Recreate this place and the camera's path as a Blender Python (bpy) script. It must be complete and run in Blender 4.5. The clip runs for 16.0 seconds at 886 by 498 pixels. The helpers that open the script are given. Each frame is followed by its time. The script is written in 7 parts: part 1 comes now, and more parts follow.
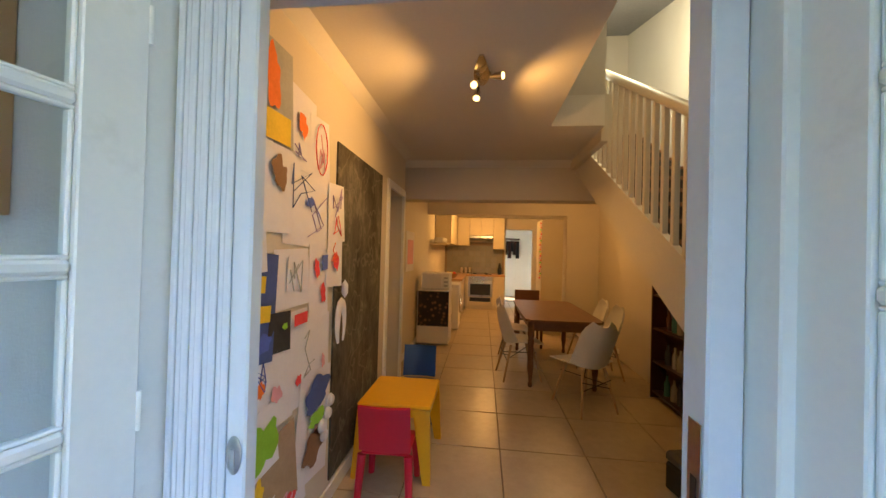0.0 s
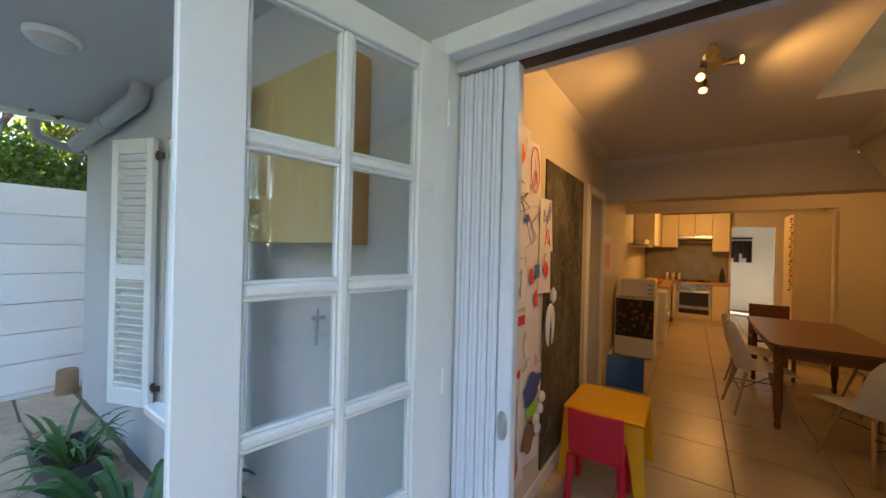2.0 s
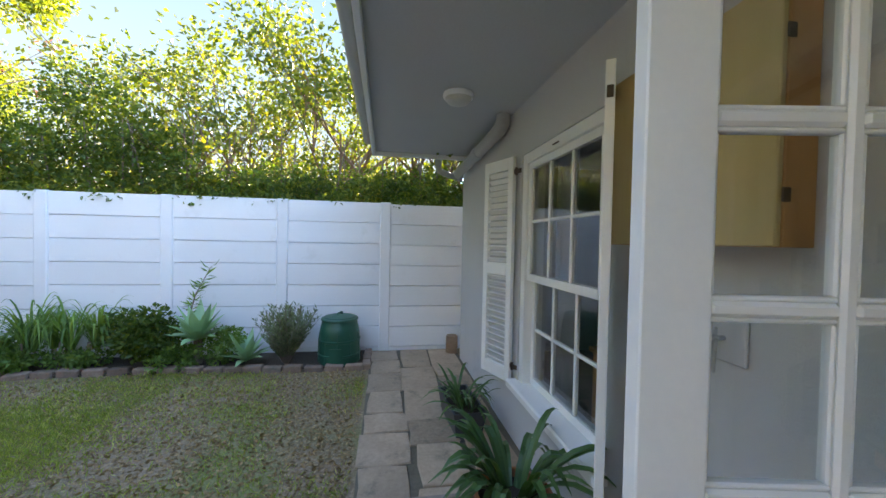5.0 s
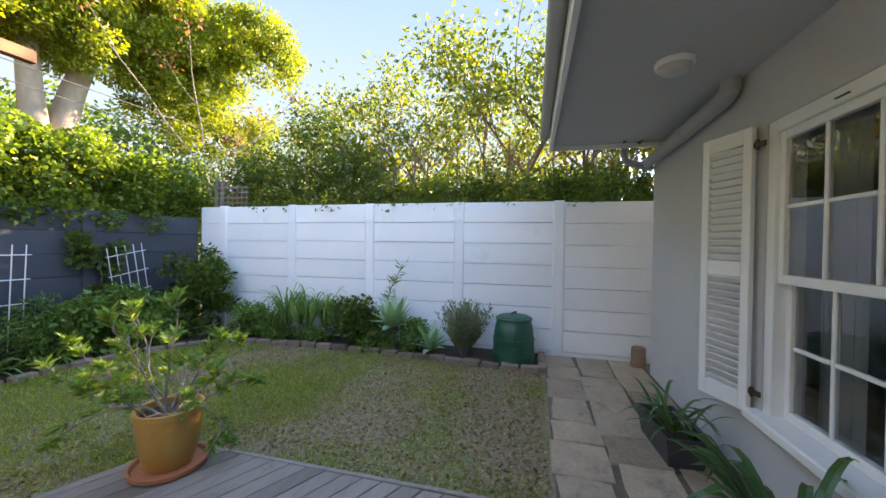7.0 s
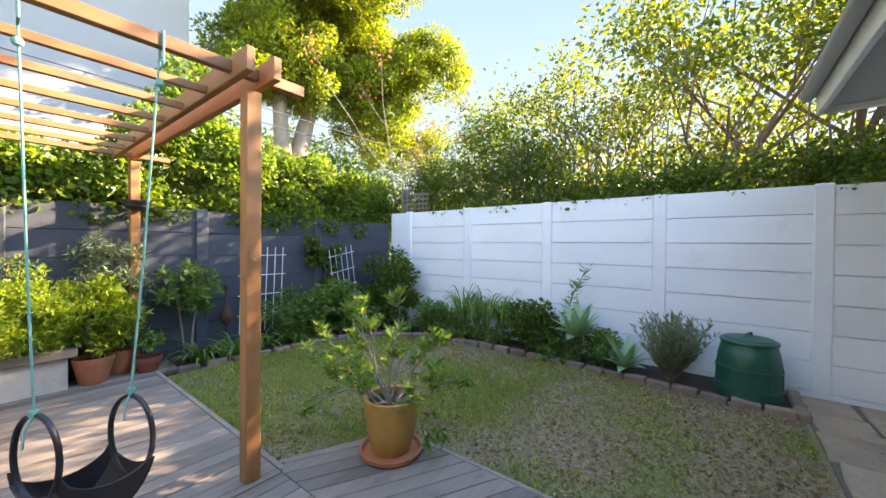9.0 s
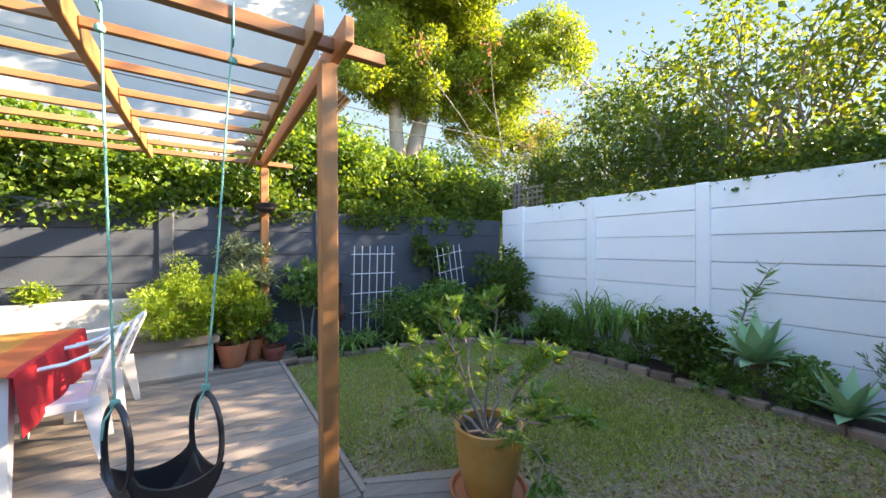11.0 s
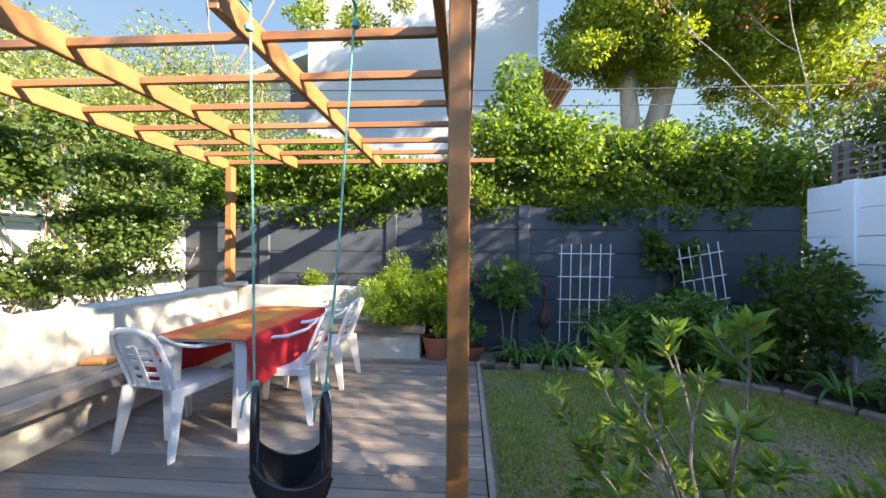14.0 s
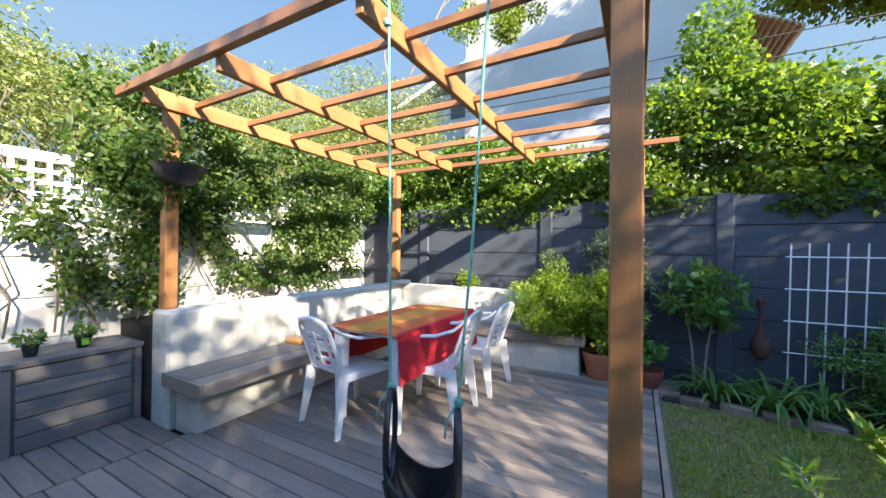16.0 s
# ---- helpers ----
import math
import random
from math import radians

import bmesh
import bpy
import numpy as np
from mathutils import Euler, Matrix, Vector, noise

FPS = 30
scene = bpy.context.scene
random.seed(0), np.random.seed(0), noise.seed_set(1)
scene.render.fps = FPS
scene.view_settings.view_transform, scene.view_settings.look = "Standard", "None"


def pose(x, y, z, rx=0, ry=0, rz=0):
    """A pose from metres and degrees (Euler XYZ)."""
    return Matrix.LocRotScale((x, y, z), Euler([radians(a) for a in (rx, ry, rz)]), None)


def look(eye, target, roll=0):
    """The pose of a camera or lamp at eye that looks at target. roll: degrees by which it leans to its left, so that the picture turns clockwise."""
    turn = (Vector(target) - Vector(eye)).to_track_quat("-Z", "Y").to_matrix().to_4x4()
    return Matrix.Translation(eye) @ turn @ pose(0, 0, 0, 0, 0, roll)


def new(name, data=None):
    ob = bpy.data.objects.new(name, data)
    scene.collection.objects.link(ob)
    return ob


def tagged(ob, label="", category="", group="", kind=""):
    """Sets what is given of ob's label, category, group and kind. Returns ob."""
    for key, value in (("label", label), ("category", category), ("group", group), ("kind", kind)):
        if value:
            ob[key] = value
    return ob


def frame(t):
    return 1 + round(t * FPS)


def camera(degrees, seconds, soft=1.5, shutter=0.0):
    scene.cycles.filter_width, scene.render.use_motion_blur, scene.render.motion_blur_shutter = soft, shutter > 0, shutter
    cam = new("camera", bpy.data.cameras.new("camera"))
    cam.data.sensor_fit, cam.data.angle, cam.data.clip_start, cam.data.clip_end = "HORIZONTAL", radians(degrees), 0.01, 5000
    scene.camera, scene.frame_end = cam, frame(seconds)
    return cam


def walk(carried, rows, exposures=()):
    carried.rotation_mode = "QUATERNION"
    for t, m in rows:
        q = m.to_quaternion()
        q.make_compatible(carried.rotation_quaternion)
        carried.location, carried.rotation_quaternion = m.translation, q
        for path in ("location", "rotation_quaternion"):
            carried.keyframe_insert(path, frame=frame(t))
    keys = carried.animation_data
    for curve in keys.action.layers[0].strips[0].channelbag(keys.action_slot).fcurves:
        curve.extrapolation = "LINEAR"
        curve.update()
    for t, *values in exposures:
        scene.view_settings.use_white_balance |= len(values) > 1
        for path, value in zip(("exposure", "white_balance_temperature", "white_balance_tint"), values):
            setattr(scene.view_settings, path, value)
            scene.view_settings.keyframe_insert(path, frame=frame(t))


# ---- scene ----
cam = camera(102.2, 16.0)
PATH = [
    (0, (0.054, -0.718, 1.492), (-0.169, 1.27, 1.513), 1.5),
    (0.5, (0.033, -0.775, 1.522), (-0.469, 1.161, 1.529), 1.5),
    (1, (0.023, -0.836, 1.532), (-0.701, 1.029, 1.536), 1.6),
    (1.5, (0.003, -0.886, 1.538), (-0.941, 0.877, 1.536), 1.5),
    (2, (-0.037, -0.935, 1.544), (-1.181, 0.705, 1.541), 1.4),
    (2.5, (-0.076, -0.986, 1.552), (-1.447, 0.47, 1.539), 1.4),
    (3, (-0.137, -1.025, 1.556), (-1.704, 0.218, 1.536), 1.4),
    (3.5, (-0.176, -1.052, 1.555), (-1.888, -0.019, 1.529), 1.2),
    (4, (-0.196, -1.073, 1.552), (-2.03, -0.276, 1.524), 1.2),
    (6.5, (-0.348, -1.267, 1.51), (-2.324, -1.576, 1.47), 0.8),
    (7, (-0.321, -1.422, 1.463), (-2.259, -1.913, 1.44), 0.8),
    (7.5, (-0.296, -1.581, 1.428), (-2.185, -2.24, 1.423), 0.8),
    (8, (-0.353, -1.697, 1.452), (-2.138, -2.6, 1.436), 0.8),
    (8.5, (-0.381, -1.801, 1.461), (-2.059, -2.888, 1.44), 0.8),
    (9, (-0.378, -1.882, 1.453), (-1.953, -3.114, 1.43), 0.5),
    (9.5, (-0.436, -1.956, 1.455), (-1.902, -3.315, 1.427), 0.4),
    (10, (-0.584, -2.024, 1.436), (-1.892, -3.538, 1.412), 0.2),
    (12.5, (-1.229, -2.441, 1.306), (-1.958, -4.303, 1.307), -0.1),
    (13, (-1.377, -2.541, 1.31), (-1.828, -4.489, 1.311), 0.1),
    (13.5, (-1.384, -2.631, 1.289), (-1.561, -4.623, 1.305), 0.2),
    (14, (-1.401, -2.673, 1.312), (-1.278, -4.669, 1.317), 0.4),
    (14.5, (-1.389, -2.703, 1.301), (-0.999, -4.665, 1.309), 0.8),
    (15, (-1.389, -2.763, 1.296), (-0.829, -4.683, 1.307), 0.7),
    (15.5, (-1.396, -2.855, 1.282), (-0.617, -4.697, 1.299), 0.5),
    (16, (-1.405, -2.946, 1.293), (-0.448, -4.703, 1.307), 0.6),
]
EXPOSURES = [(0, 4.5, 6400, 8), (2.5, 3.95, 6900, 11), (4, 3.6, 7400, 13), (6.5, 3.2, 8700, 20), (7, 3.25, 8700, 20), (8.5, 3.35, 8700, 19), (10, 3.3, 8300, 16), (13, 2.75, 7300, 13), (14.5, 2.65, 6900, 12), (16, 2.55, 6500, 11)]
walk(cam, [(t, look(eye, target, roll)) for t, eye, target, roll in PATH], EXPOSURES)

# ---- light ----
SUN_EL, SUN_WAY = radians(26), Vector((-0.90, 0.44, 0)).normalized()
world = bpy.data.worlds.new("sky")
scene.world = world
world.use_nodes = True
wn = world.node_tree.nodes
sky = wn.new("ShaderNodeTexSky")
sky.sky_type, sky.sun_disc = "NISHITA", False
sky.sun_elevation, sky.sun_rotation = SUN_EL, math.atan2(SUN_WAY.x, SUN_WAY.y)
sky.air_density, sky.dust_density, sky.ozone_density = 1.0, 0.0, 4.0
wn["Background"].inputs[1].default_value = 0.15
world.node_tree.links.new(sky.outputs[0], wn["Background"].inputs[0])
sun = new("sun", bpy.data.lights.new("sun", "SUN"))
sun.data.energy, sun.data.angle, sun.data.color = 3.7, radians(0.6), (1.0, 0.89, 0.74)
sun_from = SUN_WAY * math.cos(SUN_EL) + Vector((0, 0, math.sin(SUN_EL)))
sun.matrix_world = look(sun_from * 40, (0, 0, 0))


def bulb(name, at, power, colour=(1.0, 0.62, 0.25), size=0.05, aim=None, cone=100, blend=0.6):
    """A warm lamp bulb: a point, or a spot when it is aimed."""
    lamp = new(name, bpy.data.lights.new(name, "SPOT" if aim else "POINT"))
    lamp.data.energy, lamp.data.color, lamp.data.shadow_soft_size = power, colour, size
    if aim:
        lamp.data.spot_size, lamp.data.spot_blend = radians(cone), blend
        lamp.matrix_world = look(at, aim)
    else:
        lamp.location = at
    return lamp


WARM = (1.0, 0.50, 0.14)
bulb("spot_bulb", (0.18, 1.36, 2.31), 0.38, WARM, 0.05, (0.9, 1.6, 2.35), 150)
bulb("spot_bulb", (-0.04, 1.28, 2.33), 1.4, WARM, 0.05, (-0.9, 1.2, 1.9), 140)
bulb("spot_bulb", (0.0, 1.48, 2.40), 0.95, WARM, 0.03, (0.3, 3.0, 0.3), 120)
bulb("dining_bulb", (1.2, 4.5, 2.18), 0.8, WARM, 0.06)
bulb("kitchen_bulb", (0.2, 7.2, 2.2), 2.2, WARM, 0.08)
# unseen lamp added upstairs, in place of the daylight on the stairwell wall
bulb("stairwell_fill", (1.25, 2.5, 3.55), 2.4, (1.0, 0.86, 0.55), 0.1)
bulb("passage_bulb", (1.3, 10.2, 2.2), 0.15, (1.0, 0.9, 0.8), 0.1)

# ---- materials ----
def node_mat(name):
    m = bpy.data.materials.new(name)
    m.use_nodes = True
    nt = m.node_tree
    return m, nt, nt.nodes["Principled BSDF"]


def noise_tex(nt, scale, detail=4, rough=0.6, stretch=(1, 1, 1), source="Object", shift=None):
    co = nt.nodes.new("ShaderNodeTexCoord")
    mp = nt.nodes.new("ShaderNodeMapping")
    mp.inputs["Scale"].default_value = stretch
    nt.links.new(co.outputs[source], mp.inputs["Vector"])
    if shift:
        nt.links.new(shift, mp.inputs["Location"])
    n = nt.nodes.new("ShaderNodeTexNoise")
    n.inputs["Scale"].default_value, n.inputs["Detail"].default_value, n.inputs["Roughness"].default_value = scale, detail, rough
    nt.links.new(mp.outputs[0], n.inputs["Vector"])
    return n.outputs["Fac"]


def ramp(nt, fac, stops):
    r = nt.nodes.new("ShaderNodeValToRGB")
    while len(r.color_ramp.elements) < len(stops):
        r.color_ramp.elements.new(0.5)
    for e, (p, c) in zip(r.color_ramp.elements, stops):
        e.position, e.color = p, (*c, 1) if len(c) == 3 else c
    nt.links.new(fac, r.inputs[0])
    return r.outputs[0]


def mixed(nt, fac, a, b, mode="MIX"):
    m = nt.nodes.new("ShaderNodeMix")
    m.data_type, m.blend_type = "RGBA", mode
    for sock, v in ((m.inputs["Factor"], fac), (m.inputs["A"], a), (m.inputs["B"], b)):
        if isinstance(v, (int, float)):
            sock.default_value = v
        elif isinstance(v, tuple):
            sock.default_value = (*v, 1)
        else:
            nt.links.new(v, sock)
    return m.outputs["Result"]


def bumped(nt, bsdf, fac, strength, dist=0.01):
    b = nt.nodes.new("ShaderNodeBump")
    b.inputs["Strength"].default_value, b.inputs["Distance"].default_value = strength, dist
    nt.links.new(fac, b.inputs["Height"])
    nt.links.new(b.outputs[0], bsdf.inputs["Normal"])


def surf(name, c1, c2, rough=0.6, fine=40, coarse=2.5, bump=0.15, metal=0.0, stain=None, stain_at=(0.55, 0.75), stretch=(1, 1, 1), piece=0.0, spec=0.5, coat=0.0):
    """A surface with fine grain between two colours, large soft variation, and stains if asked."""
    m, nt, b = node_mat(name)
    shift = None
    if piece:
        info = nt.nodes.new("ShaderNodeObjectInfo")
        mul = nt.nodes.new("ShaderNodeMath")
        mul.operation = "MULTIPLY"
        mul.inputs[1].default_value = 37.0
        nt.links.new(info.outputs["Random"], mul.inputs[0])
        shift = mul.outputs[0]
    f = noise_tex(nt, fine, 5, 0.65, stretch, shift=shift)
    g = noise_tex(nt, coarse, 3, 0.55, stretch, shift=shift)
    mid = tuple((p + q) / 2 for p, q in zip(c1, c2))
    col = mixed(nt, 0.5, ramp(nt, f, [(0.3, c1), (0.7, c2)]), ramp(nt, g, [(0.3, c1), (0.7, c2)]))
    if stain:
        s = noise_tex(nt, coarse * 1.7, 6, 0.7, shift=shift)
        col = mixed(nt, ramp(nt, s, [(stain_at[0], (0, 0, 0)), (stain_at[1], (1, 1, 1))]), col, stain)
    if piece:
        v = nt.nodes.new("ShaderNodeMapRange")
        v.inputs["To Min"].default_value, v.inputs["To Max"].default_value = 1 - piece, 1 + piece
        nt.links.new(info.outputs["Random"], v.inputs["Value"])
        h = nt.nodes.new("ShaderNodeHueSaturation")
        nt.links.new(v.outputs[0], h.inputs["Value"])
        nt.links.new(col, h.inputs["Color"])
        col = h.outputs[0]
    nt.links.new(col, b.inputs["Base Color"])
    rr = nt.nodes.new("ShaderNodeMapRange")
    rr.inputs["To Min"].default_value, rr.inputs["To Max"].default_value = max(0.02, rough - 0.1), min(1, rough + 0.1)
    nt.links.new(g, rr.inputs["Value"])
    nt.links.new(rr.outputs[0], b.inputs["Roughness"])
    b.inputs["Metallic"].default_value = metal
    b.inputs["Specular IOR Level"].default_value = spec
    b.inputs["Coat Weight"].default_value = coat
    if bump:
        bumped(nt, b, f, bump)
    return m


def leaf_mat(name, dark, light, tip=None, through_light=0.45, gloss=0.45):
    """Leaves: colour by island, light shining through."""
    m, nt, b = node_mat(name)
    geo = nt.nodes.new("ShaderNodeNewGeometry")
    stops = [(0.0, dark), (0.75, light)] + ([(1.0, tip)] if tip else [])
    col = ramp(nt, geo.outputs["Random Per Island"], stops)
    big = noise_tex(nt, 0.9, 2, 0.5)
    col = mixed(nt, ramp(nt, big, [(0.3, (0, 0, 0)), (0.75, (0.6, 0.6, 0.6))]), col, light)
    nt.links.new(col, b.inputs["Base Color"])
    b.inputs["Roughness"].default_value = gloss
    b.inputs["Specular IOR Level"].default_value = 0.4
    tr = nt.nodes.new("ShaderNodeBsdfTranslucent")
    warm = mixed(nt, 1.0, col, (1.9, 1.75, 0.55), "MULTIPLY")
    nt.links.new(warm, tr.inputs["Color"])
    mx = nt.nodes.new("ShaderNodeMixShader")
    mx.inputs[0].default_value = through_light
    nt.links.new(b.outputs[0], mx.inputs[1])
    nt.links.new(tr.outputs[0], mx.inputs[2])
    nt.links.new(mx.outputs[0], nt.nodes["Material Output"].inputs["Surface"])
    return m


def glass_mat(name, rough=0.0, tint=(0.96, 0.98, 0.98)):
    m, nt, b = node_mat(name)
    b.inputs["Base Color"].default_value = (*tint, 1)
    b.inputs["Roughness"].default_value = rough
    b.inputs["Transmission Weight"].default_value = 1.0
    b.inputs["IOR"].default_value = 1.45
    return m


def glow(name, colour, strength):
    m, nt, b = node_mat(name)
    b.inputs["Base Color"].default_value = (*colour, 1)
    b.inputs["Emission Color"].default_value = (*colour, 1)
    b.inputs["Emission Strength"].default_value = strength
    return m


WHITE_PAINT = surf("white_paint", (0.78, 0.79, 0.78), (0.84, 0.84, 0.82), 0.45, 60, 3, 0.05, stain=(0.66, 0.66, 0.62), stain_at=(0.6, 0.85))
WHITE_CONCRETE = surf("white_painted_concrete", (0.80, 0.81, 0.82), (0.87, 0.87, 0.87), 0.75, 90, 1.2, 0.25, stain=(0.66, 0.65, 0.62), stain_at=(0.58, 0.9), piece=0.03)
CREAM_CONCRETE = surf("cream_painted_concrete", (0.62, 0.60, 0.56), (0.73, 0.71, 0.67), 0.75, 90, 1.2, 0.25, stain=(0.6, 0.57, 0.5), stain_at=(0.58, 0.9), piece=0.03)
DARK_CONCRETE = surf("dark_painted_concrete", (0.040, 0.048, 0.060), (0.060, 0.070, 0.085), 0.62, 80, 1.5, 0.3, stain=(0.085, 0.09, 0.1), stain_at=(0.6, 0.85), piece=0.08)
GREY_WALL = surf("grey_plaster", (0.50, 0.50, 0.50), (0.57, 0.57, 0.565), 0.85, 120, 1.3, 0.3, stain=(0.36, 0.36, 0.35), stain_at=(0.6, 0.9))
SOFFIT = surf("grey_soffit_board", (0.46, 0.46, 0.45), (0.53, 0.53, 0.52), 0.8, 60, 0.9, 0.08)
PLASTER = surf("garden_plaster", (0.50, 0.48, 0.42), (0.64, 0.62, 0.55), 0.88, 70, 2.2, 0.35, stain=(0.33, 0.32, 0.22), stain_at=(0.52, 0.8))
BEAM_WOOD = surf("stained_pine", (0.24, 0.085, 0.022), (0.42, 0.17, 0.05), 0.55, 9, 1.4, 0.25, stain=(0.13, 0.06, 0.03), stain_at=(0.62, 0.75), stretch=(1, 1, 1), piece=0.15)
BEAM_X = surf("stained_pine_along_x", (0.23, 0.095, 0.030), (0.39, 0.180, 0.064), 0.55, 14, 2.0, 0.25, stain=(0.15, 0.08, 0.05), stain_at=(0.58, 0.75), stretch=(0.12, 1, 1), piece=0.15)
BEAM_Y = surf("stained_pine_along_y", (0.23, 0.095, 0.030), (0.39, 0.180, 0.064), 0.55, 14, 2.0, 0.25, stain=(0.14, 0.07, 0.04), stain_at=(0.6, 0.75), stretch=(1, 0.12, 1), piece=0.15)
BEAM_Z = surf("stained_pine_upright", (0.23, 0.095, 0.030), (0.39, 0.180, 0.064), 0.55, 14, 2.0, 0.25, stain=(0.14, 0.07, 0.04), stain_at=(0.6, 0.75), stretch=(1, 1, 0.12), piece=0.1)
DECK_WOOD = surf("weathered_decking", (0.155, 0.122, 0.098), (0.290, 0.238, 0.195), 0.75, 22, 2.0, 0.4, stain=(0.085, 0.08, 0.07), stain_at=(0.6, 0.8), stretch=(0.08, 1, 1), piece=0.22)
SEAT_WOOD = surf("weathered_seat_board", (0.13, 0.105, 0.085), (0.27, 0.225, 0.185), 0.75, 22, 2.0, 0.4, stain=(0.09, 0.075, 0.06), stain_at=(0.6, 0.8), stretch=(1, 0.08, 1), piece=0.2)
SEAT_WOOD_X = surf("weathered_seat_board_x", (0.13, 0.105, 0.085), (0.27, 0.225, 0.185), 0.75, 22, 2.0, 0.4, stain=(0.09, 0.075, 0.06), stain_at=(0.6, 0.8), stretch=(0.08, 1, 1), piece=0.2)
BOX_WOOD = surf("grey_cedar", (0.14, 0.125, 0.115), (0.25, 0.225, 0.205), 0.75, 22, 2.0, 0.35, stretch=(1, 0.08, 1), piece=0.15)
PINE_BOX = surf("varnished_pine", (0.46, 0.33, 0.13), (0.60, 0.46, 0.22), 0.45, 14, 2, 0.1, stretch=(1, 1, 0.12))
PINE_EDGE = surf("orange_pine", (0.42, 0.20, 0.06), (0.55, 0.29, 0.10), 0.5, 14, 2, 0.1, stretch=(1, 1, 0.12))
STONE = surf("flagstone", (0.28, 0.195, 0.130), (0.47, 0.345, 0.240), 0.85, 30, 3, 0.5, stain=(0.10, 0.10, 0.075), stain_at=(0.55, 0.8), piece=0.2)
BRICK = surf("edging_brick", (0.17, 0.11, 0.08), (0.30, 0.22, 0.17), 0.9, 40, 6, 0.5, stain=(0.12, 0.12, 0.09), piece=0.25)
SOIL = surf("bed_soil", (0.025, 0.018, 0.012), (0.07, 0.052, 0.036), 0.95, 60, 5, 0.8)
TERRACOTTA = surf("terracotta", (0.40, 0.13, 0.06), (0.52, 0.19, 0.09), 0.75, 40, 5, 0.15, stain=(0.55, 0.40, 0.3), stain_at=(0.65, 0.85))
GLAZED = surf("ochre_glazed_clay", (0.38, 0.185, 0.035), (0.50, 0.27, 0.07), 0.35, 20, 4, 0.1, stain=(0.25, 0.13, 0.04), stain_at=(0.6, 0.85))
BLACK_PLASTIC = surf("black_plastic", (0.012, 0.012, 0.014), (0.025, 0.025, 0.028), 0.42, 50, 6, 0.08)
GREY_PLASTIC = surf("dark_grey_planter", (0.035, 0.038, 0.045), (0.06, 0.062, 0.07), 0.5, 50, 6, 0.08)
WHITE_PLASTIC = surf("white_plastic", (0.74, 0.74, 0.74), (0.82, 0.82, 0.81), 0.38, 50, 4, 0.03, stain=(0.6, 0.58, 0.54), stain_at=(0.66, 0.9))
GREEN_PLASTIC = surf("green_plastic", (0.006, 0.075, 0.048), (0.010, 0.10, 0.062), 0.42, 30, 5, 0.06, stain=(0.03, 0.10, 0.07), stain_at=(0.6, 0.85))
BARK = surf("bark", (0.10, 0.075, 0.055), (0.24, 0.19, 0.145), 0.9, 18, 4, 0.7, stretch=(1, 1, 0.3))
PALE_BARK = surf("pale_bark", (0.22, 0.165, 0.12), (0.40, 0.315, 0.24), 0.85, 14, 3, 0.5, stretch=(1, 1, 0.3))
THIN_BARK = surf("brown_bark", (0.12, 0.075, 0.05), (0.26, 0.17, 0.12), 0.85, 20, 4, 0.4, stretch=(1, 1, 0.3))
TWIG = surf("grey_twig", (0.20, 0.15, 0.12), (0.34, 0.27, 0.23), 0.8, 60, 8, 0.3)
ROPE = surf("green_rope", (0.13, 0.38, 0.29), (0.24, 0.50, 0.40), 0.8, 200, 20, 0.4)
METAL = surf("brushed_metal", (0.45, 0.45, 0.45), (0.6, 0.6, 0.6), 0.3, 60, 8, 0.03, metal=1.0)
BRONZE = surf("bronze_hinge", (0.07, 0.05, 0.04), (0.13, 0.09, 0.07), 0.45, 60, 8, 0.1, metal=0.7)
RUST = surf("rusty_iron", (0.05, 0.02, 0.015), (0.12, 0.05, 0.03), 0.8, 60, 8, 0.3)
WHITE_WIRE = surf("white_wire", (0.72, 0.73, 0.74), (0.80, 0.80, 0.80), 0.5, 60, 8, 0.02)
PIPE_GREY = surf("grey_pipe", (0.36, 0.36, 0.36), (0.43, 0.43, 0.43), 0.55, 60, 4, 0.04)
CABLE = surf("black_cable", (0.015, 0.015, 0.015), (0.03, 0.03, 0.03), 0.6, 60, 8, 0.0)
GLASS = glass_mat("window_glass")
CLIMBER = leaf_mat("climber_leaf", (0.030, 0.070, 0.018), (0.088, 0.152, 0.036), (0.22, 0.255, 0.055), 0.42)
IVY = leaf_mat("ivy_leaf", (0.036, 0.088, 0.016), (0.130, 0.215, 0.034), (0.260, 0.320, 0.052), 0.45)
HEDGE = leaf_mat("hedge_leaf", (0.032, 0.074, 0.019), (0.088, 0.155, 0.035), (0.230, 0.257, 0.054), 0.48)
TREE_LEAF = leaf_mat("tree_leaf", (0.065, 0.118, 0.015), (0.190, 0.250, 0.030), (0.320, 0.330, 0.046), 0.5)
THIN_LEAF = leaf_mat("thin_tree_leaf", (0.045, 0.088, 0.016), (0.125, 0.172, 0.030), (0.30, 0.27, 0.05), 0.45)
PALE_LEAF = leaf_mat("pale_tree_leaf", (0.095, 0.130, 0.036), (0.225, 0.262, 0.085), (0.38, 0.38, 0.14), 0.4)
GARDEN_LEAF = leaf_mat("garden_leaf", (0.056, 0.128, 0.032), (0.140, 0.262, 0.064), (0.25, 0.38, 0.10), 0.35)
BRIGHT_LEAF = leaf_mat("bright_leaf", (0.087, 0.174, 0.022), (0.246, 0.348, 0.043), (0.392, 0.435, 0.072), 0.45)
STRAP_LEAF = leaf_mat("strap_leaf", (0.030, 0.078, 0.026), (0.075, 0.160, 0.055), None, 0.2, 0.35)
AGAVE_LEAF = leaf_mat("agave_leaf", (0.208, 0.374, 0.208), (0.354, 0.562, 0.312), None, 0.15, 0.45)
GREY_LEAF = leaf_mat("grey_green_leaf", (0.084, 0.119, 0.077), (0.182, 0.238, 0.154), (0.280, 0.336, 0.224), 0.3)
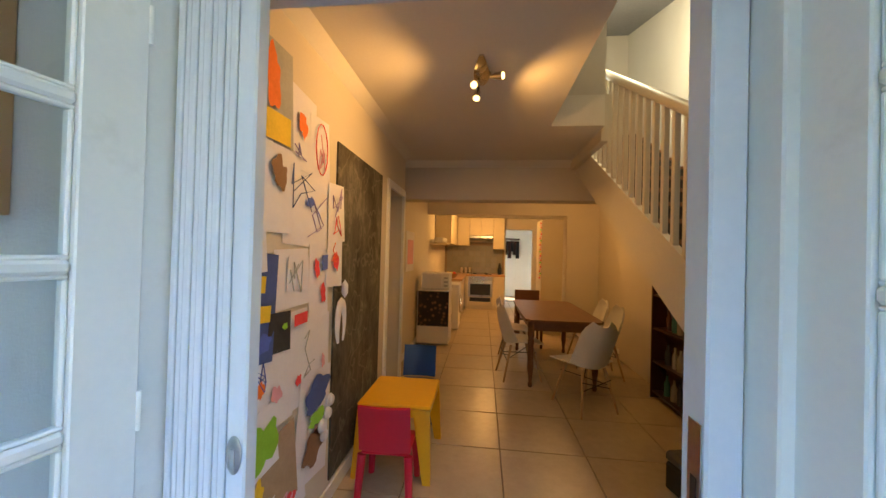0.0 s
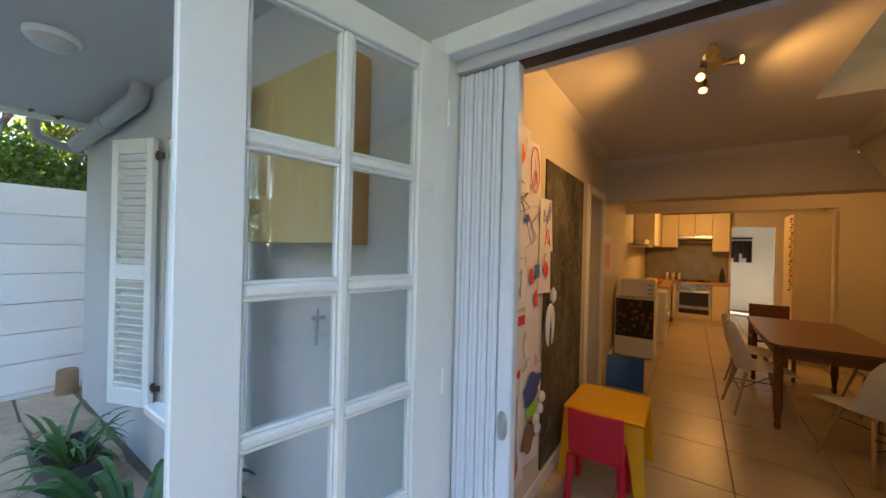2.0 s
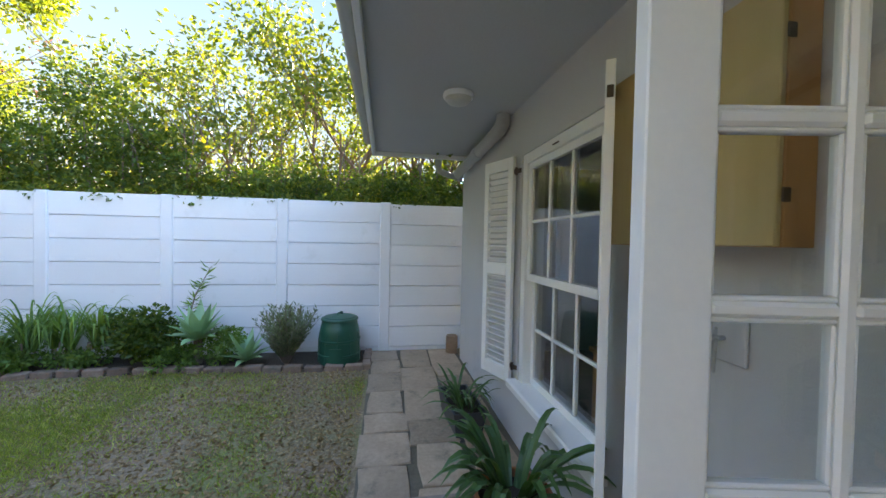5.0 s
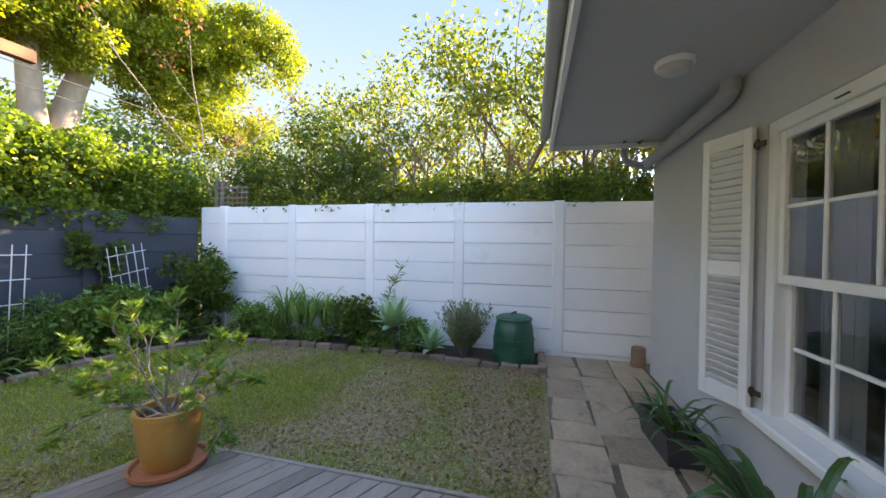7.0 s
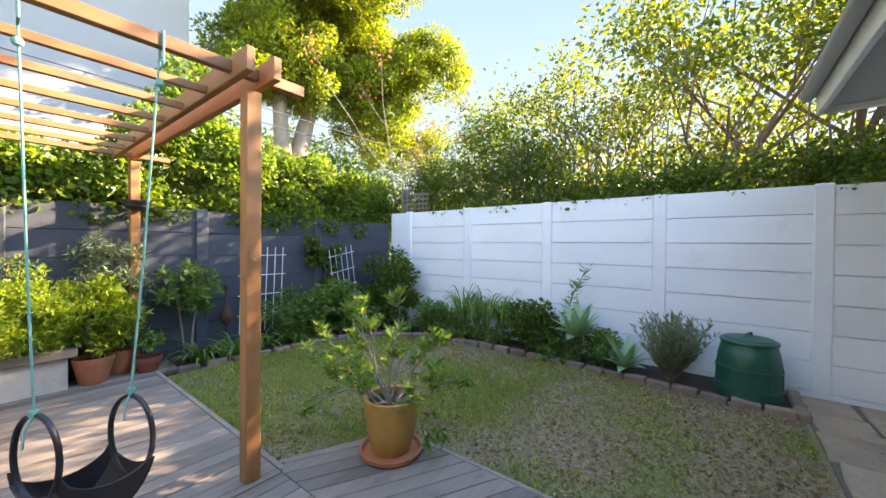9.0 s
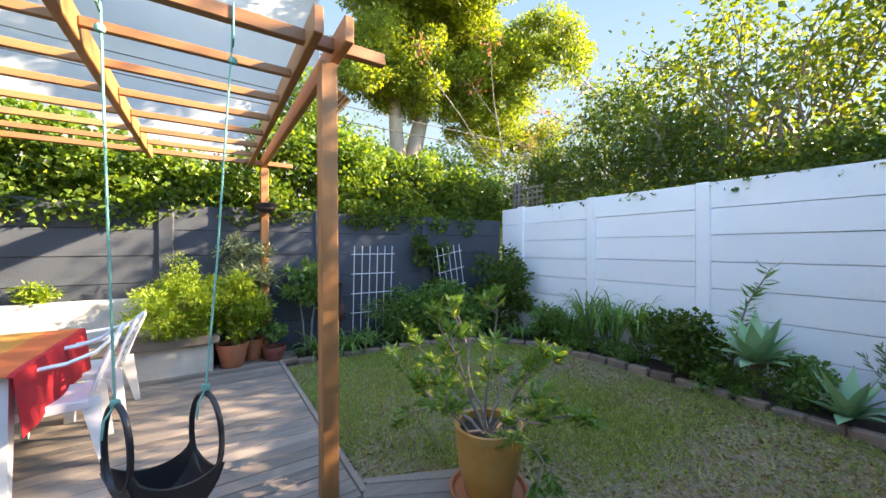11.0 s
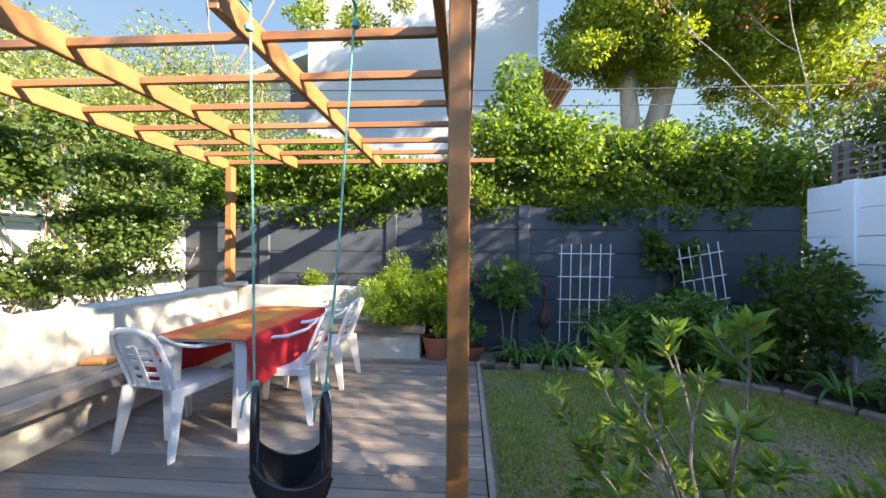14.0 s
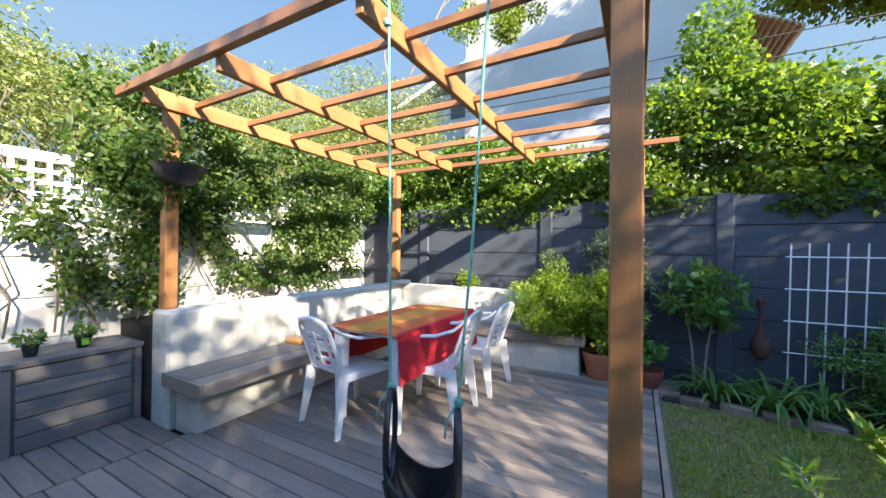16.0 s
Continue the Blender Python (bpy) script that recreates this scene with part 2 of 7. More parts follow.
PINK_LEAF = leaf_mat("bronze_leaf", (0.16, 0.05, 0.04), (0.28, 0.12, 0.10), None, 0.4)
LITTER = leaf_mat("fallen_leaf", (0.151, 0.092, 0.041), (0.367, 0.250, 0.133), (0.500, 0.367, 0.217), 0.1, 0.7)
GRASS = leaf_mat("grass_blade", (0.105, 0.170, 0.030), (0.290, 0.370, 0.070), (0.557, 0.529, 0.194), 0.35)

# ---- mesh helpers ----
class Shape:
    """Collects vertices and faces of one part."""

    def __init__(self):
        self.v, self.f = [], []

    def add(self, verts, faces, m=None):
        n = len(self.v)
        self.v += [tuple(m @ Vector(p)) for p in verts] if m else [tuple(p) for p in verts]
        self.f += [tuple(n + i for i in face) for face in faces]
        return self

    def box(self, x0, x1, y0, y1, z0, z1, b=0.0, m=None):
        """A box, its edges chamfered by b."""
        if b <= 0:
            vs = [(x, y, z) for z in (z0, z1) for y in (y0, y1) for x in (x0, x1)]
            return self.add(vs, [(0, 2, 3, 1), (4, 5, 7, 6), (0, 1, 5, 4), (2, 6, 7, 3), (0, 4, 6, 2), (1, 3, 7, 5)], m)
        b = min(b, (x1 - x0) * 0.45, (y1 - y0) * 0.45, (z1 - z0) * 0.45)
        vs, ix = [], {}
        for i, x in enumerate((x0, x1)):
            for j, y in enumerate((y0, y1)):
                for k, z in enumerate((z0, z1)):
                    sx, sy, sz = (b, -b)[i], (b, -b)[j], (b, -b)[k]
                    for a, p in enumerate(((x, y + sy, z + sz), (x + sx, y, z + sz), (x + sx, y + sy, z))):
                        ix[i, j, k, a] = len(vs)
                        vs.append(p)
        fs = []
        for s in (0, 1):
            fs.append([ix[s, j, k, 0] for j, k in ((0, 0), (1, 0), (1, 1), (0, 1))])
            fs.append([ix[i, s, k, 1] for i, k in ((0, 0), (0, 1), (1, 1), (1, 0))])
            fs.append([ix[i, j, s, 2] for i, j in ((0, 0), (1, 0), (1, 1), (0, 1))])
        for p in (0, 1):
            for q in (0, 1):
                fs.append([ix[p, q, 0, 0], ix[p, q, 0, 1], ix[p, q, 1, 1], ix[p, q, 1, 0]])
                fs.append([ix[p, 0, q, 0], ix[p, 0, q, 2], ix[p, 1, q, 2], ix[p, 1, q, 0]])
                fs.append([ix[0, p, q, 1], ix[0, p, q, 2], ix[1, p, q, 2], ix[1, p, q, 1]])
                for r in (0, 1):
                    fs.append([ix[p, q, r, 0], ix[p, q, r, 1], ix[p, q, r, 2]])
        return self.add(vs, fs, m)

    def tube(self, pts, radii, seg=8, cap=True, m=None, flat=1.0):
        """A round tube along points; radii one or many; flat squeezes it in one direction."""
        pts = [Vector(p) for p in pts]
        if isinstance(radii, (int, float)):
            radii = [radii] * len(pts)
        vs, fs = [], []
        side = None
        for i, p in enumerate(pts):
            way = (pts[min(i + 1, len(pts) - 1)] - pts[max(i - 1, 0)])
            way = way.normalized() if way.length > 1e-9 else Vector((0, 0, 1))
            if side is None:
                side = way.cross(Vector((0, 0, 1)) if abs(way.z) < 0.95 else Vector((1, 0, 0)))
            side = (side - way * side.dot(way)).normalized()
            up = way.cross(side)
            for k in range(seg):
                a = 2 * math.pi * k / seg
                vs.append(p + side * (math.cos(a) * radii[i]) + up * (math.sin(a) * radii[i] * flat))
        for i in range(len(pts) - 1):
            for k in range(seg):
                a, b = i * seg + k, i * seg + (k + 1) % seg
                fs.append((a, b, b + seg, a + seg))
        if cap:
            fs.append(tuple(range(seg))[::-1])
            fs.append(tuple(range((len(pts) - 1) * seg, len(pts) * seg)))
        return self.add(vs, fs, m)

    def lathe(self, profile, seg=24, m=None, cap=True):
        """Turns (radius, z) pairs about z."""
        vs = [(r * math.cos(2 * math.pi * k / seg), r * math.sin(2 * math.pi * k / seg), z) for r, z in profile for k in range(seg)]
        fs = []
        for i in range(len(profile) - 1):
            for k in range(seg):
                a, b = i * seg + k, i * seg + (k + 1) % seg
                fs.append((a, b, b + seg, a + seg))
        if cap:
            fs.append(tuple(range(seg))[::-1])
            fs.append(tuple(range((len(profile) - 1) * seg, len(profile) * seg)))
        return self.add(vs, fs, m)

    def sheet(self, fn, nu, nv, thick=0.0, m=None):
        """A surface fn(u, v), given thickness along its normals."""
        g = [[Vector(fn(i / nu, j / nv)) for j in range(nv + 1)] for i in range(nu + 1)]
        top = [p for row in g for p in row]
        w = nv + 1
        fs = [(i * w + j, (i + 1) * w + j, (i + 1) * w + j + 1, i * w + j + 1) for i in range(nu) for j in range(nv)]
        if thick <= 0:
            return self.add(top, fs, m)
        low = []
        for i in range(nu + 1):
            for j in range(nv + 1):
                du = g[min(i + 1, nu)][j] - g[max(i - 1, 0)][j]
                dv = g[i][min(j + 1, nv)] - g[i][max(j - 1, 0)]
                low.append(g[i][j] - du.cross(dv).normalized() * thick)
        n = len(top)
        rim = [i * w for i in range(nu + 1)] + [nu * w + j for j in range(1, nv + 1)] + [i * w + nv for i in range(nu - 1, -1, -1)] + [j for j in range(nv - 1, 0, -1)]
        fs2 = [tuple(n + i for i in f[::-1]) for f in fs]
        edge = [(rim[i], n + rim[i], n + rim[(i + 1) % len(rim)], rim[(i + 1) % len(rim)]) for i in range(len(rim))]
        return self.add(top + low, fs + fs2 + edge, m)

    def prism(self, outline, z0, z1, m=None):
        """An upright prism over a flat outline of (x, y)."""
        n = len(outline)
        vs = [(x, y, z0) for x, y in outline] + [(x, y, z1) for x, y in outline]
        return self.add(vs, [tuple(range(n))[::-1], tuple(range(n, 2 * n))] + [(i, (i + 1) % n, n + (i + 1) % n, n + i) for i in range(n)], m)

    def mesh(self, name, material, smooth=False):
        me = bpy.data.meshes.new(name)
        me.from_pydata(self.v, [], self.f)
        bm = bmesh.new()
        bm.from_mesh(me)
        bmesh.ops.recalc_face_normals(bm, faces=bm.faces)
        bm.to_mesh(me)
        bm.free()
        me.materials.append(material)
        if smooth:
            me.polygons.foreach_set("use_smooth", [True] * len(me.polygons))
            me.set_sharp_from_angle(angle=radians(40))
        return me


def part(name, shape, material, parent=None, label="", smooth=False):
    """One mesh object, under a thing or a part."""
    ob = new(name, shape.mesh(name, material, smooth))
    ob.parent = parent
    return tagged(ob, label)


def piece(name, me, parent, m=None):
    """One more object on a mesh that is shared with its alike."""
    ob = new(name, me)
    ob.parent = parent
    if m:
        ob.matrix_basis = m
    return ob


def thing(name, label, category, group="", at=(0, 0, 0), rz=0.0):
    ob = new(name)
    ob.empty_display_size = 0.1
    ob.matrix_basis = pose(*at, 0, 0, rz)
    return tagged(ob, label, category, group)


def setting(name, shape, material, label="", smooth=False):
    return tagged(part(name, shape, material, None, label, smooth), label, "", "", "structure")


def whole(name, shape, material, label, category, group="", at=(0, 0, 0), rz=0.0, smooth=False):
    """A thing of one mesh."""
    ob = part(name, shape, material, None, label, smooth)
    ob.matrix_basis = pose(*at, 0, 0, rz)
    return tagged(ob, label, category, group)


RNG = np.random.default_rng(7)


def leaf_mesh(name, at, way, length, width, material, droop=0.25):
    """Many small folded leaves: each a kite of four corners at a point, along a way."""
    n = len(at)
    way = way / (np.linalg.norm(way, axis=1, keepdims=True) + 1e-9)
    rnd = RNG.normal(size=(n, 3))
    side = np.cross(way, rnd)
    side /= np.linalg.norm(side, axis=1, keepdims=True) + 1e-9
    up = np.cross(side, way)
    length = (length * RNG.uniform(0.6, 1.25, n))[:, None]
    w = length * width
    base, tip = at, at + way * length - up * length * droop
    mid = at + way * length * 0.45
    a, b = mid + side * w * 0.5 + up * w * 0.18, mid - side * w * 0.5 + up * w * 0.18
    co = np.stack([base, a, tip, b], axis=1).reshape(-1, 3)
    me = bpy.data.meshes.new(name)
    me.vertices.add(4 * n)
    me.vertices.foreach_set("co", co.ravel())
    me.loops.add(4 * n)
    me.loops.foreach_set("vertex_index", np.arange(4 * n))
    me.polygons.add(n)
    me.polygons.foreach_set("loop_start", np.arange(n) * 4)
    me.update(calc_edges=True)
    me.validate()
    me.materials.append(material)
    return me


def blob_points(blobs, n, shell=0.55):
    """Points and outward ways in and near the skins of ellipsoids (x, y, z, rx, ry, rz)."""
    blobs = np.array(blobs, float)
    weight = (blobs[:, 3] * blobs[:, 4] * blobs[:, 5]) ** 0.67
    pick = RNG.choice(len(blobs), n, p=weight / weight.sum())
    d = RNG.normal(size=(n, 3))
    d /= np.linalg.norm(d, axis=1, keepdims=True)
    r = shell + (1.05 - shell) * RNG.uniform(0, 1, n) ** 0.6
    b = blobs[pick]
    return b[:, :3] + d * b[:, 3:] * r[:, None], d


def foliage(name, blobs, n, size, material, parent=None, label="", width=0.6, shell=0.55, hang=0.3, keep=None, kind=""):
    at, out = blob_points(blobs, n, shell)
    if keep is not None:
        ok = keep(at)
        at, out = at[ok], out[ok]
    way = out + RNG.normal(size=out.shape) * 0.7 + np.array([0, 0, -hang])
    ob = new(name, leaf_mesh(name, at, way, size, width, material))
    ob.parent = parent
    tagged(ob, label, kind=kind)
    return ob


def clumps(centre, spread, count, size, rng):
    """Scattered small ellipsoids in a larger one, for an uneven crown."""
    out = []
    for _ in range(count):
        while True:
            d = Vector((rng.uniform(-1, 1), rng.uniform(-1, 1), rng.uniform(-1, 1)))
            if d.length < 1:
                break
        s = size * rng.uniform(0.6, 1.35)
        out.append((centre[0] + d.x * spread[0], centre[1] + d.y * spread[1], centre[2] + d.z * spread[2], s, s, s * 0.75))
    return out


def branch(shape, start, way, length, radius, depth, rng, ends, bend=0.35, seg=6, ratio=0.68, forks=(2, 3)):
    """A tapered limb that forks on; ends collects the twig tips."""
    pts, rad = [Vector(start)], [radius]
    way = Vector(way).normalized()
    for i in range(4):
        way = (way + Vector((rng.uniform(-1, 1), rng.uniform(-1, 1), rng.uniform(-0.6, 1))) * bend * 0.3).normalized()
        pts.append(pts[-1] + way * length / 4)
        rad.append(radius * (1 - 0.11 * (i + 1)))
    shape.tube(pts, rad, seg, cap=True)
    if depth == 0:
        ends.append((pts[-1], way))
        ends.append((pts[-2], way))
        return
    for _ in range(rng.randint(*forks)):
        turn = Vector((rng.uniform(-1, 1), rng.uniform(-1, 1), rng.uniform(-0.35, 0.8)))
        w = (way + turn * 0.85).normalized()
        at = pts[rng.choice((2, 3, 4, 4))]
        branch(shape, at, w, length * ratio * rng.uniform(0.8, 1.15), radius * 0.52, depth - 1, rng, ends, bend, max(4, seg - 1), ratio, forks)

# ---- ground, decks, path ----
LAWN = -0.08
ground_mat, gnt, gb = node_mat("lawn_ground")
g1 = noise_tex(gnt, 1.1, 5, 0.65)
g2 = noise_tex(gnt, 38, 5, 0.7)
earth = ramp(gnt, g2, [(0.3, (0.14, 0.096, 0.056)), (0.55, (0.30, 0.215, 0.135)), (0.75, (0.45, 0.35, 0.23))])
sward = ramp(gnt, g2, [(0.3, (0.12, 0.145, 0.04)), (0.7, (0.26, 0.26, 0.10))])
gnt.links.new(mixed(gnt, ramp(gnt, g1, [(0.46, (0, 0, 0)), (0.66, (1, 1, 1))]), earth, sward), gb.inputs["Base Color"])
gb.inputs["Roughness"].default_value = 0.95
bumped(gnt, gb, g2, 0.8, 0.02)
ground_shape = Shape()
ground_shape.sheet(lambda u, v: (-900 + 1800 * u, -900 + 1800 * v, LAWN), 2, 2)
setting("ground", ground_shape, ground_mat, "patchy lawn of grass, bare earth and dry leaves")


def clipped_board(outline, x0, x1, y0, y1, z0, z1, m):
    """One deck board, cut to a convex outline given counter-clockwise."""
    bm = bmesh.new()
    s = Shape().box(x0, x1, y0, y1, z0, z1, 0.004, m)
    me = bpy.data.meshes.new("deck_board")
    me.from_pydata(s.v, [], s.f)
    bm.from_mesh(me)
    for (ax, ay), (bx, by) in zip(outline, outline[1:] + outline[:1]):
        no = Vector((by - ay, ax - bx, 0))
        cut = bmesh.ops.bisect_plane(bm, geom=bm.verts[:] + bm.edges[:] + bm.faces[:], plane_co=(ax, ay, 0), plane_no=no, clear_outer=True)
        rim = [e for e in cut["geom_cut"] if isinstance(e, bmesh.types.BMEdge)]
        if rim:
            bmesh.ops.edgeloop_fill(bm, edges=rim)
    if len(bm.verts) < 4:
        bm.free()
        return None
    bmesh.ops.recalc_face_normals(bm, faces=bm.faces)
    bm.to_mesh(me)
    bm.free()
    me.materials.append(DECK_WOOD)
    return me


def deck(name, outline, turn, label, width=0.112, gap=0.006, origin=(0, 0)):
    """A deck of boards along x, turned about its origin; each board is a piece."""
    joist = Shape().prism(outline, -0.075, -0.035)
    base = setting(name, joist, SOIL, label)
    m = pose(*origin, 0, 0, 0, turn)
    for i in range(-90, 60):
        y = i * (width + gap)
        me = clipped_board(outline, -6, 6, y, y + width, -0.03, random.uniform(-0.0015, 0.001), m)
        if me:
            ob = piece("deck_board", me, base)
    return base


deck("deck_main", [(-1.53, -7.19), (1.36, -7.19), (1.36, -4.07), (-1.53, -4.07)], 0, "weathered grey timber deck under the pergola")
deck("deck_front", [(-1.53, -4.06), (1.36, -4.06), (1.36, -0.14), (-1.53, -0.14)], 0, "weathered grey timber deck before the door", origin=(0, 0.05))
deck("deck_step", [(-1.60, -4.165), (-1.537, -4.07), (-1.537, -0.14), (-2.33, -0.14), (-2.36, -3.83)], -27, "weathered grey timber deck with slanting boards", origin=(-2.36, -3.62))
deck("deck_side", [(1.37, -4.26), (2.38, -4.26), (2.38, -0.14), (1.37, -0.14)], 0, "weathered deck beside the boundary wall")
trim = Shape()
trim.box(-1.58, -1.54, -7.2, -4.1, -0.08, 0.0, 0.004)
trim.box(-0.02, 0.02, 0, 0.85, -0.08, -0.002, 0.004, pose(-1.58, -4.195, 0, 0, 0, 66.3))
trim.box(-2.395, -2.362, -3.82, -0.3, -0.08, 0.0, 0.004)
setting("deck_trim", trim, DECK_WOOD, "grey timber edge of the deck")

# the flagstone path along the house
JOINT = surf("path_joint", (0.09, 0.075, 0.05), (0.17, 0.14, 0.10), 0.95, 50, 6, 0.5)
path_bed = Shape().box(-5.55, -2.4, -1.26, -0.02, LAWN - 0.05, LAWN + 0.013)
path_ob = setting("path", path_bed, JOINT, "path of uneven sandstone flags along the house wall")
rng = random.Random(4)
rows_y = [-1.25, -0.86, -0.46, -0.05]
for r in range(3):
    x = -5.5
    while x < -2.45:
        w = rng.uniform(0.34, 0.72)
        x1 = min(x + w, -2.42)
        y0, y1 = rows_y[r] + rng.uniform(-0.02, 0.04), rows_y[r + 1] - 0.02 + rng.uniform(-0.02, 0.02)
        cx, cy, hw, hh = (x + x1) / 2, (y0 + y1) / 2, (x1 - x) / 2 - 0.006, (y1 - y0) / 2
        j = lambda: rng.uniform(-0.018, 0.018)
        outline = [(-hw + j(), -hh + j()), (0, -hh + j() * 0.6), (hw + j(), -hh + j()), (hw + j(), 0), (hw + j(), hh + j()), (j(), hh + j() * 0.6), (-hw + j(), hh + j()), (-hw + j() * 0.6, j())]
        s = Shape()
        n = len(outline)
        s.add([(px, py, -0.03) for px, py in outline] + [(px, py, 0.018) for px, py in outline] + [(px * 0.965, py * 0.965, 0.026) for px, py in outline],
              [tuple(range(2 * n, 3 * n))] + [(i, (i + 1) % n, n + (i + 1) % n, n + i) for i in range(n)] + [(n + i, n + (i + 1) % n, 2 * n + (i + 1) % n, 2 * n + i) for i in range(n)])
        stone = part("flagstone", s, STONE, path_ob)
        stone.matrix_basis = pose(cx, cy, LAWN + rng.uniform(-0.004, 0.005), rng.uniform(-0.8, 0.8), rng.uniform(-0.8, 0.8), 0)
        x = x1

# planting beds and their brick edging
bed = Shape()
bed.box(-5.56, -4.93, -6.6, -1.33, LAWN - 0.03, LAWN + 0.03, 0.01)
bed.box(-5.5, -1.62, -7.33, -6.86, LAWN - 0.03, LAWN + 0.034, 0.01)
bed.prism([(-4.95, -6.9), (-3.6, -6.9), (-4.3, -6.5), (-4.95, -5.7)], LAWN - 0.03, LAWN + 0.026)
bed_ob = setting("planting_bed", bed, SOIL, "bare dark soil of the planting beds")
edge_line = [(-4.84, -1.32), (-4.86, -2.3), (-4.93, -3.2), (-4.98, -4.0), (-4.96, -5.0), (-4.85, -5.7), (-4.45, -6.3), (-3.8, -6.68), (-3.1, -6.8), (-2.3, -6.84), (-1.72, -6.9)]
brick_me = Shape().box(-0.11, 0.11, -0.05, 0.05, -0.05, 0.05, 0.012).mesh("brick", BRICK)
edging = setting("edging", Shape().tube([(x, y, LAWN - 0.03) for x, y in edge_line], 0.05, 6), BRICK, "low row of worn bricks edging the bed")
for (ax, ay), (bx, by) in zip(edge_line, edge_line[1:]):
    d = math.hypot(bx - ax, by - ay)
    cnt = max(1, round(d / 0.235))
    for i in range(cnt):
        u = (i + 0.5) / cnt
        piece("brick", brick_me, edging, pose(ax + (bx - ax) * u, ay + (by - ay) * u, LAWN + 0.025 + rng.uniform(-0.012, 0.01), rng.uniform(-4, 4), rng.uniform(-3, 3), math.degrees(math.atan2(by - ay, bx - ax)) + rng.uniform(-4, 4)))
for i in range(3):
    piece("brick", brick_me, edging, pose(-4.92 - i * 0.24, -1.29 + rng.uniform(-0.01, 0.01), LAWN + 0.02, 0, 0, rng.uniform(-4, 4)))
for i in range(4):
    piece("brick", brick_me, edging, pose(-1.66 + rng.uniform(-0.01, 0.01), -6.98 - i * 0.1, LAWN + 0.02, 0, 0, rng.uniform(-6, 6)))


# ---- boundary walls of precast panels ----
def panel_wall(name, label, along, at, face, posts, top, material, step=0.302, base=LAWN, thick=0.05, post_w=0.15, end0=None, end1=None, drop=()):
    """Posts with panels slotted between them, one above another. along 'y': the wall runs in y at x = at; face is the side that shows."""
    core = Shape()
    lo, hi = end0, end1
    if along == "y":
        core.box(at - 0.006 - face * 0.04, at + 0.006 - face * 0.04, lo, hi, base - 0.1, top - 0.02)
    else:
        core.box(lo, hi, at - 0.006 - face * 0.04, at + 0.006 - face * 0.04, base - 0.1, top - 0.02)
    wall = setting(name, core, material, label)
    marks = sorted([lo] + list(posts) + [hi])
    for p in posts:
        s = Shape()
        w = post_w / 2
        if along == "y":
            s.box(-0.05, 0.05, -w, w, base - 0.1 - top, 0.008, 0.012)
            ob = part("post", s, material, wall)
            ob.matrix_basis = pose(at, p, top)
        else:
            s.box(-w, w, -0.05, 0.05, base - 0.1 - top, 0.008, 0.012)
            ob = part("post", s, material, wall)
            ob.matrix_basis = pose(p, at, top)
    for a, b in zip(marks, marks[1:]):
        n = int((top - base) / step) + 1
        lift = rng.uniform(-0.012, 0.012)
        me = None
        for r in range(n):
            z1 = top - 0.004 + lift - r * step
            z0 = max(z1 - step + 0.008, base - 0.1)
            if z1 - z0 < 0.03:
                continue
            s = Shape()
            if r == n - 1:
                s.box(a + 0.02, b - 0.02, -0.022, 0.022, z0 - z1, 0, 0.002) if along == "x" else s.box(-0.022, 0.022, a + 0.02, b - 0.02, z0 - z1, 0, 0.002)
                this = s.mesh("panel", material)
            else:
                if me is None:
                    s.box(a + 0.02, b - 0.02, -0.022, 0.022, z0 - z1, 0, 0.002) if along == "x" else s.box(-0.022, 0.022, a + 0.02, b - 0.02, z0 - z1, 0, 0.002)
                    me = s.mesh("panel", material)
                this = me
            off = rng.uniform(-0.004, 0.004)
            piece("panel", this, wall, pose(at + off, 0, z1) if along == "y" else pose(0, at + off, z1))
    return wall


panel_wall("wall_west", "white-painted precast concrete boundary wall with ribbed panels", "y", -5.62, 1, [-6.84, -5.41, -3.97, -2.51, -1.08, 0.37, 1.82], 2.1, WHITE_CONCRETE, end0=-7.36, end1=3.2)
panel_wall("wall_south", "dark slate-painted precast concrete boundary wall", "x", -7.41, 1, [-3.90, -2.16, -0.42, 1.32], 1.89, DARK_CONCRETE, end0=-5.6, end1=2.5)
panel_wall("wall_east", "cream-white precast concrete boundary wall behind the bench", "y", 2.47, -1, [-7.2, -5.75, -4.3, -2.85, -1.4], 1.53, CREAM_CONCRETE, end0=-7.4, end1=-0.0)

# white lattice on the east wall
lattice = setting("trim_lattice", Shape().box(2.44, 2.47, -7.35, -0.1, 1.53, 1.57, 0.004), WHITE_PAINT, "white timber lattice on top of the boundary wall")
slat_v = Shape().box(-0.006, 0.006, -0.016, 0.016, 0, 0.40, 0.002).mesh("slat", WHITE_PAINT)
slat_h = Shape().box(-0.006, 0.006, -1.8, 1.8, -0.016, 0.016, 0.002).mesh("slat", WHITE_PAINT)
y = -7.3
while y < -0.2:
    piece("slat", slat_v, lattice, pose(2.46, y, 1.56))
    y += 0.095
for r in range(5):
    for yy in (-5.5, -1.95):
        piece("slat", slat_h, lattice, pose(2.447, yy, 1.60 + r * 0.085))
setting("lattice_cap", Shape().box(2.43, 2.48, -7.35, -0.1, 1.96, 2.0, 0.004), WHITE_PAINT, "white cap rail of the lattice")

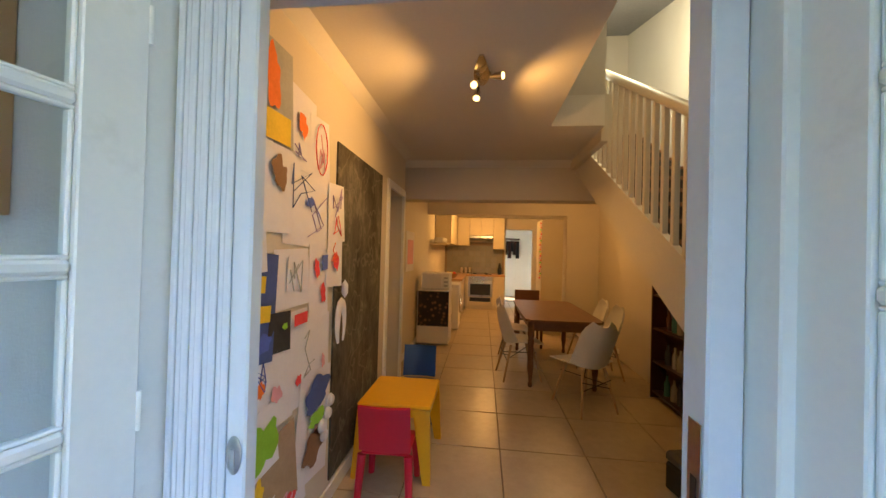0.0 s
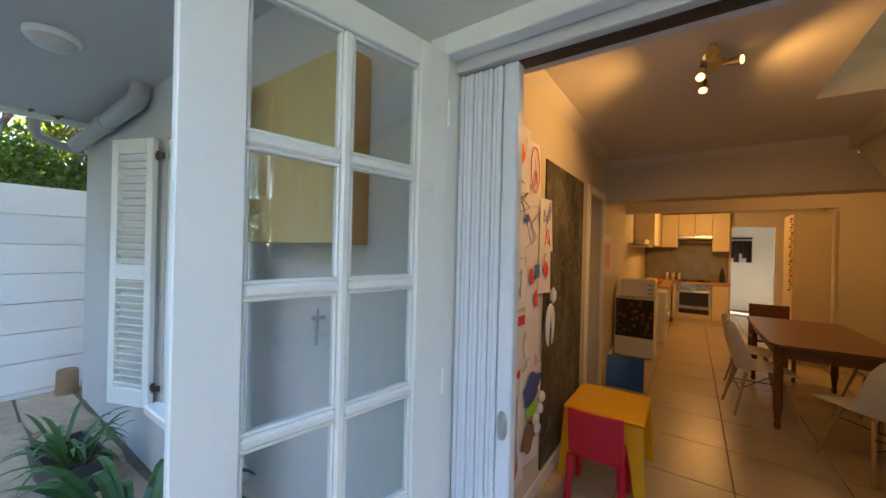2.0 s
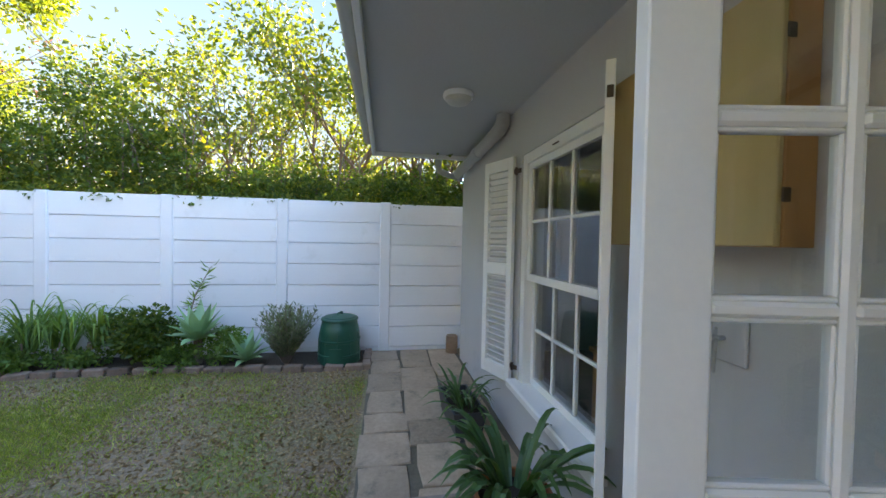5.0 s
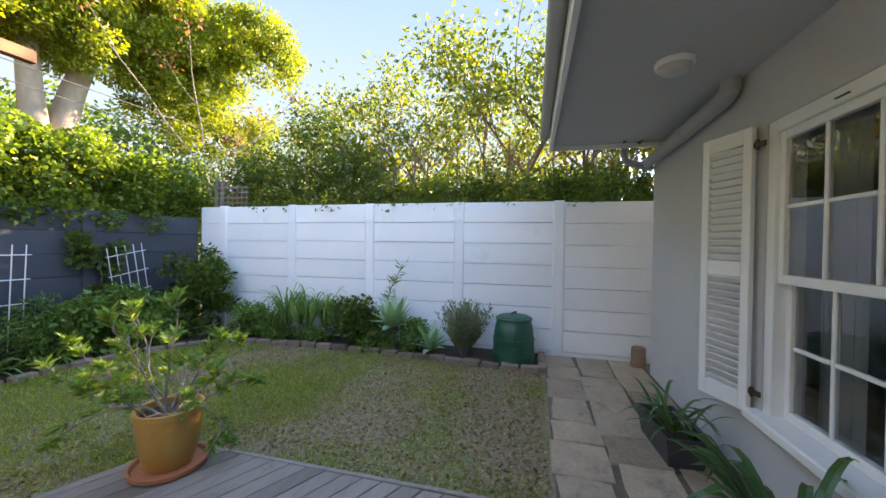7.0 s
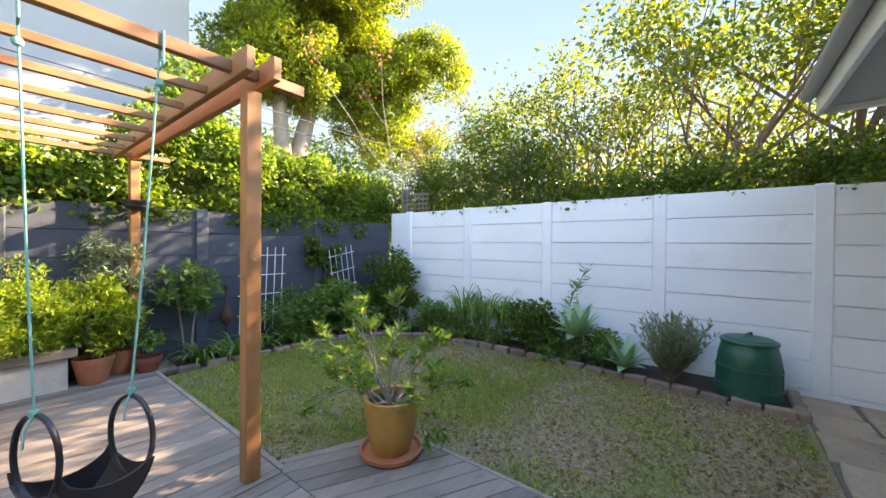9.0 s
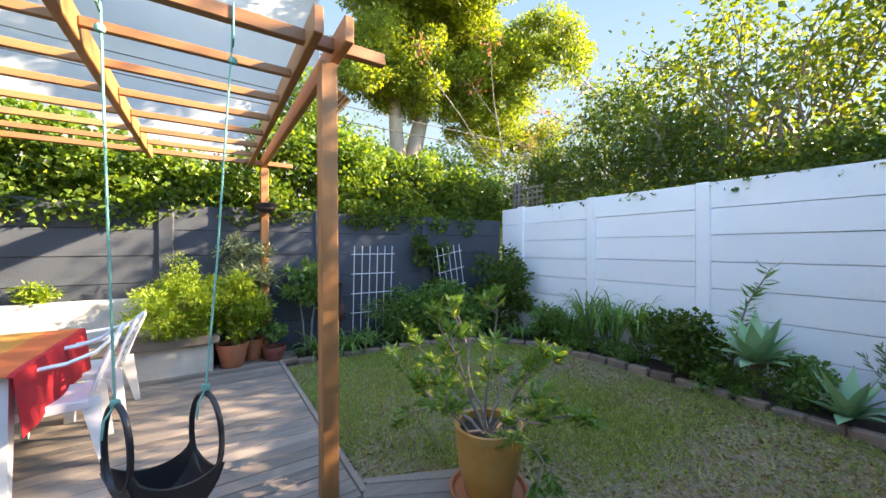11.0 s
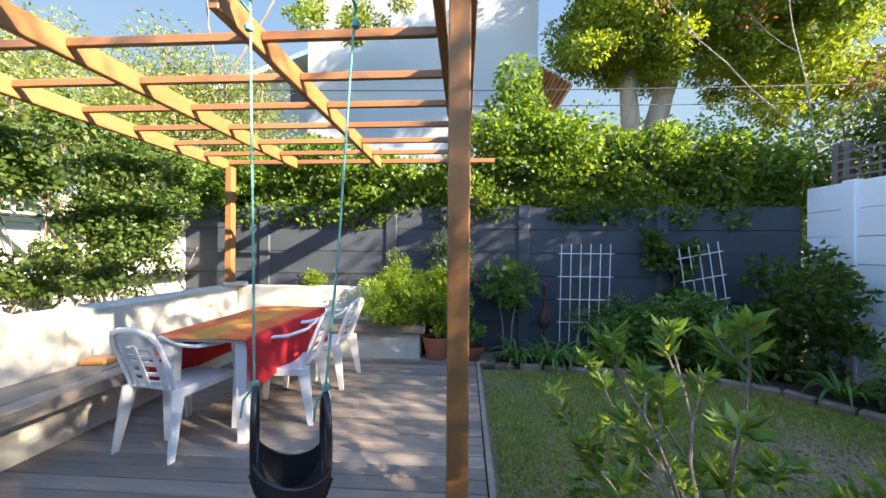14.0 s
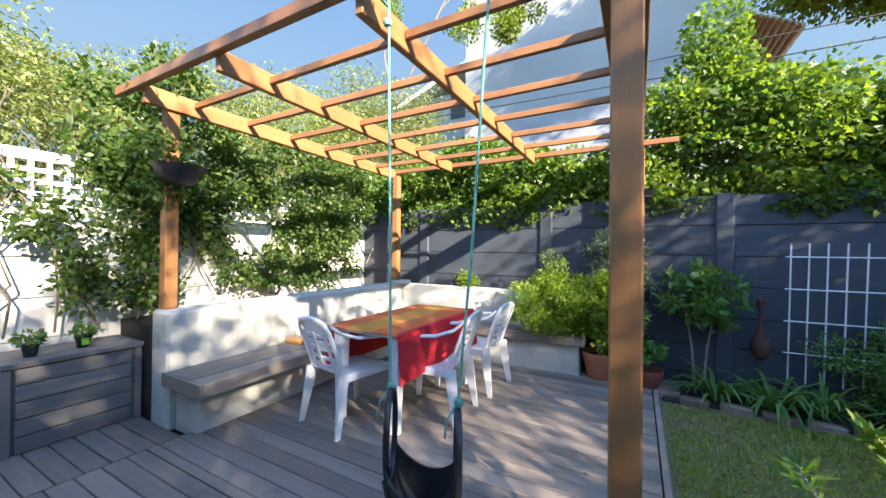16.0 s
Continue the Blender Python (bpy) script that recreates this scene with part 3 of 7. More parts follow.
# ---- house shell ----
D0, D1, HEAD, FLOOR = -0.66, 0.56, 2.14, 0.05      # door opening and floor level
W0, W1, WZ0, WZ1 = -2.97, -1.84, 0.44, 2.24        # window opening
T = 0.20
front = Shape()
front.box(-5.12, W0, -0.03, T, -0.2, 2.72)
front.box(W0, W1, -0.03, T, -0.2, WZ0)
front.box(W0, W1, -0.03, T, WZ1, 2.72)
front.box(W1, D0 - 0.06, -0.03, T, -0.2, 2.72)
front.box(D0 - 0.06, D1 + 0.06, -0.03, T, HEAD + 0.05, 2.72)
front.box(D1 + 0.06, 2.6, -0.03, T, -0.2, 2.72)
setting("wall_house_front", front, GREY_WALL, "grey-painted plaster front wall of the house")
setting("wall_house_side", Shape().box(-5.12, -4.92, T, 4.0, -0.2, 2.72), GREY_WALL, "grey-painted side wall of the house")
setting("soffit", Shape().box(-4.78, 2.6, -1.22, -0.03, 2.65, 2.68), SOFFIT, "dark grey boarded soffit under the eaves")
fascia = Shape()
fascia.box(-4.8, 2.6, -1.26, -1.222, 2.60, 2.80, 0.004)
fascia.box(-4.82, -4.782, -1.26, 4.0, 2.60, 2.80, 0.004)
setting("fascia", fascia, WHITE_PAINT, "pale painted fascia board along the eaves")
gut = Shape()
gut.sheet(lambda u, v: (-4.82 + 7.4 * u, -1.315 + 0.05 * math.cos(math.pi + math.pi * v) , 2.79 - 0.055 * math.sin(math.pi * v)), 1, 8, 0.003)
setting("gutter", gut, PIPE_GREY, "grey half-round gutter", True)
ROOF = surf("roof_sheet", (0.20, 0.20, 0.21), (0.28, 0.28, 0.28), 0.6, 30, 2, 0.1)
roof = Shape().add([(-4.95, -1.35, 2.80), (2.75, -1.35, 2.80), (2.75, 4.5, 4.6), (-4.95, 4.5, 4.6), (-4.95, -1.35, 2.83), (2.75, -1.35, 2.83), (2.75, 4.5, 4.63), (-4.95, 4.5, 4.63)],
                   [(0, 3, 2, 1), (4, 5, 6, 7), (0, 1, 5, 4), (1, 2, 6, 5), (2, 3, 7, 6), (3, 0, 4, 7)])
setting("roof", roof, ROOF, "grey sheet roof of the house")
upper = Shape()
upper.box(-4.9, 2.6, 4.65, 4.85, 2.72, 5.4)
setting("wall_gable", upper, GREY_WALL, "grey upper wall of the house")

# rain pipe under the soffit
pipe = Shape()
pipe.tube([(-3.25, -0.10, 2.66), (-3.25, -0.105, 2.58), (-3.30, -0.11, 2.545), (-3.4, -0.115, 2.53), (-4.95, -0.13, 2.47), (-5.15, -0.13, 2.47)], 0.062, 14)
pipe.tube([(-3.95, -0.118, 2.512), (-4.07, -0.12, 2.507)], 0.071, 14)
whole_pipe = whole("rain_pipe", pipe, PIPE_GREY, "grey-painted plastic rain pipe under the eaves", "pipe", smooth=True)
pipe2 = Shape().tube([(-4.86, -0.42, 2.66), (-4.86, -0.42, 2.52), (-4.89, -0.40, 2.47), (-5.0, -0.25, 2.44), (-5.15, -0.06, 2.43)], 0.04, 10)
whole("gutter_pipe", pipe2, PIPE_GREY, "grey gutter outlet pipe bent towards the wall", "pipe", smooth=True)

# bulkhead lamp under the soffit
lamp = thing("bulkhead_lamp", "round white bulkhead lamp with frosted glass on the soffit", "lamp", at=(-2.9, -0.57, 2.65))
part("base", Shape().lathe([(0.0, 0), (0.112, 0), (0.115, -0.02), (0.108, -0.035), (0.0, -0.036)][::-1], 28), WHITE_PAINT, lamp, smooth=True)
part("shade", Shape().lathe([(0.0, -0.085), (0.04, -0.082), (0.075, -0.068), (0.096, -0.045), (0.10, -0.03)], 28), surf("frosted_glass", (0.5, 0.49, 0.45), (0.58, 0.57, 0.52), 0.3, 40, 5, 0.0), lamp, "frosted glass shade", True)

# ---- pergola ----
pergola = thing("pergola", "brown-stained pine pergola over the deck, open rafters", "pergola")
for x, y, z0 in ((-1.375, -4.155, 0.0), (-1.42, -7.16, 0.0), (1.66, -7.16, 0.83), (1.775, -4.36, 0.83)):
    s = Shape().box(-0.045, 0.045, -0.045, 0.045, 0, 2.37 - z0, 0.006)
    part("post", s, BEAM_Z, pergola).matrix_basis = pose(x, y, z0)


def beam(name, x0, x1, y0, y1, z0, z1, mat, taper=0):
    s = Shape().box(x0, x1, y0, y1, z0, z1, 0.005)
    if taper:
        s.v = [(x, y, z + (0.075 * min(1, (abs(x - (x0 if x < (x0 + x1) / 2 else x1)) < 0.03)) if z < (z0 + z1) / 2 else 0)) for x, y, z in s.v]
    return part(name, s, mat, pergola)


front_beam = beam("beam", -1.70, 2.05, -4.16, -4.11, 2.36, 2.505, BEAM_X, 1)
beam("beam", -1.76, 1.80, -7.235, -7.185, 2.34, 2.47, BEAM_X, 1)
for x in (-0.30, 0.80):
    beam("rafter", x - 0.024, x + 0.024, -7.184, -4.161, 2.355, 2.485, BEAM_Y)
beam("rafter", 1.70, 1.75, -7.184, -4.161, 2.345, 2.475, BEAM_Y)
for x in (-1.425, -1.275):
    beam("rafter", x - 0.024, x + 0.024, -7.36, -3.93, 2.40, 2.535, BEAM_Y)
for i, y in enumerate((-4.50, -4.94, -5.39, -5.84, -6.30, -6.74)):
    for x0, x1 in ((-1.25, -0.326), (-0.274, 0.774), (0.826, 1.698)):
        beam("batten", x0, x1, y - 0.016, y + 0.016, 2.405, 2.455, BEAM_X)

# half-round baskets on two posts
for x, y, z, r in ((1.57, -4.33, 1.885, 0.165), (-1.42, -7.05, 1.90, 0.13)):
    basket = thing("wall_basket", "black half-round hanging basket fixed to a pergola post", "basket", "hanging baskets", (x, y, z))
    bowl = Shape().lathe([(0.02, -r * 0.75), (r * 0.55, -r * 0.68), (r * 0.88, -r * 0.35), (r, 0.0), (r * 1.05, 0.015), (r * 0.95, 0.0), (r * 0.8, -r * 0.2)], 24)
    part("bowl", bowl, BLACK_PLASTIC, basket, smooth=True)
    part("soil", Shape().lathe([(0.0, -0.035), (r * 0.9, -0.03), (r * 0.9, -0.05), (0, -0.05)], 20), SOIL, basket)

# ---- built-in bench ----
BT = 0.83
bench_wall = Shape()
bench_wall.box(1.59, 1.83, -7.33, -4.275, -0.05, BT, 0.02)
bench_wall.box(-0.85, 1.585, -7.33, -7.21, -0.05, BT, 0.012)
setting("wall_bench", bench_wall, PLASTER, "low lime-washed garden wall behind the bench, mossy at the foot")
setting("wall_bench_foot", Shape().box(1.29, 1.585, -7.205, -4.33, -0.05, 0.305, 0.015), PLASTER, "plastered foot of the bench with green moss stains")
setting("wall_bench_foot_back", Shape().box(-0.87, 1.285, -7.205, -6.93, -0.05, 0.315, 0.012), PLASTER, "plastered foot of the back bench")
setting("raised_bed", Shape().box(1.835, 2.42, -7.33, -4.30, -0.05, 0.70), SOIL, "raised soil bed behind the bench wall")
setting("wall_cap", Shape().lathe([(0.0, 0), (0.14, 0), (0.15, 0.02), (0.14, 0.045), (0, 0.045)][::-1], 18, pose(1.60, -7.19, BT)), PLASTER, "round plaster cap on the wall corner")
bench = thing("bench_seat", "weathered grey timber bench seat on a plastered foot", "bench", "bench seats")
for i in range(3):
    x0 = 1.085 + i * 0.168
    part("board", Shape().box(x0, x0 + 0.162, -7.2, -4.262, 0.31, 0.405 + random.uniform(-0.004, 0.002), 0.006), SEAT_WOOD, bench)
part("end_board", Shape().box(1.085, 1.585, -4.26, -4.238, 0.305, 0.402, 0.004), SEAT_WOOD_X, bench)
bench2 = thing("bench_seat", "weathered grey timber seat of the back bench", "bench", "bench seats")
for i in range(2):
    y1 = -6.86 - i * 0.175
    part("board", Shape().box(-0.93, 1.09, y1 - 0.17, y1, 0.32, 0.41, 0.006), SEAT_WOOD_X, bench2)
pillow = whole("wooden_tray", Shape().box(-0.10, 0.10, -0.07, 0.07, 0, 0.05, 0.015), PINE_EDGE, "orange-brown wooden block lying on the bench", "block", at=(1.45, -5.3, 0.406), rz=8)

# slatted timber chest with two pots
chest = thing("storage_chest", "grey weathered cedar chest with horizontal boards", "chest")
part("carcass", Shape().box(1.99, 2.40, -4.24, -3.60, 0.0, 0.53), BOX_WOOD, chest)
for i in range(5):
    z = 0.005 + i * 0.107
    part("front_board", Shape().box(1.965, 1.988, -4.21, -3.63, z, z + 0.10, 0.004), BOX_WOOD, chest)
for y in (-4.25, -3.59):
    part("corner_post", Shape().box(1.96, 1.99, y - 0.022, y + 0.022, 0.0, 0.535, 0.004), BOX_WOOD, chest)
for i in range(3):
    part("lid_board", Shape().box(1.95 + i * 0.152, 2.095 + i * 0.152, -4.28, -3.57, 0.54, 0.575, 0.004), BOX_WOOD, chest)
for (x, y, tag) in ((2.10, -3.72, False), (2.12, -3.98, True)):
    pot = thing("seedling_pot", "small black plastic seedling pot" + (" with a lime-green tag" if tag else " with a short green sprout"), "plant pot", "seedling pots", (x, y, 0.576))
    part("pot", Shape().lathe([(0.032, 0), (0.044, 0.075), (0.047, 0.075), (0.047, 0.085), (0.040, 0.082), (0.038, 0.07)], 14), BLACK_PLASTIC, pot, smooth=True)
    part("soil", Shape().lathe([(0, 0.066), (0.04, 0.068), (0.04, 0.06), (0, 0.06)], 12), SOIL, pot)
    foliage("leaves", [(0, 0, 0.12, 0.055, 0.055, 0.04)], 90, 0.045, GARDEN_LEAF, pot)
    if tag:
        part("tag", Shape().box(-0.046, -0.0445, -0.02, 0.02, 0.02, 0.07), surf("lime_tag", (0.2, 0.55, 0.05), (0.24, 0.6, 0.06), 0.5), pot, "lime-green tag")

# ---- table with its cloth ----
table = thing("garden_table", "white plastic garden table under a red and orange cloth", "table")
part("tabletop", Shape().box(0.04, 0.66, -6.22, -4.95, 0.685, 0.715, 0.01), WHITE_PLASTIC, table)
for x, y in ((0.09, -5.02), (0.61, -5.02), (0.09, -6.14), (0.61, -6.14)):
    leg = Shape().add([(-0.028, -0.028, 0), (0.028, -0.028, 0), (0.028, 0.028, 0), (-0.028, 0.028, 0), (-0.042, -0.042, 0.685), (0.042, -0.042, 0.685), (0.042, 0.042, 0.685), (-0.042, 0.042, 0.685)],
                      [(0, 3, 2, 1), (4, 5, 6, 7), (0, 1, 5, 4), (1, 2, 6, 5), (2, 3, 7, 6), (3, 0, 4, 7)])
    part("leg", leg, WHITE_PLASTIC, table).matrix_basis = pose(x, y, 0)
cloth_mat, cnt, cb = node_mat("striped_cloth")
cgeo = cnt.nodes.new("ShaderNodeTexCoord")
csep = cnt.nodes.new("ShaderNodeSeparateXYZ")
cnt.links.new(cgeo.outputs["Object"], csep.inputs[0])
cx = cnt.nodes.new("ShaderNodeMapRange")
cx.inputs["From Min"].default_value, cx.inputs["From Max"].default_value = -0.06, 0.76
cnt.links.new(csep.outputs["X"], cx.inputs["Value"])
bands = ramp(cnt, cx.outputs[0], [(0.0, (0.55, 0.02, 0.035)), (0.115, (0.55, 0.02, 0.035)), (0.12, (0.62, 0.16, 0.05)), (0.34, (0.64, 0.19, 0.06)), (0.36, (0.60, 0.30, 0.06)), (0.64, (0.58, 0.30, 0.07)), (0.66, (0.62, 0.17, 0.06)), (0.87, (0.62, 0.16, 0.05)), (0.88, (0.55, 0.02, 0.035))])
bands.node.color_ramp.interpolation = "CONSTANT"
cnt.links.new(mixed(cnt, noise_tex(cnt, 160, 3), bands, (0.5, 0.35, 0.2), "OVERLAY"), cb.inputs["Base Color"])
cb.inputs["Roughness"].default_value = 0.9
bumped(cnt, cb, noise_tex(cnt, 30, 4), 0.25)


def cloth_point(u, v):
    """u over the width with hanging sides, v along the length; the near end hangs short."""
    x = -0.30 + 1.30 * u
    y = -4.93 - 1.39 * v
    z = 0.722
    hang = 0.0
    if x < 0.03:
        hang = 0.03 - x
        x = 0.03 - 0.012 - 0.03 * math.sin(v * 17) * hang - 0.10 * hang
    elif x > 0.67:
        hang = x - 0.67
        x = 0.67 + 0.012 + 0.03 * math.sin(v * 15) * hang
    if y > -4.94:
        end = y + 4.94
        y = -4.935 + 0.01
        hang += end
    elif y < -6.23:
        end = -6.23 - y
        y = -6.235
        hang += end
    return (x, y, z - hang + 0.003 * math.sin(u * 21) * math.cos(v * 18))


cloth = Shape().sheet(cloth_point, 40, 40, 0.004)
whole("tablecloth", cloth, cloth_mat, "red tablecloth with orange and ochre bands hanging over the table", "tablecloth", smooth=True)


# ---- plastic armchairs ----
def armchair(at, rz):
    c = thing("plastic_armchair", "white plastic stacking armchair with a slatted back, on the deck", "chair", "garden chairs", at, rz)
    part("seat", Shape().sheet(lambda u, v: (-0.225 + 0.45 * u, -0.24 + 0.49 * v, 0.425 - 0.022 * math.sin(math.pi * u) * math.sin(math.pi * min(1, v * 1.2)) - (0.03 * max(0, v - 0.85) / 0.15)), 10, 10, 0.008), WHITE_PLASTIC, c, smooth=True)
    part("apron", Shape().box(-0.235, 0.235, 0.225, 0.24, 0.36, 0.415, 0.006), WHITE_PLASTIC, c)
    for sx in (-1, 1):
        part("apron", Shape().box(sx * 0.232 - 0.007, sx * 0.232 + 0.007, -0.24, 0.22, 0.365, 0.42, 0.005), WHITE_PLASTIC, c)
        arm_line = [(0.19, -0.335, 0.775), (0.235, -0.27, 0.715), (0.262, -0.14, 0.672), (0.268, 0.05, 0.655), (0.265, 0.20, 0.652), (0.262, 0.285, 0.635)]

        def arm_point(u, v):
            k = min(4, int(u * 5))
            p = Vector(arm_line[k]).lerp(Vector(arm_line[k + 1]), u * 5 - k)
            return (sx * (p.x + (v - 0.5) * 0.055), p.y, p.z + 0.012 * math.sin(math.pi * v))

        part("armrest", Shape().sheet(arm_point, 15, 4, 0.012), WHITE_PLASTIC, c, smooth=True)
        part("leg", Shape().sheet(lambda u, v: (sx * (0.262 + 0.012 * (1 - u)), 0.262 - 0.02 * u + (v - 0.5) * (0.042 + 0.05 * u) - 0.016 * u, 0.642 * u), 8, 3, 0.02), WHITE_PLASTIC, c, smooth=True)
        part("leg", Shape().sheet(lambda u, v: (sx * (0.222 + 0.035 * (1 - u)), -0.235 - 0.075 * (1 - u) + (v - 0.5) * (0.04 + 0.06 * u), 0.43 * u), 8, 3, 0.02), WHITE_PLASTIC, c, smooth=True)
    lean = lambda z: -0.235 - 0.32 * (z - 0.42) - 0.18 * max(0, z - 0.42) ** 2
    part("back_frame", Shape().tube([(-0.205, lean(0.42), 0.42), (-0.215, lean(0.60), 0.60), (-0.21, lean(0.74), 0.74), (-0.17, lean(0.80), 0.80), (-0.08, lean(0.825), 0.825), (0, lean(0.83), 0.83), (0.08, lean(0.825), 0.825), (0.17, lean(0.80), 0.80), (0.21, lean(0.74), 0.74), (0.215, lean(0.60), 0.60), (0.205, lean(0.42), 0.42)], 0.02, 8, flat=0.7), WHITE_PLASTIC, c, smooth=True)
    part("top_rail", Shape().sheet(lambda u, v: (-0.19 + 0.38 * u, lean(0.72 + 0.09 * v) - 0.03 * math.sin(math.pi * u) + 0.012, 0.72 + 0.09 * v), 10, 3, 0.008), WHITE_PLASTIC, c, smooth=True)
    part("mid_rail", Shape().sheet(lambda u, v: (-0.2 + 0.4 * u, lean(0.585 + 0.03 * v) - 0.03 * math.sin(math.pi * u) + 0.012, 0.585 + 0.03 * v), 10, 1, 0.008), WHITE_PLASTIC, c, smooth=True)
    bow = lambda x: -0.028 * math.sin(math.pi * (x + 0.2) / 0.4) + 0.012
    for x in (-0.135, 0.0, 0.135):
        part("slat", Shape().sheet(lambda u, v: (x - 0.02 + 0.04 * v, lean(0.43 + 0.30 * u) + bow(x), 0.43 + 0.30 * u), 6, 1, 0.009), WHITE_PLASTIC, c, smooth=True)
    for z in (0.465, 0.525, 0.645, 0.695):
        part("slat", Shape().sheet(lambda u, v: (-0.155 + 0.31 * u, lean(z - 0.012 + 0.024 * v) + bow(-0.155 + 0.31 * u) + 0.001, z - 0.012 + 0.024 * v), 8, 1, 0.009), WHITE_PLASTIC, c, smooth=True)
    return c


armchair((0.56, -5.07, 0), 170).scale = (0.88, 0.92, 0.98)
armchair((0.05, -5.46, 0), -84).scale = (0.9, 0.95, 1.0)
armchair((0.02, -6.18, 0), -93).scale = (0.9, 0.95, 0.98)

# ---- swing ----
swing = thing("swing", "black rubber bucket swing hung on two green ropes from the pergola", "swing")
ropes = ((-0.46, -0.50), (-0.93, -0.815))
for top_x, low_x in ropes:
    r = Shape().tube([(top_x, -4.172, 2.40), (top_x * 0.8 + low_x * 0.2, -4.168, 2.05), (top_x * 0.4 + low_x * 0.6, -4.17, 1.3), (low_x, -4.16, 0.735)], 0.0055, 6)
    r.tube([(top_x, -4.168, 2.34), (top_x, -4.168, 2.515), (top_x, -4.105, 2.515), (top_x, -4.102, 2.345), (top_x, -4.168, 2.34)], 0.0055, 6)
    rope = part("rope", r, ROPE, swing, "thin sea-green rope", True)
    for zz in (0.725, 2.27):
        knot = Shape().lathe([(0.0, -0.02), (0.016, -0.014), (0.02, 0), (0.015, 0.014), (0, 0.02)], 10, pose(low_x if zz < 2 else top_x, -4.165, zz))
        part("knot", knot, ROPE, rope, smooth=True)
    part("rope_end", Shape().tube([(low_x, -4.16, 0.72), (low_x + 0.03, -4.13, 0.67), (low_x + 0.035, -4.12, 0.60)], 0.005, 5), ROPE, rope, smooth=True)
SD = Vector((0.47, -0.883, 0))
for x, zc in ((-0.505, 0.53), (-0.815, 0.51)):
    c0 = Vector((x, -4.16, zc))
    loop = [c0 + SD * (0.125 * math.sin(a)) + Vector((0, 0, 0.19 * math.cos(a))) for a in [2 * math.pi * i / 28 for i in range(29)]]
    part("handle_loop", Shape().tube(loop, 0.013, 8, cap=False, flat=0.8), BLACK_PLASTIC, swing, smooth=True)


def seat_point(u, v):
    along = (v - 0.5) * 0.23
    x = -0.50 - 0.32 * u
    z = 0.37 - 0.19 * math.sin(math.pi * u) ** 0.7 + 0.04 * (2 * v - 1) ** 2
    return Vector((x, -4.16, z)) + SD * along


part("seat", Shape().sheet(seat_point, 14, 8, 0.014), BLACK_PLASTIC, swing, smooth=True)
for v in (0, 1):
    def lip(u, w, v=v):
        p = seat_point(u, v)
        return p + Vector((0, 0, 0.12 * w * math.sin(math.pi * (0.08 + 0.84 * u)) + 0.02 * w)) + SD * (0.02 * w * (2 * v - 1))
    part("lip", Shape().sheet(lip, 14, 3, 0.012), BLACK_PLASTIC, swing, smooth=True)

# ---- blue evening sky beyond the trees ----
sky_mat, snt, sb = node_mat("clear_sky")
s_sep = snt.nodes.new("ShaderNodeSeparateXYZ")
s_co = snt.nodes.new("ShaderNodeTexCoord")
snt.links.new(s_co.outputs["Object"], s_sep.inputs[0])
s_up = snt.nodes.new("ShaderNodeMapRange")
s_up.inputs["From Min"].default_value, s_up.inputs["From Max"].default_value = 5.0, 60.0
snt.links.new(s_sep.outputs["Z"], s_up.inputs["Value"])
s_emit = snt.nodes.new("ShaderNodeEmission")
s_emit.inputs["Strength"].default_value = 0.15
snt.links.new(ramp(snt, s_up.outputs[0], [(0.0, (0.82, 0.90, 1.0)), (0.4, (0.50, 0.75, 1.0)), (1.0, (0.34, 0.60, 1.0))]), s_emit.inputs["Color"])
snt.links.new(s_emit.outputs[0], snt.nodes["Material Output"].inputs["Surface"])


def sky_point(u, v):
    a = radians(167 + 187 * u)
    return (-1 + 90 * math.cos(a), -3 + 90 * math.sin(a), -1 + 67 * v)


setting("backdrop", Shape().sheet(sky_point, 48, 1, 0.0), sky_mat, "clear pale blue sky in the distance", True)

# ---- neighbour's house and sky-line ----
NB_WALL = surf("neighbour_plaster", (0.25, 0.25, 0.255), (0.31, 0.31, 0.31), 0.85, 60, 0.8, 0.15, stain=(0.30, 0.30, 0.29), stain_at=(0.6, 0.9))
house2 = thing("neighbour_house", "tall pale grey plastered house behind the garden wall", "house")
part("wall", Shape().box(-2.97, 2.2, -18.0, -10.6, -0.1, 8.1), NB_WALL, house2)
part("wall", Shape().box(2.2, 6.5, -18.0, -11.6, -0.1, 5.6), NB_WALL, house2)
part("roof", Shape().add([(-3.05, -10.5, 8.1), (2.3, -10.5, 8.1), (2.3, -18, 8.95), (-3.05, -18, 8.95), (-3.05, -10.5, 8.22), (2.3, -10.5, 8.22), (2.3, -18, 9.07), (-3.05, -18, 9.07)], [(0, 3, 2, 1), (4, 5, 6, 7), (0, 1, 5, 4), (1, 2, 6, 5), (2, 3, 7, 6), (3, 0, 4, 7)]), WHITE_PAINT, house2)
part("roof", Shape().add([(2.2, -11.2, 6.2), (2.2, -11.2, 6.32), (6.6, -11.2, 4.6), (6.6, -11.2, 4.72), (2.2, -18, 6.2), (2.2, -18, 6.32), (6.6, -18, 4.6), (6.6, -18, 4.72)], [(0, 2, 3, 1), (4, 5, 7, 6), (0, 1, 5, 4), (2, 6, 7, 3), (1, 3, 7, 5), (0, 4, 6, 2)]), WHITE_PAINT, house2)
win = part("window", Shape().box(2.35, 3.1, -11.61, -11.58, 4.9, 5.55), CABLE, house2, "dark window opening under the roof")
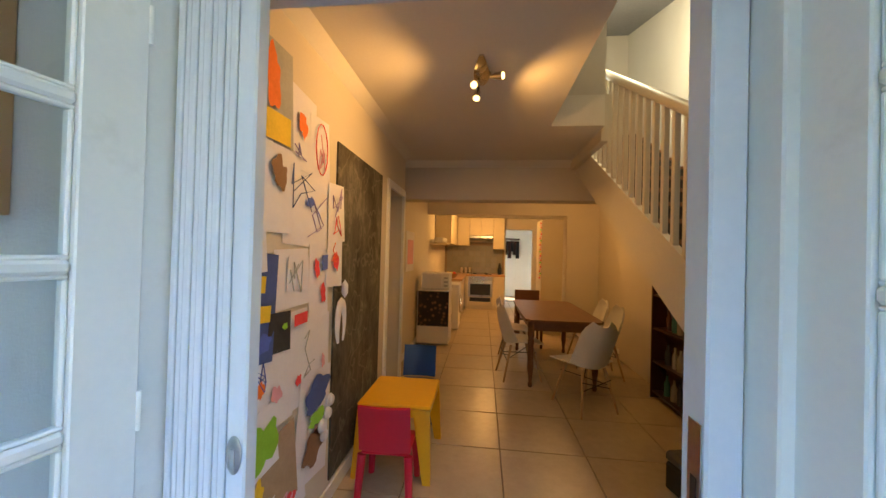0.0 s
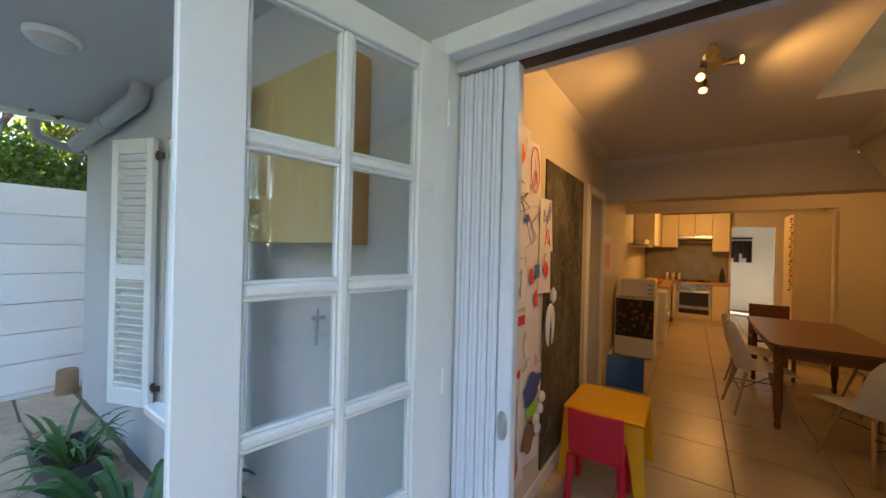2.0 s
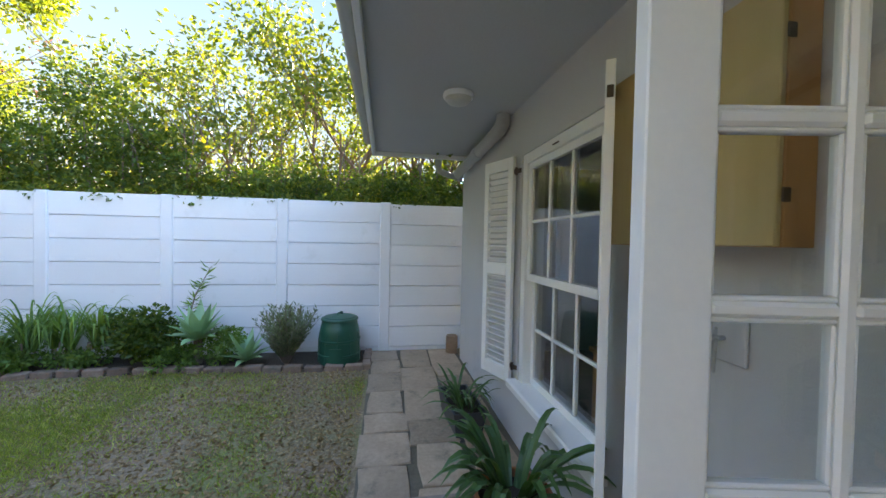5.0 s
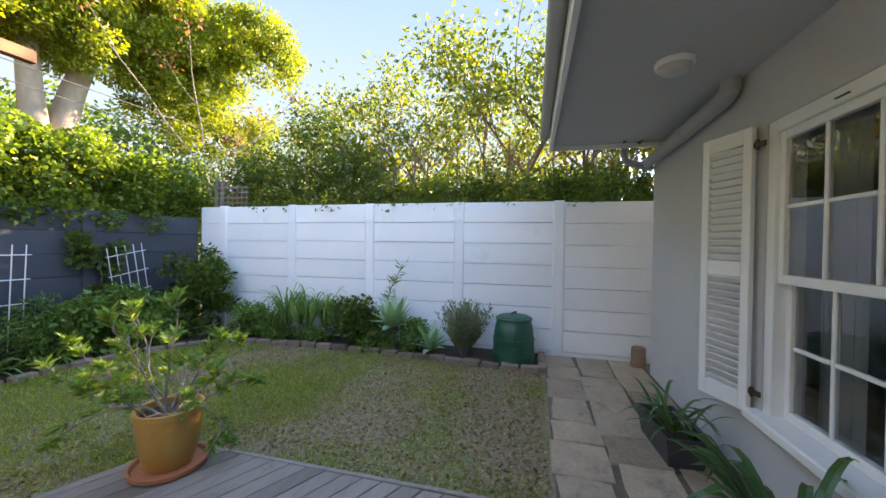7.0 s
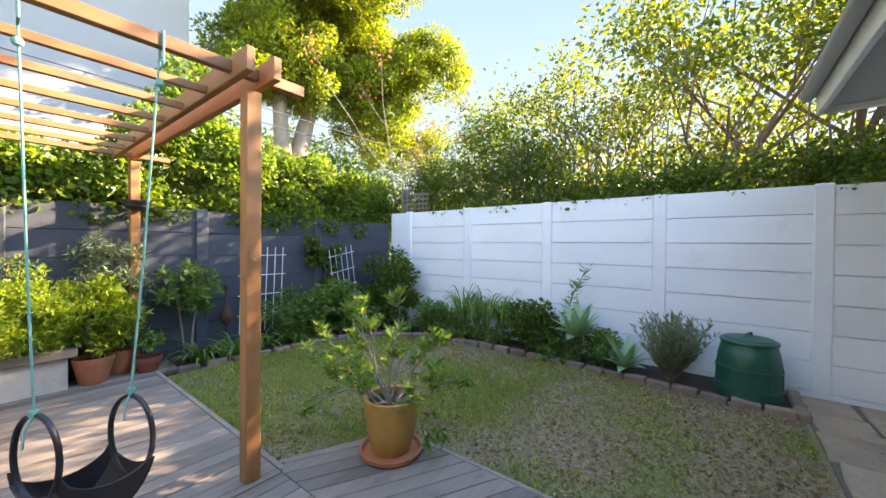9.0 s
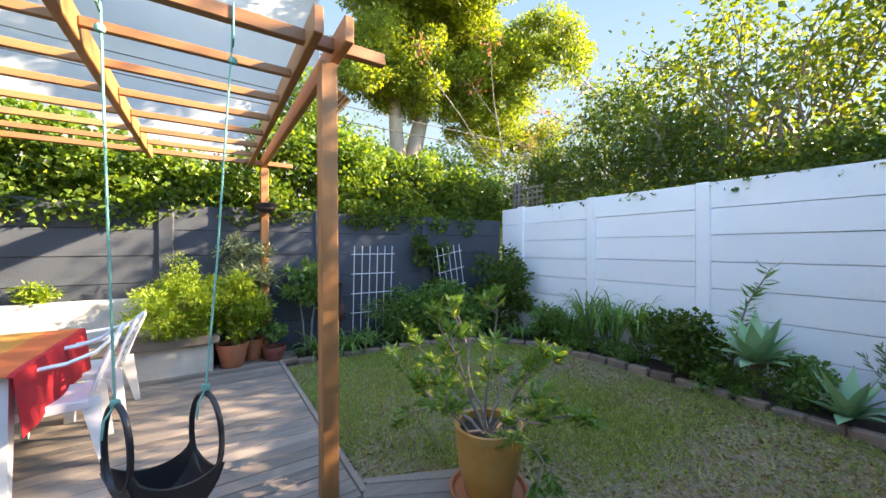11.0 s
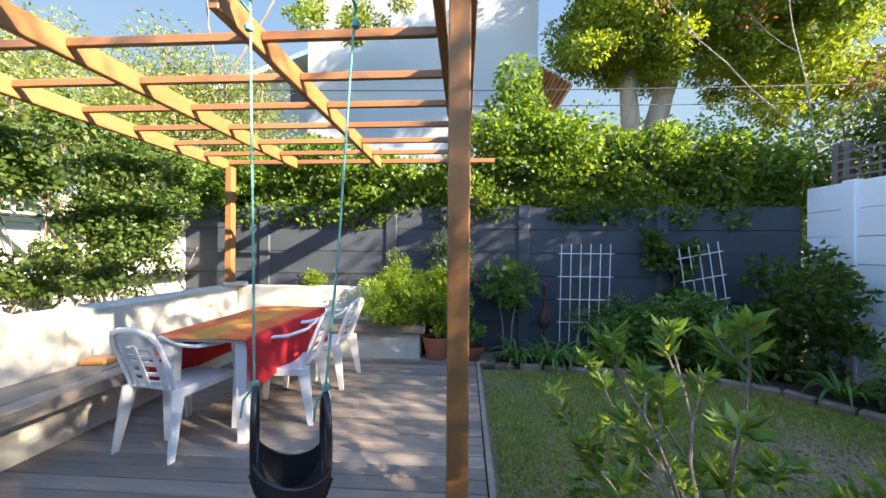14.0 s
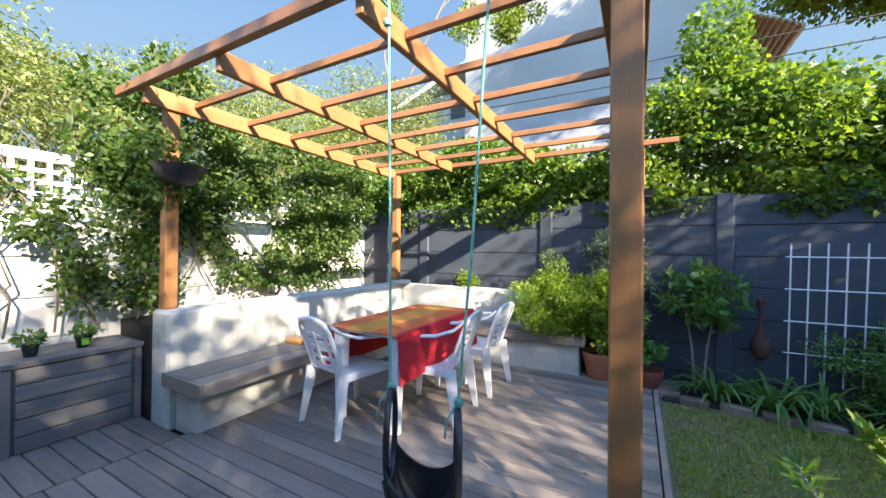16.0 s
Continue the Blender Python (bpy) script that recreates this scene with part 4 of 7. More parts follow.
eave = part("eave", Shape().add([(-2.98, -10.7, 5.45), (-3.75, -10.7, 4.95), (-2.98, -16, 5.45), (-3.75, -16, 4.95), (-2.98, -10.7, 5.5), (-3.75, -10.7, 5.0), (-2.98, -16, 5.5), (-3.75, -16, 5.0)], [(0, 1, 3, 2), (4, 6, 7, 5), (0, 4, 5, 1), (2, 3, 7, 6), (1, 5, 7, 3), (0, 2, 6, 4)]), WHITE_PAINT, house2, "overhanging eave with brown slats")
for i in range(9):
    x0 = -3.02 - i * 0.08
    z0 = 5.42 - i * 0.052
    part("slat", Shape().box(x0 - 0.03, x0 + 0.012, -16, -10.69, z0 - 0.05, z0 + 0.012), BEAM_WOOD, eave)

for z, yy, sag in ((4.1, -8.9, 0.12), (3.72, -8.7, 0.10)):
    pts = [(-12 + 18 * i / 24, yy - 0.01 * i, z + 0.012 * i - sag * math.sin(math.pi * i / 24)) for i in range(25)]
    whole("power_cable", Shape().tube(pts, 0.009, 5), CABLE, "thin black overhead cable behind the wall", "cable", "overhead cables")

rnd = random.Random(11)

# ---- hedges on the walls ----
ivy = []
x = -5.7
while x < 2.7:
    h = 0.42 + 0.12 * math.sin(x * 2.3)
    if -4.2 < x < -1.4:
        h += 0.30
    for k in range(3):
        ivy.append((x + rnd.uniform(-0.15, 0.15), -7.62 + rnd.uniform(-0.22, 0.1), 1.95 + h * k * 0.55 + rnd.uniform(-0.05, 0.12), 0.30, 0.27, 0.24))
    if rnd.random() < 0.55:
        ivy.append((x, -7.42, 1.82 + rnd.uniform(-0.1, 0.06), 0.20, 0.12, 0.16))
    x += 0.19
for x, z in ((-2.3, 3.2), (-2.2, 3.5), (-2.5, 3.0), (-2.0, 3.3), (-3.0, 2.9), (-3.4, 2.8), (-1.75, 3.0), (-2.15, 3.8), (-3.7, 2.7)):
    ivy.append((x, -7.9, z, 0.32, 0.3, 0.3))
hedge_s = thing("ivy_hedge", "thick ivy hanging over the dark boundary wall", "hedge")
foliage("leaves", ivy, 62000, 0.066, IVY, hedge_s, width=0.85, shell=0.5, keep=lambda p: ~((p[:, 0] < -4.95) & (p[:, 1] > -7.5) & (p[:, 2] > 1.9)))
stems = Shape()
for i in range(26):
    x = -5.5 + i * 0.31
    stems.tube([(x, -7.6, 1.2), (x + rnd.uniform(-0.1, 0.1), -7.62, 1.9), (x + rnd.uniform(-0.3, 0.3), -7.65, 2.6)], 0.012, 5)
part("stem", stems, BARK, hedge_s)

hedge = []
y = -7.6
while y < 3.4:
    tall = 0.75 if y < -4.3 else (0.36 if y < -1.2 else 0.42)
    for k in range(4):
        hedge.append((-6.25 + rnd.uniform(-0.35, 0.22), y + rnd.uniform(-0.2, 0.2), 1.95 + tall * k * 0.42 + rnd.uniform(-0.1, 0.1), 0.36, 0.33, 0.27))
    if rnd.random() < 0.35:
        hedge.append((-5.72, y, 2.06 + rnd.uniform(-0.04, 0.06), 0.16, 0.2, 0.10))
    y += 0.23
for yy, z in ((-5.9, 3.5), (-5.6, 3.6), (-5.3, 3.4), (-6.2, 3.4), (-5.8, 3.8), (-4.9, 3.1), (-6.7, 3.2), (-7.1, 3.1), (-4.5, 2.9)):
    hedge.append((-6.7, yy, z, 0.5, 0.45, 0.4))
hedge_w = thing("garden_hedge", "dense dark green hedge rising behind the white wall", "hedge")
foliage("leaves", hedge, 64000, 0.066, HEDGE, hedge_w, width=0.6, shell=0.45, keep=lambda p: ~((p[:, 0] > -5.95) & (p[:, 1] < -6.55) & (p[:, 2] > 2.0)))
stems = Shape()
for i in range(40):
    y = -7.4 + i * 0.27
    stems.tube([(-6.4, y, 0.0), (-6.3, y + rnd.uniform(-0.1, 0.1), 1.5), (-6.2 + rnd.uniform(-0.2, 0.2), y + rnd.uniform(-0.3, 0.3), 3.2)], [0.03, 0.022, 0.008], 5)
part("stem", stems, BARK, hedge_w)


# ---- trees ----
def tree(label, at, way, height, radius, depth, seed, leaf_n, leaf_size, leaf_material, bark, spread=0.34, stems_n=1, forks=(2, 3), ratio=0.68, group="", extra=(), hang=0.3, category="tree", width=0.55):
    r = random.Random(seed)
    t = thing("tree", label, category, group)
    wood, ends = Shape(), []
    for i in range(stems_n):
        w = Vector(way) + Vector((r.uniform(-1, 1), r.uniform(-1, 1), 0)) * (0.28 if stems_n > 1 else 0.05)
        branch(wood, Vector(at) + Vector((r.uniform(-0.15, 0.15), r.uniform(-0.15, 0.15), 0)) * (stems_n > 1), w, height, radius, depth, r, ends, 0.35, 8, ratio, forks)
    part("trunk", wood, bark, t, smooth=True)
    blobs = []
    for p, w in ends:
        s = spread * r.uniform(0.6, 1.4)
        blobs.append((p.x, p.y, p.z, s, s, s * 0.7))
    blobs += list(extra)
    foliage("crown", blobs, leaf_n, leaf_size, leaf_material, t, width=width, shell=0.1, hang=hang)
    return t


crown_r = random.Random(77)
big_extra = []
# the last two clumps are added out of view to shade the neighbour's wall
for cx, cy, cz, sx, sy, sz, n, size in ((-5.6, -10.2, 5.3, 1.9, 0.9, 0.5, 40, 0.32), (-4.2, -9.9, 5.3, 0.8, 0.6, 0.5, 14, 0.28), (-7.6, -10.4, 4.9, 1.3, 1.0, 0.8, 22, 0.36), (-6.4, -10.6, 6.4, 2.6, 1.5, 1.2, 70, 0.42), (-4.4, -10.3, 6.0, 1.1, 0.9, 1.0, 24, 0.36), (-6.2, -10.8, 8.2, 2.2, 1.6, 1.2, 56, 0.46), (-8.6, -10.9, 6.0, 1.4, 1.2, 1.2, 34, 0.42), (-8.7, -8.8, 6.9, 1.1, 1.0, 1.0, 30, 0.36), (-7.6, -9.4, 6.2, 1.0, 0.8, 0.9, 24, 0.36), (-4.9, -10.4, 7.6, 1.4, 1.0, 1.2, 30, 0.4), (-3.7, -9.9, 5.3, 0.5, 0.5, 0.5, 7, 0.28), (-9.8, -10.2, 4.9, 0.9, 0.9, 0.7, 12, 0.36), (-8.2, -10.6, 7.6, 1.2, 1.0, 1.0, 20, 0.4), (-7.9, -9.8, 4.1, 1.0, 0.6, 0.6, 12, 0.32), (-5.9, -8.5, 7.7, 1.5, 1.1, 0.6, 30, 0.4), (-4.2, -8.2, 7.8, 1.1, 1.1, 0.6, 22, 0.4)):
    big_extra += clumps((cx, cy, cz), (sx, sy, sz), n, size, crown_r)
big = thing("tree", "big old tree with two pale trunks and sunlit yellow-green leaves", "tree")
big_wood, big_ends = Shape(), []
for pts, rad in (([(-5.1, -10.6, -0.1), (-5.15, -10.6, 2.2), (-5.25, -10.6, 3.2), (-5.6, -10.6, 4.6), (-6.2, -10.6, 6.4)], [0.36, 0.31, 0.25, 0.2, 0.12]), ([(-5.05, -10.55, -0.1), (-5.05, -10.55, 2.2), (-4.95, -10.5, 3.4), (-4.85, -10.5, 4.6), (-4.75, -10.5, 6.6)], [0.3, 0.26, 0.21, 0.17, 0.10])):
    big_wood.tube(pts, rad, 10)
for x, y, z in ((-6.2, -10.6, 6.2), (-4.75, -10.5, 6.4), (-5.7, -10.6, 5.6), (-7.7, -10.0, 5.9), (-4.85, -10.5, 5.4)):
    branch(big_wood, (x, y, z), (crown_r.uniform(-0.7, 0.7), crown_r.uniform(-0.4, 0.5), 1), 1.1, 0.06, 2, crown_r, big_ends, 0.5, 6)
part("trunk", big_wood, PALE_BARK, big, smooth=True)
big_extra += [(p.x, p.y, p.z, 0.34, 0.34, 0.26) for p, w in big_ends]
foliage("crown", big_extra, 185000, 0.09, TREE_LEAF, big, width=0.55, shell=0.1)
tree("leafy branch of a tree leaning over the neighbour's wall", (3.3, -9.8, -0.1), (-0.12, 0, 1), 4.6, 0.05, 2, 5, 6200, 0.075, TREE_LEAF, BARK, 0.28, 1, extra=clumps((0.9, -8.9, 5.6), (1.3, 0.5, 0.45), 12, 0.24, rnd))
for i, (x, y, h, n, low) in enumerate(((-7.3, -2.4, 2.75, 2500, 11), (-7.5, -3.9, 2.3, 1200, 6), (-7.6, -1.1, 3.0, 4000, 12), (-7.2, 0.3, 2.5, 3600, 12), (-7.6, 1.8, 2.4, 2200, 8), (-9.4, -6.4, 2.6, 1500, 6), (-8.8, -2.9, 2.4, 800, 9), (-9.0, -0.6, 2.4, 1500, 9), (-8.4, 2.6, 2.4, 2200, 8), (-8.2, -4.9, 2.2, 700, 3))):
    leafy = clumps((x - 0.4, y, 3.05), (0.75, 0.85, 0.8), low, 0.34, crown_r)
    tree("thin many-stemmed tree, half bare, with sparse yellow-green leaves", (x, y, -0.1), (0, 0, 1), h, 0.055, 3, 20 + i, n + low * 200, 0.105, THIN_LEAF, THIN_BARK, 0.46, 4, (2, 3), 0.66, "thin trees behind the white wall", extra=leafy)
tree("slender creeper with bronze-pink leaves above the hedge", (-6.6, -7.6, -0.1), (0.02, 0, 1), 3.2, 0.03, 2, 44, 420, 0.09, PINK_LEAF, TWIG, 0.3, 2)
for i, (x, y, h, s) in enumerate(((3.5, -9.3, 2.5, 1.1), (5.2, -9.0, 2.6, 1.1), (5.6, -6.2, 2.3, 1.0), (5.0, -3.6, 2.2, 0.9), (5.8, -1.2, 2.0, 1.0), (4.2, -7.6, 2.2, 0.8), (7.2, -4.8, 2.6, 1.1))):
    tree("pale green feathery tree behind the boundary wall", (x, y, -0.1), (0, 0, 1), h, 0.09, 2, 60 + i, 14000, 0.075, PALE_LEAF, BARK, 0.55, 2, extra=clumps((x, y, h * 1.35), (1.3, 1.5, 1.3 * s), 44, 0.34, rnd), group="pale trees", width=0.4)

# trees closing the distance
far = clumps((-15, -4, 2.0), (2.0, 16, 1.9), 170, 1.2, rnd) + clumps((-7, -21, 4.4), (12, 2.5, 3.6), 120, 1.3, rnd) + clumps((16, -6, 2.4), (2.5, 14, 1.8), 60, 1.3, rnd)
foliage("distant_trees", far, 90000, 0.24, HEDGE, None, "far belt of garden trees closing the view", kind="stuff", shell=0.2)

# ---- climbers on the east wall and pergola ----
climb = []
for i in range(122):
    y = -7.05 + 3.0 * rnd.random()
    z = 0.85 + 1.75 * rnd.random() ** 0.75
    if rnd.random() < 0.2 and z < 1.6:
        continue
    climb.append((2.30 + rnd.uniform(-0.14, 0.1), y, z, 0.17, 0.19, 0.16))
for i in range(15):
    y = -3.7 + 3.2 * rnd.random()
    climb.append((2.38 + rnd.uniform(-0.08, 0.06), y, 1.74 + rnd.uniform(-0.14, 0.2), 0.10, 0.17, 0.11))
for i in range(9):
    climb.append((1.86 + rnd.uniform(-0.2, 0.25), -4.4 + rnd.uniform(-0.4, 0.25), 2.05 + rnd.uniform(-0.35, 0.75), 0.15, 0.15, 0.15))
for i in range(12):
    climb.append((2.28 + rnd.uniform(-0.1, 0.1), -4.0 + rnd.uniform(-0.3, 0.3), 1.05 + rnd.uniform(-0.3, 0.55), 0.10, 0.13, 0.11))
climber = thing("climbing_plant", "dark green climber spreading over the cream wall and lattice", "climber")
foliage("leaves", climb, 23500, 0.058, CLIMBER, climber, width=0.62, shell=0.1)
vines = Shape()
for i in range(16):
    y = -7.0 + i * 0.24
    pts = [Vector((2.30, y, 0.68))]
    for k in range(6):
        pts.append(pts[-1] + Vector((rnd.uniform(-0.02, 0.02), rnd.uniform(-0.22, 0.22), rnd.uniform(0.15, 0.34))))
    vines.tube(pts, [0.008, 0.008, 0.007, 0.006, 0.005, 0.004, 0.003], 5)
for k in range(2):
    pts = [Vector((1.86, -4.38 + 0.02 * k, 0.9))]
    for j in range(8):
        pts.append(pts[-1] + Vector((rnd.uniform(-0.06, 0.06), rnd.uniform(-0.06, 0.06), 0.25)))
    vines.tube(pts, 0.006, 5)
part("stem", vines, BARK, climber)


# ---- lawn ----
def on_lawn(p):
    x, y = p[:, 0], p[:, 1]
    edge = np.interp(y, [-6.9, -6.3, -5.7, -4.0, -1.3], [-3.6, -4.4, -4.8, -4.93, -4.8])
    deck_line = np.where(y < -4.2, -1.62, np.where(y < -3.85, -1.62 - (y + 4.2) * 2.3, -2.42))
    return (x > edge) & (x < deck_line) & (y > -6.78) & (y < -1.3)


pts = np.column_stack([RNG.uniform(-5, -1.5, 190000), RNG.uniform(-6.9, -1.28, 190000), np.full(190000, LAWN)])
pts = pts[on_lawn(pts)]
patch = np.array([noise.fractal(Vector((p[0] * 0.9, p[1] * 0.9, 3.1)), 1.0, 2.0, 4) for p in pts])
patch += np.clip((-pts[:, 1] - 3.4) * 0.16, -0.35, 0.5) + np.clip((pts[:, 0] + 3.2) * 0.06, -0.1, 0.1)
pts = pts[patch + RNG.normal(size=len(patch)) * 0.42 > 0.26]
way = np.column_stack([RNG.normal(size=len(pts)) * 0.6, RNG.normal(size=len(pts)) * 0.6, np.full(len(pts), 0.8)])
lawn_ob = new("grass", leaf_mesh("grass", pts, way, 0.045, 0.13, GRASS))
tagged(lawn_ob, "short patchy green lawn grass", "grass", kind="stuff")
pts = np.column_stack([RNG.uniform(-5, -1.5, 36000), RNG.uniform(-6.9, -1.28, 36000), np.full(36000, LAWN + 0.006)])
pts = pts[on_lawn(pts)]
pts = pts[RNG.uniform(size=len(pts)) < np.clip(1.15 + (pts[:, 1] + 2.0) * 0.22, 0.12, 1)]
way = np.column_stack([RNG.normal(size=len(pts)), RNG.normal(size=len(pts)), RNG.normal(size=len(pts)) * 0.15])
tagged(new("fallen_leaves", leaf_mesh("fallen_leaves", pts, way, 0.034, 0.5, LITTER, 0.1)), "dry brown leaves lying on the lawn", "leaves", kind="stuff")
pts = np.column_stack([RNG.uniform(-5.4, 1.9, 130), RNG.uniform(-7.0, -0.2, 130), np.full(130, 0.006)])
pts = pts[((pts[:, 0] > -1.4) & (pts[:, 1] < -3.6) & (pts[:, 0] < 1.1))]
way = np.column_stack([RNG.normal(size=len(pts)), RNG.normal(size=len(pts)), RNG.normal(size=len(pts)) * 0.1])
tagged(new("deck_leaves", leaf_mesh("deck_leaves", pts, way, 0.03, 0.5, LITTER, 0.1)), "a few dry leaves lying on the deck", "leaves", kind="stuff")

# ---- french doors ----
def glazed_leaf(label, at, rz, flip):
    """A door leaf hinged at its local origin, running along x; five rows of two panes over a solid panel."""
    leaf = tagged(thing("french_door", label, "door", "french doors", at, rz), kind="structure")
    top, low, pitch, w = 2.055, 0.54, 0.303, 0.66
    f = 0.021
    for x0, x1 in ((0.0, 0.112), (w - 0.112, w)):
        part("stile", Shape().box(x0, x1, -f, f, 0.06, 2.13, 0.003), WHITE_PAINT, leaf)
    part("rail", Shape().box(0.1125, w - 0.1125, -f, f, top, 2.13, 0.003), WHITE_PAINT, leaf)
    part("rail", Shape().box(0.1125, w - 0.1125, -f, f, 0.06, 0.20, 0.003), WHITE_PAINT, leaf)
    part("rail", Shape().box(0.1125, w - 0.1125, -f, f, low - 0.11, low, 0.003), WHITE_PAINT, leaf)
    part("panel", Shape().box(0.113, w - 0.113, -0.010, 0.010, 0.2, low - 0.11, 0.003), WHITE_PAINT, leaf)
    part("muntin", Shape().box(w / 2 - 0.0125, w / 2 + 0.0125, -0.017, 0.017, low, top, 0.006), WHITE_PAINT, leaf)
    for i in range(1, 5):
        z = top - i * pitch
        for x0, x1 in ((0.1125, w / 2 - 0.013), (w / 2 + 0.013, w - 0.1125)):
            part("muntin", Shape().box(x0, x1, -0.017, 0.017, z - 0.0125, z + 0.0125, 0.006), WHITE_PAINT, leaf)
    for i in range(5):
        z1 = top - i * pitch - (0.0125 if i else 0)
        z0 = top - (i + 1) * pitch + (0.0125 if i < 4 else 0)
        for x0, x1 in ((0.1125, w / 2 - 0.0125), (w / 2 + 0.0125, w - 0.1125)):
            g = part("pane", Shape().box(x0 + 0.001, x1 - 0.001, -0.002, 0.002, z0, z1), GLASS, leaf)
            g.visible_shadow = False
            bead = Shape()
            for a0, a1, b0, b1 in ((x0, x1, z0, z0 + 0.009), (x0, x1, z1 - 0.009, z1), (x0, x0 + 0.009, z0 + 0.009, z1 - 0.009), (x1 - 0.009, x1, z0 + 0.009, z1 - 0.009)):
                bead.box(a0, a1, -0.011, 0.011, b0, b1, 0.003)
            part("bead", bead, WHITE_PAINT, leaf)
    for z in (0.3, 1.15, 1.95):
        part("hinge", Shape().tube([(0.0, flip * 0.024, z - 0.04), (0.0, flip * 0.024, z + 0.04)], 0.005, 8), WHITE_PAINT, leaf)
    return leaf


glazed_leaf("white glazed french door leaf, standing open", (-0.668, -0.045, 0.0), 259.5, 1)
glazed_leaf("white glazed french door leaf, standing open to the side", (0.60, -0.045, 0.0), 274, -1)
frame_s = Shape()
frame_s.box(D0 - 0.058, D0 + 0.0, -0.055, 0.13, 0.0, HEAD + 0.05, 0.004)
frame_s.box(D1 - 0.005, D1 + 0.058, -0.055, 0.13, 0.0, HEAD + 0.05, 0.004)
frame_s.box(D0 + 0.001, D1 - 0.006, -0.055, 0.0, HEAD - 0.012, HEAD + 0.05, 0.004)
setting("door_frame", frame_s, WHITE_PAINT, "white-painted timber door frame")
setting("door_track", Shape().box(D0 + 0.001, D1 - 0.006, 0.004, 0.125, HEAD - 0.045, HEAD + 0.05, 0.003), surf("track_metal", (0.55, 0.55, 0.56), (0.65, 0.65, 0.66), 0.4), "pale metal top track of the folding gate")
setting("track_slot", Shape().box(D0 + 0.01, D1 - 0.01, 0.035, 0.085, HEAD - 0.049, HEAD - 0.0452), BLACK_PLASTIC, "dark slot in the track")
setting("threshold", Shape().box(D0, D1 - 0.006, -0.05, 0.13, 0.0, FLOOR + 0.006, 0.004), WHITE_PAINT, "door threshold")

GATE_WHITE = surf("white_aluminium", (0.66, 0.70, 0.78), (0.74, 0.77, 0.83), 0.38, 40, 3, 0.03)
gate = thing("folding_gate", "white aluminium concertina gate folded against the jamb", "gate")
for i in range(9):
    x = D0 + 0.008 + i * 0.0165
    part("fold", Shape().box(x, x + 0.0150, 0.02 + 0.004 * (i % 2), 0.075 - 0.004 * (i % 2), FLOOR + 0.02, HEAD - 0.05, 0.003), GATE_WHITE, gate)
stile = part("lead_stile", Shape().box(D0 + 0.158, D0 + 0.205, 0.02, 0.065, FLOOR + 0.02, HEAD - 0.05, 0.005), GATE_WHITE, gate)
handle = Shape()
handle.lathe([(0.0, 0.0), (0.017, 0.0), (0.018, 0.003), (0.013, 0.006), (0.0, 0.006)], 20, pose(D0 + 0.181, 0.0196, 1.035, 90, 0, 0) @ Matrix.Diagonal((1, 2.4, 1, 1)))
part("handle", handle, METAL, stile, "recessed oval metal handle", True)
part("handle_recess", Shape().box(D0 + 0.176, D0 + 0.186, 0.0115, 0.0143, 1.012, 1.05, 0.001), PIPE_GREY, stile)
receiver = thing("gate_receiver", "white aluminium receiver channel with a metal strike plate", "gate")
part("channel", Shape().box(D1 - 0.075, D1 - 0.007, 0.02, 0.105, FLOOR + 0.01, HEAD - 0.05, 0.005), GATE_WHITE, receiver)
part("strike_plate", Shape().box(D1 - 0.078, D1 - 0.0755, 0.03, 0.075, 0.93, 1.17, 0.001), METAL, receiver, "brushed strike plate")
part("strike_hole", Shape().box(D1 - 0.0795, D1 - 0.0782, 0.042, 0.062, 1.0, 1.06), BLACK_PLASTIC, receiver)

# ---- sash window with shutters ----
wf = Shape()
wf.box(W0, W0 + 0.075, -0.02, 0.14, WZ0, WZ1, 0.004)
wf.box(W1 - 0.075, W1, -0.02, 0.14, WZ0, WZ1, 0.004)
wf.box(W0 + 0.076, W1 - 0.076, -0.02, 0.14, WZ1 - 0.075, WZ1, 0.004)
window = tagged(thing("window_1", "white-painted timber sash window with small panes", "window"), kind="structure")
part("window_frame", wf, WHITE_PAINT, window)
part("window_sill", Shape().box(W0 - 0.05, W1 + 0.05, -0.11, 0.14, WZ0 - 0.05, WZ0 + 0.012, 0.01), WHITE_PAINT, window)
MEET = 1.29


def sash(z0, z1, y, ends):
    x0, x1 = W0 + 0.077, W1 - 0.077
    cols = 3
    sash_ob = Shape()
    for a, b in ((x0, x0 + 0.045), (x1 - 0.045, x1)):
        sash_ob.box(a, b, y - 0.02, y + 0.02, z0, z1, 0.003)
    sash_ob.box(x0 + 0.046, x1 - 0.046, y - 0.02, y + 0.02, z0, z0 + 0.055, 0.003)
    sash_ob.box(x0 + 0.046, x1 - 0.046, y - 0.02, y + 0.02, z1 - 0.05, z1, 0.003)
    s = part("sash", sash_ob, WHITE_PAINT, window)
    gx0, gx1, gz0, gz1 = x0 + 0.045, x1 - 0.045, z0 + 0.055, z1 - 0.05
    pw = (gx1 - gx0) / cols
    for i in range(1, cols):
        part("glazing_bar", Shape().box(gx0 + i * pw - 0.011, gx0 + i * pw + 0.011, y - 0.016, y + 0.016, gz0, gz1, 0.005), WHITE_PAINT, s)
    zm = (gz0 + gz1) / 2
    for i in range(cols):
        part("glazing_bar", Shape().box(gx0 + i * pw + 0.012, gx0 + (i + 1) * pw - 0.012, y - 0.016, y + 0.016, zm - 0.011, zm + 0.011, 0.005), WHITE_PAINT, s)
        for a, b in ((gz0, zm - 0.011), (zm + 0.011, gz1)):
            g = part("pane", Shape().box(gx0 + i * pw + 0.011, gx0 + (i + 1) * pw - 0.011, y - 0.002, y + 0.002, a, b), GLASS, s)
            g.visible_shadow = False


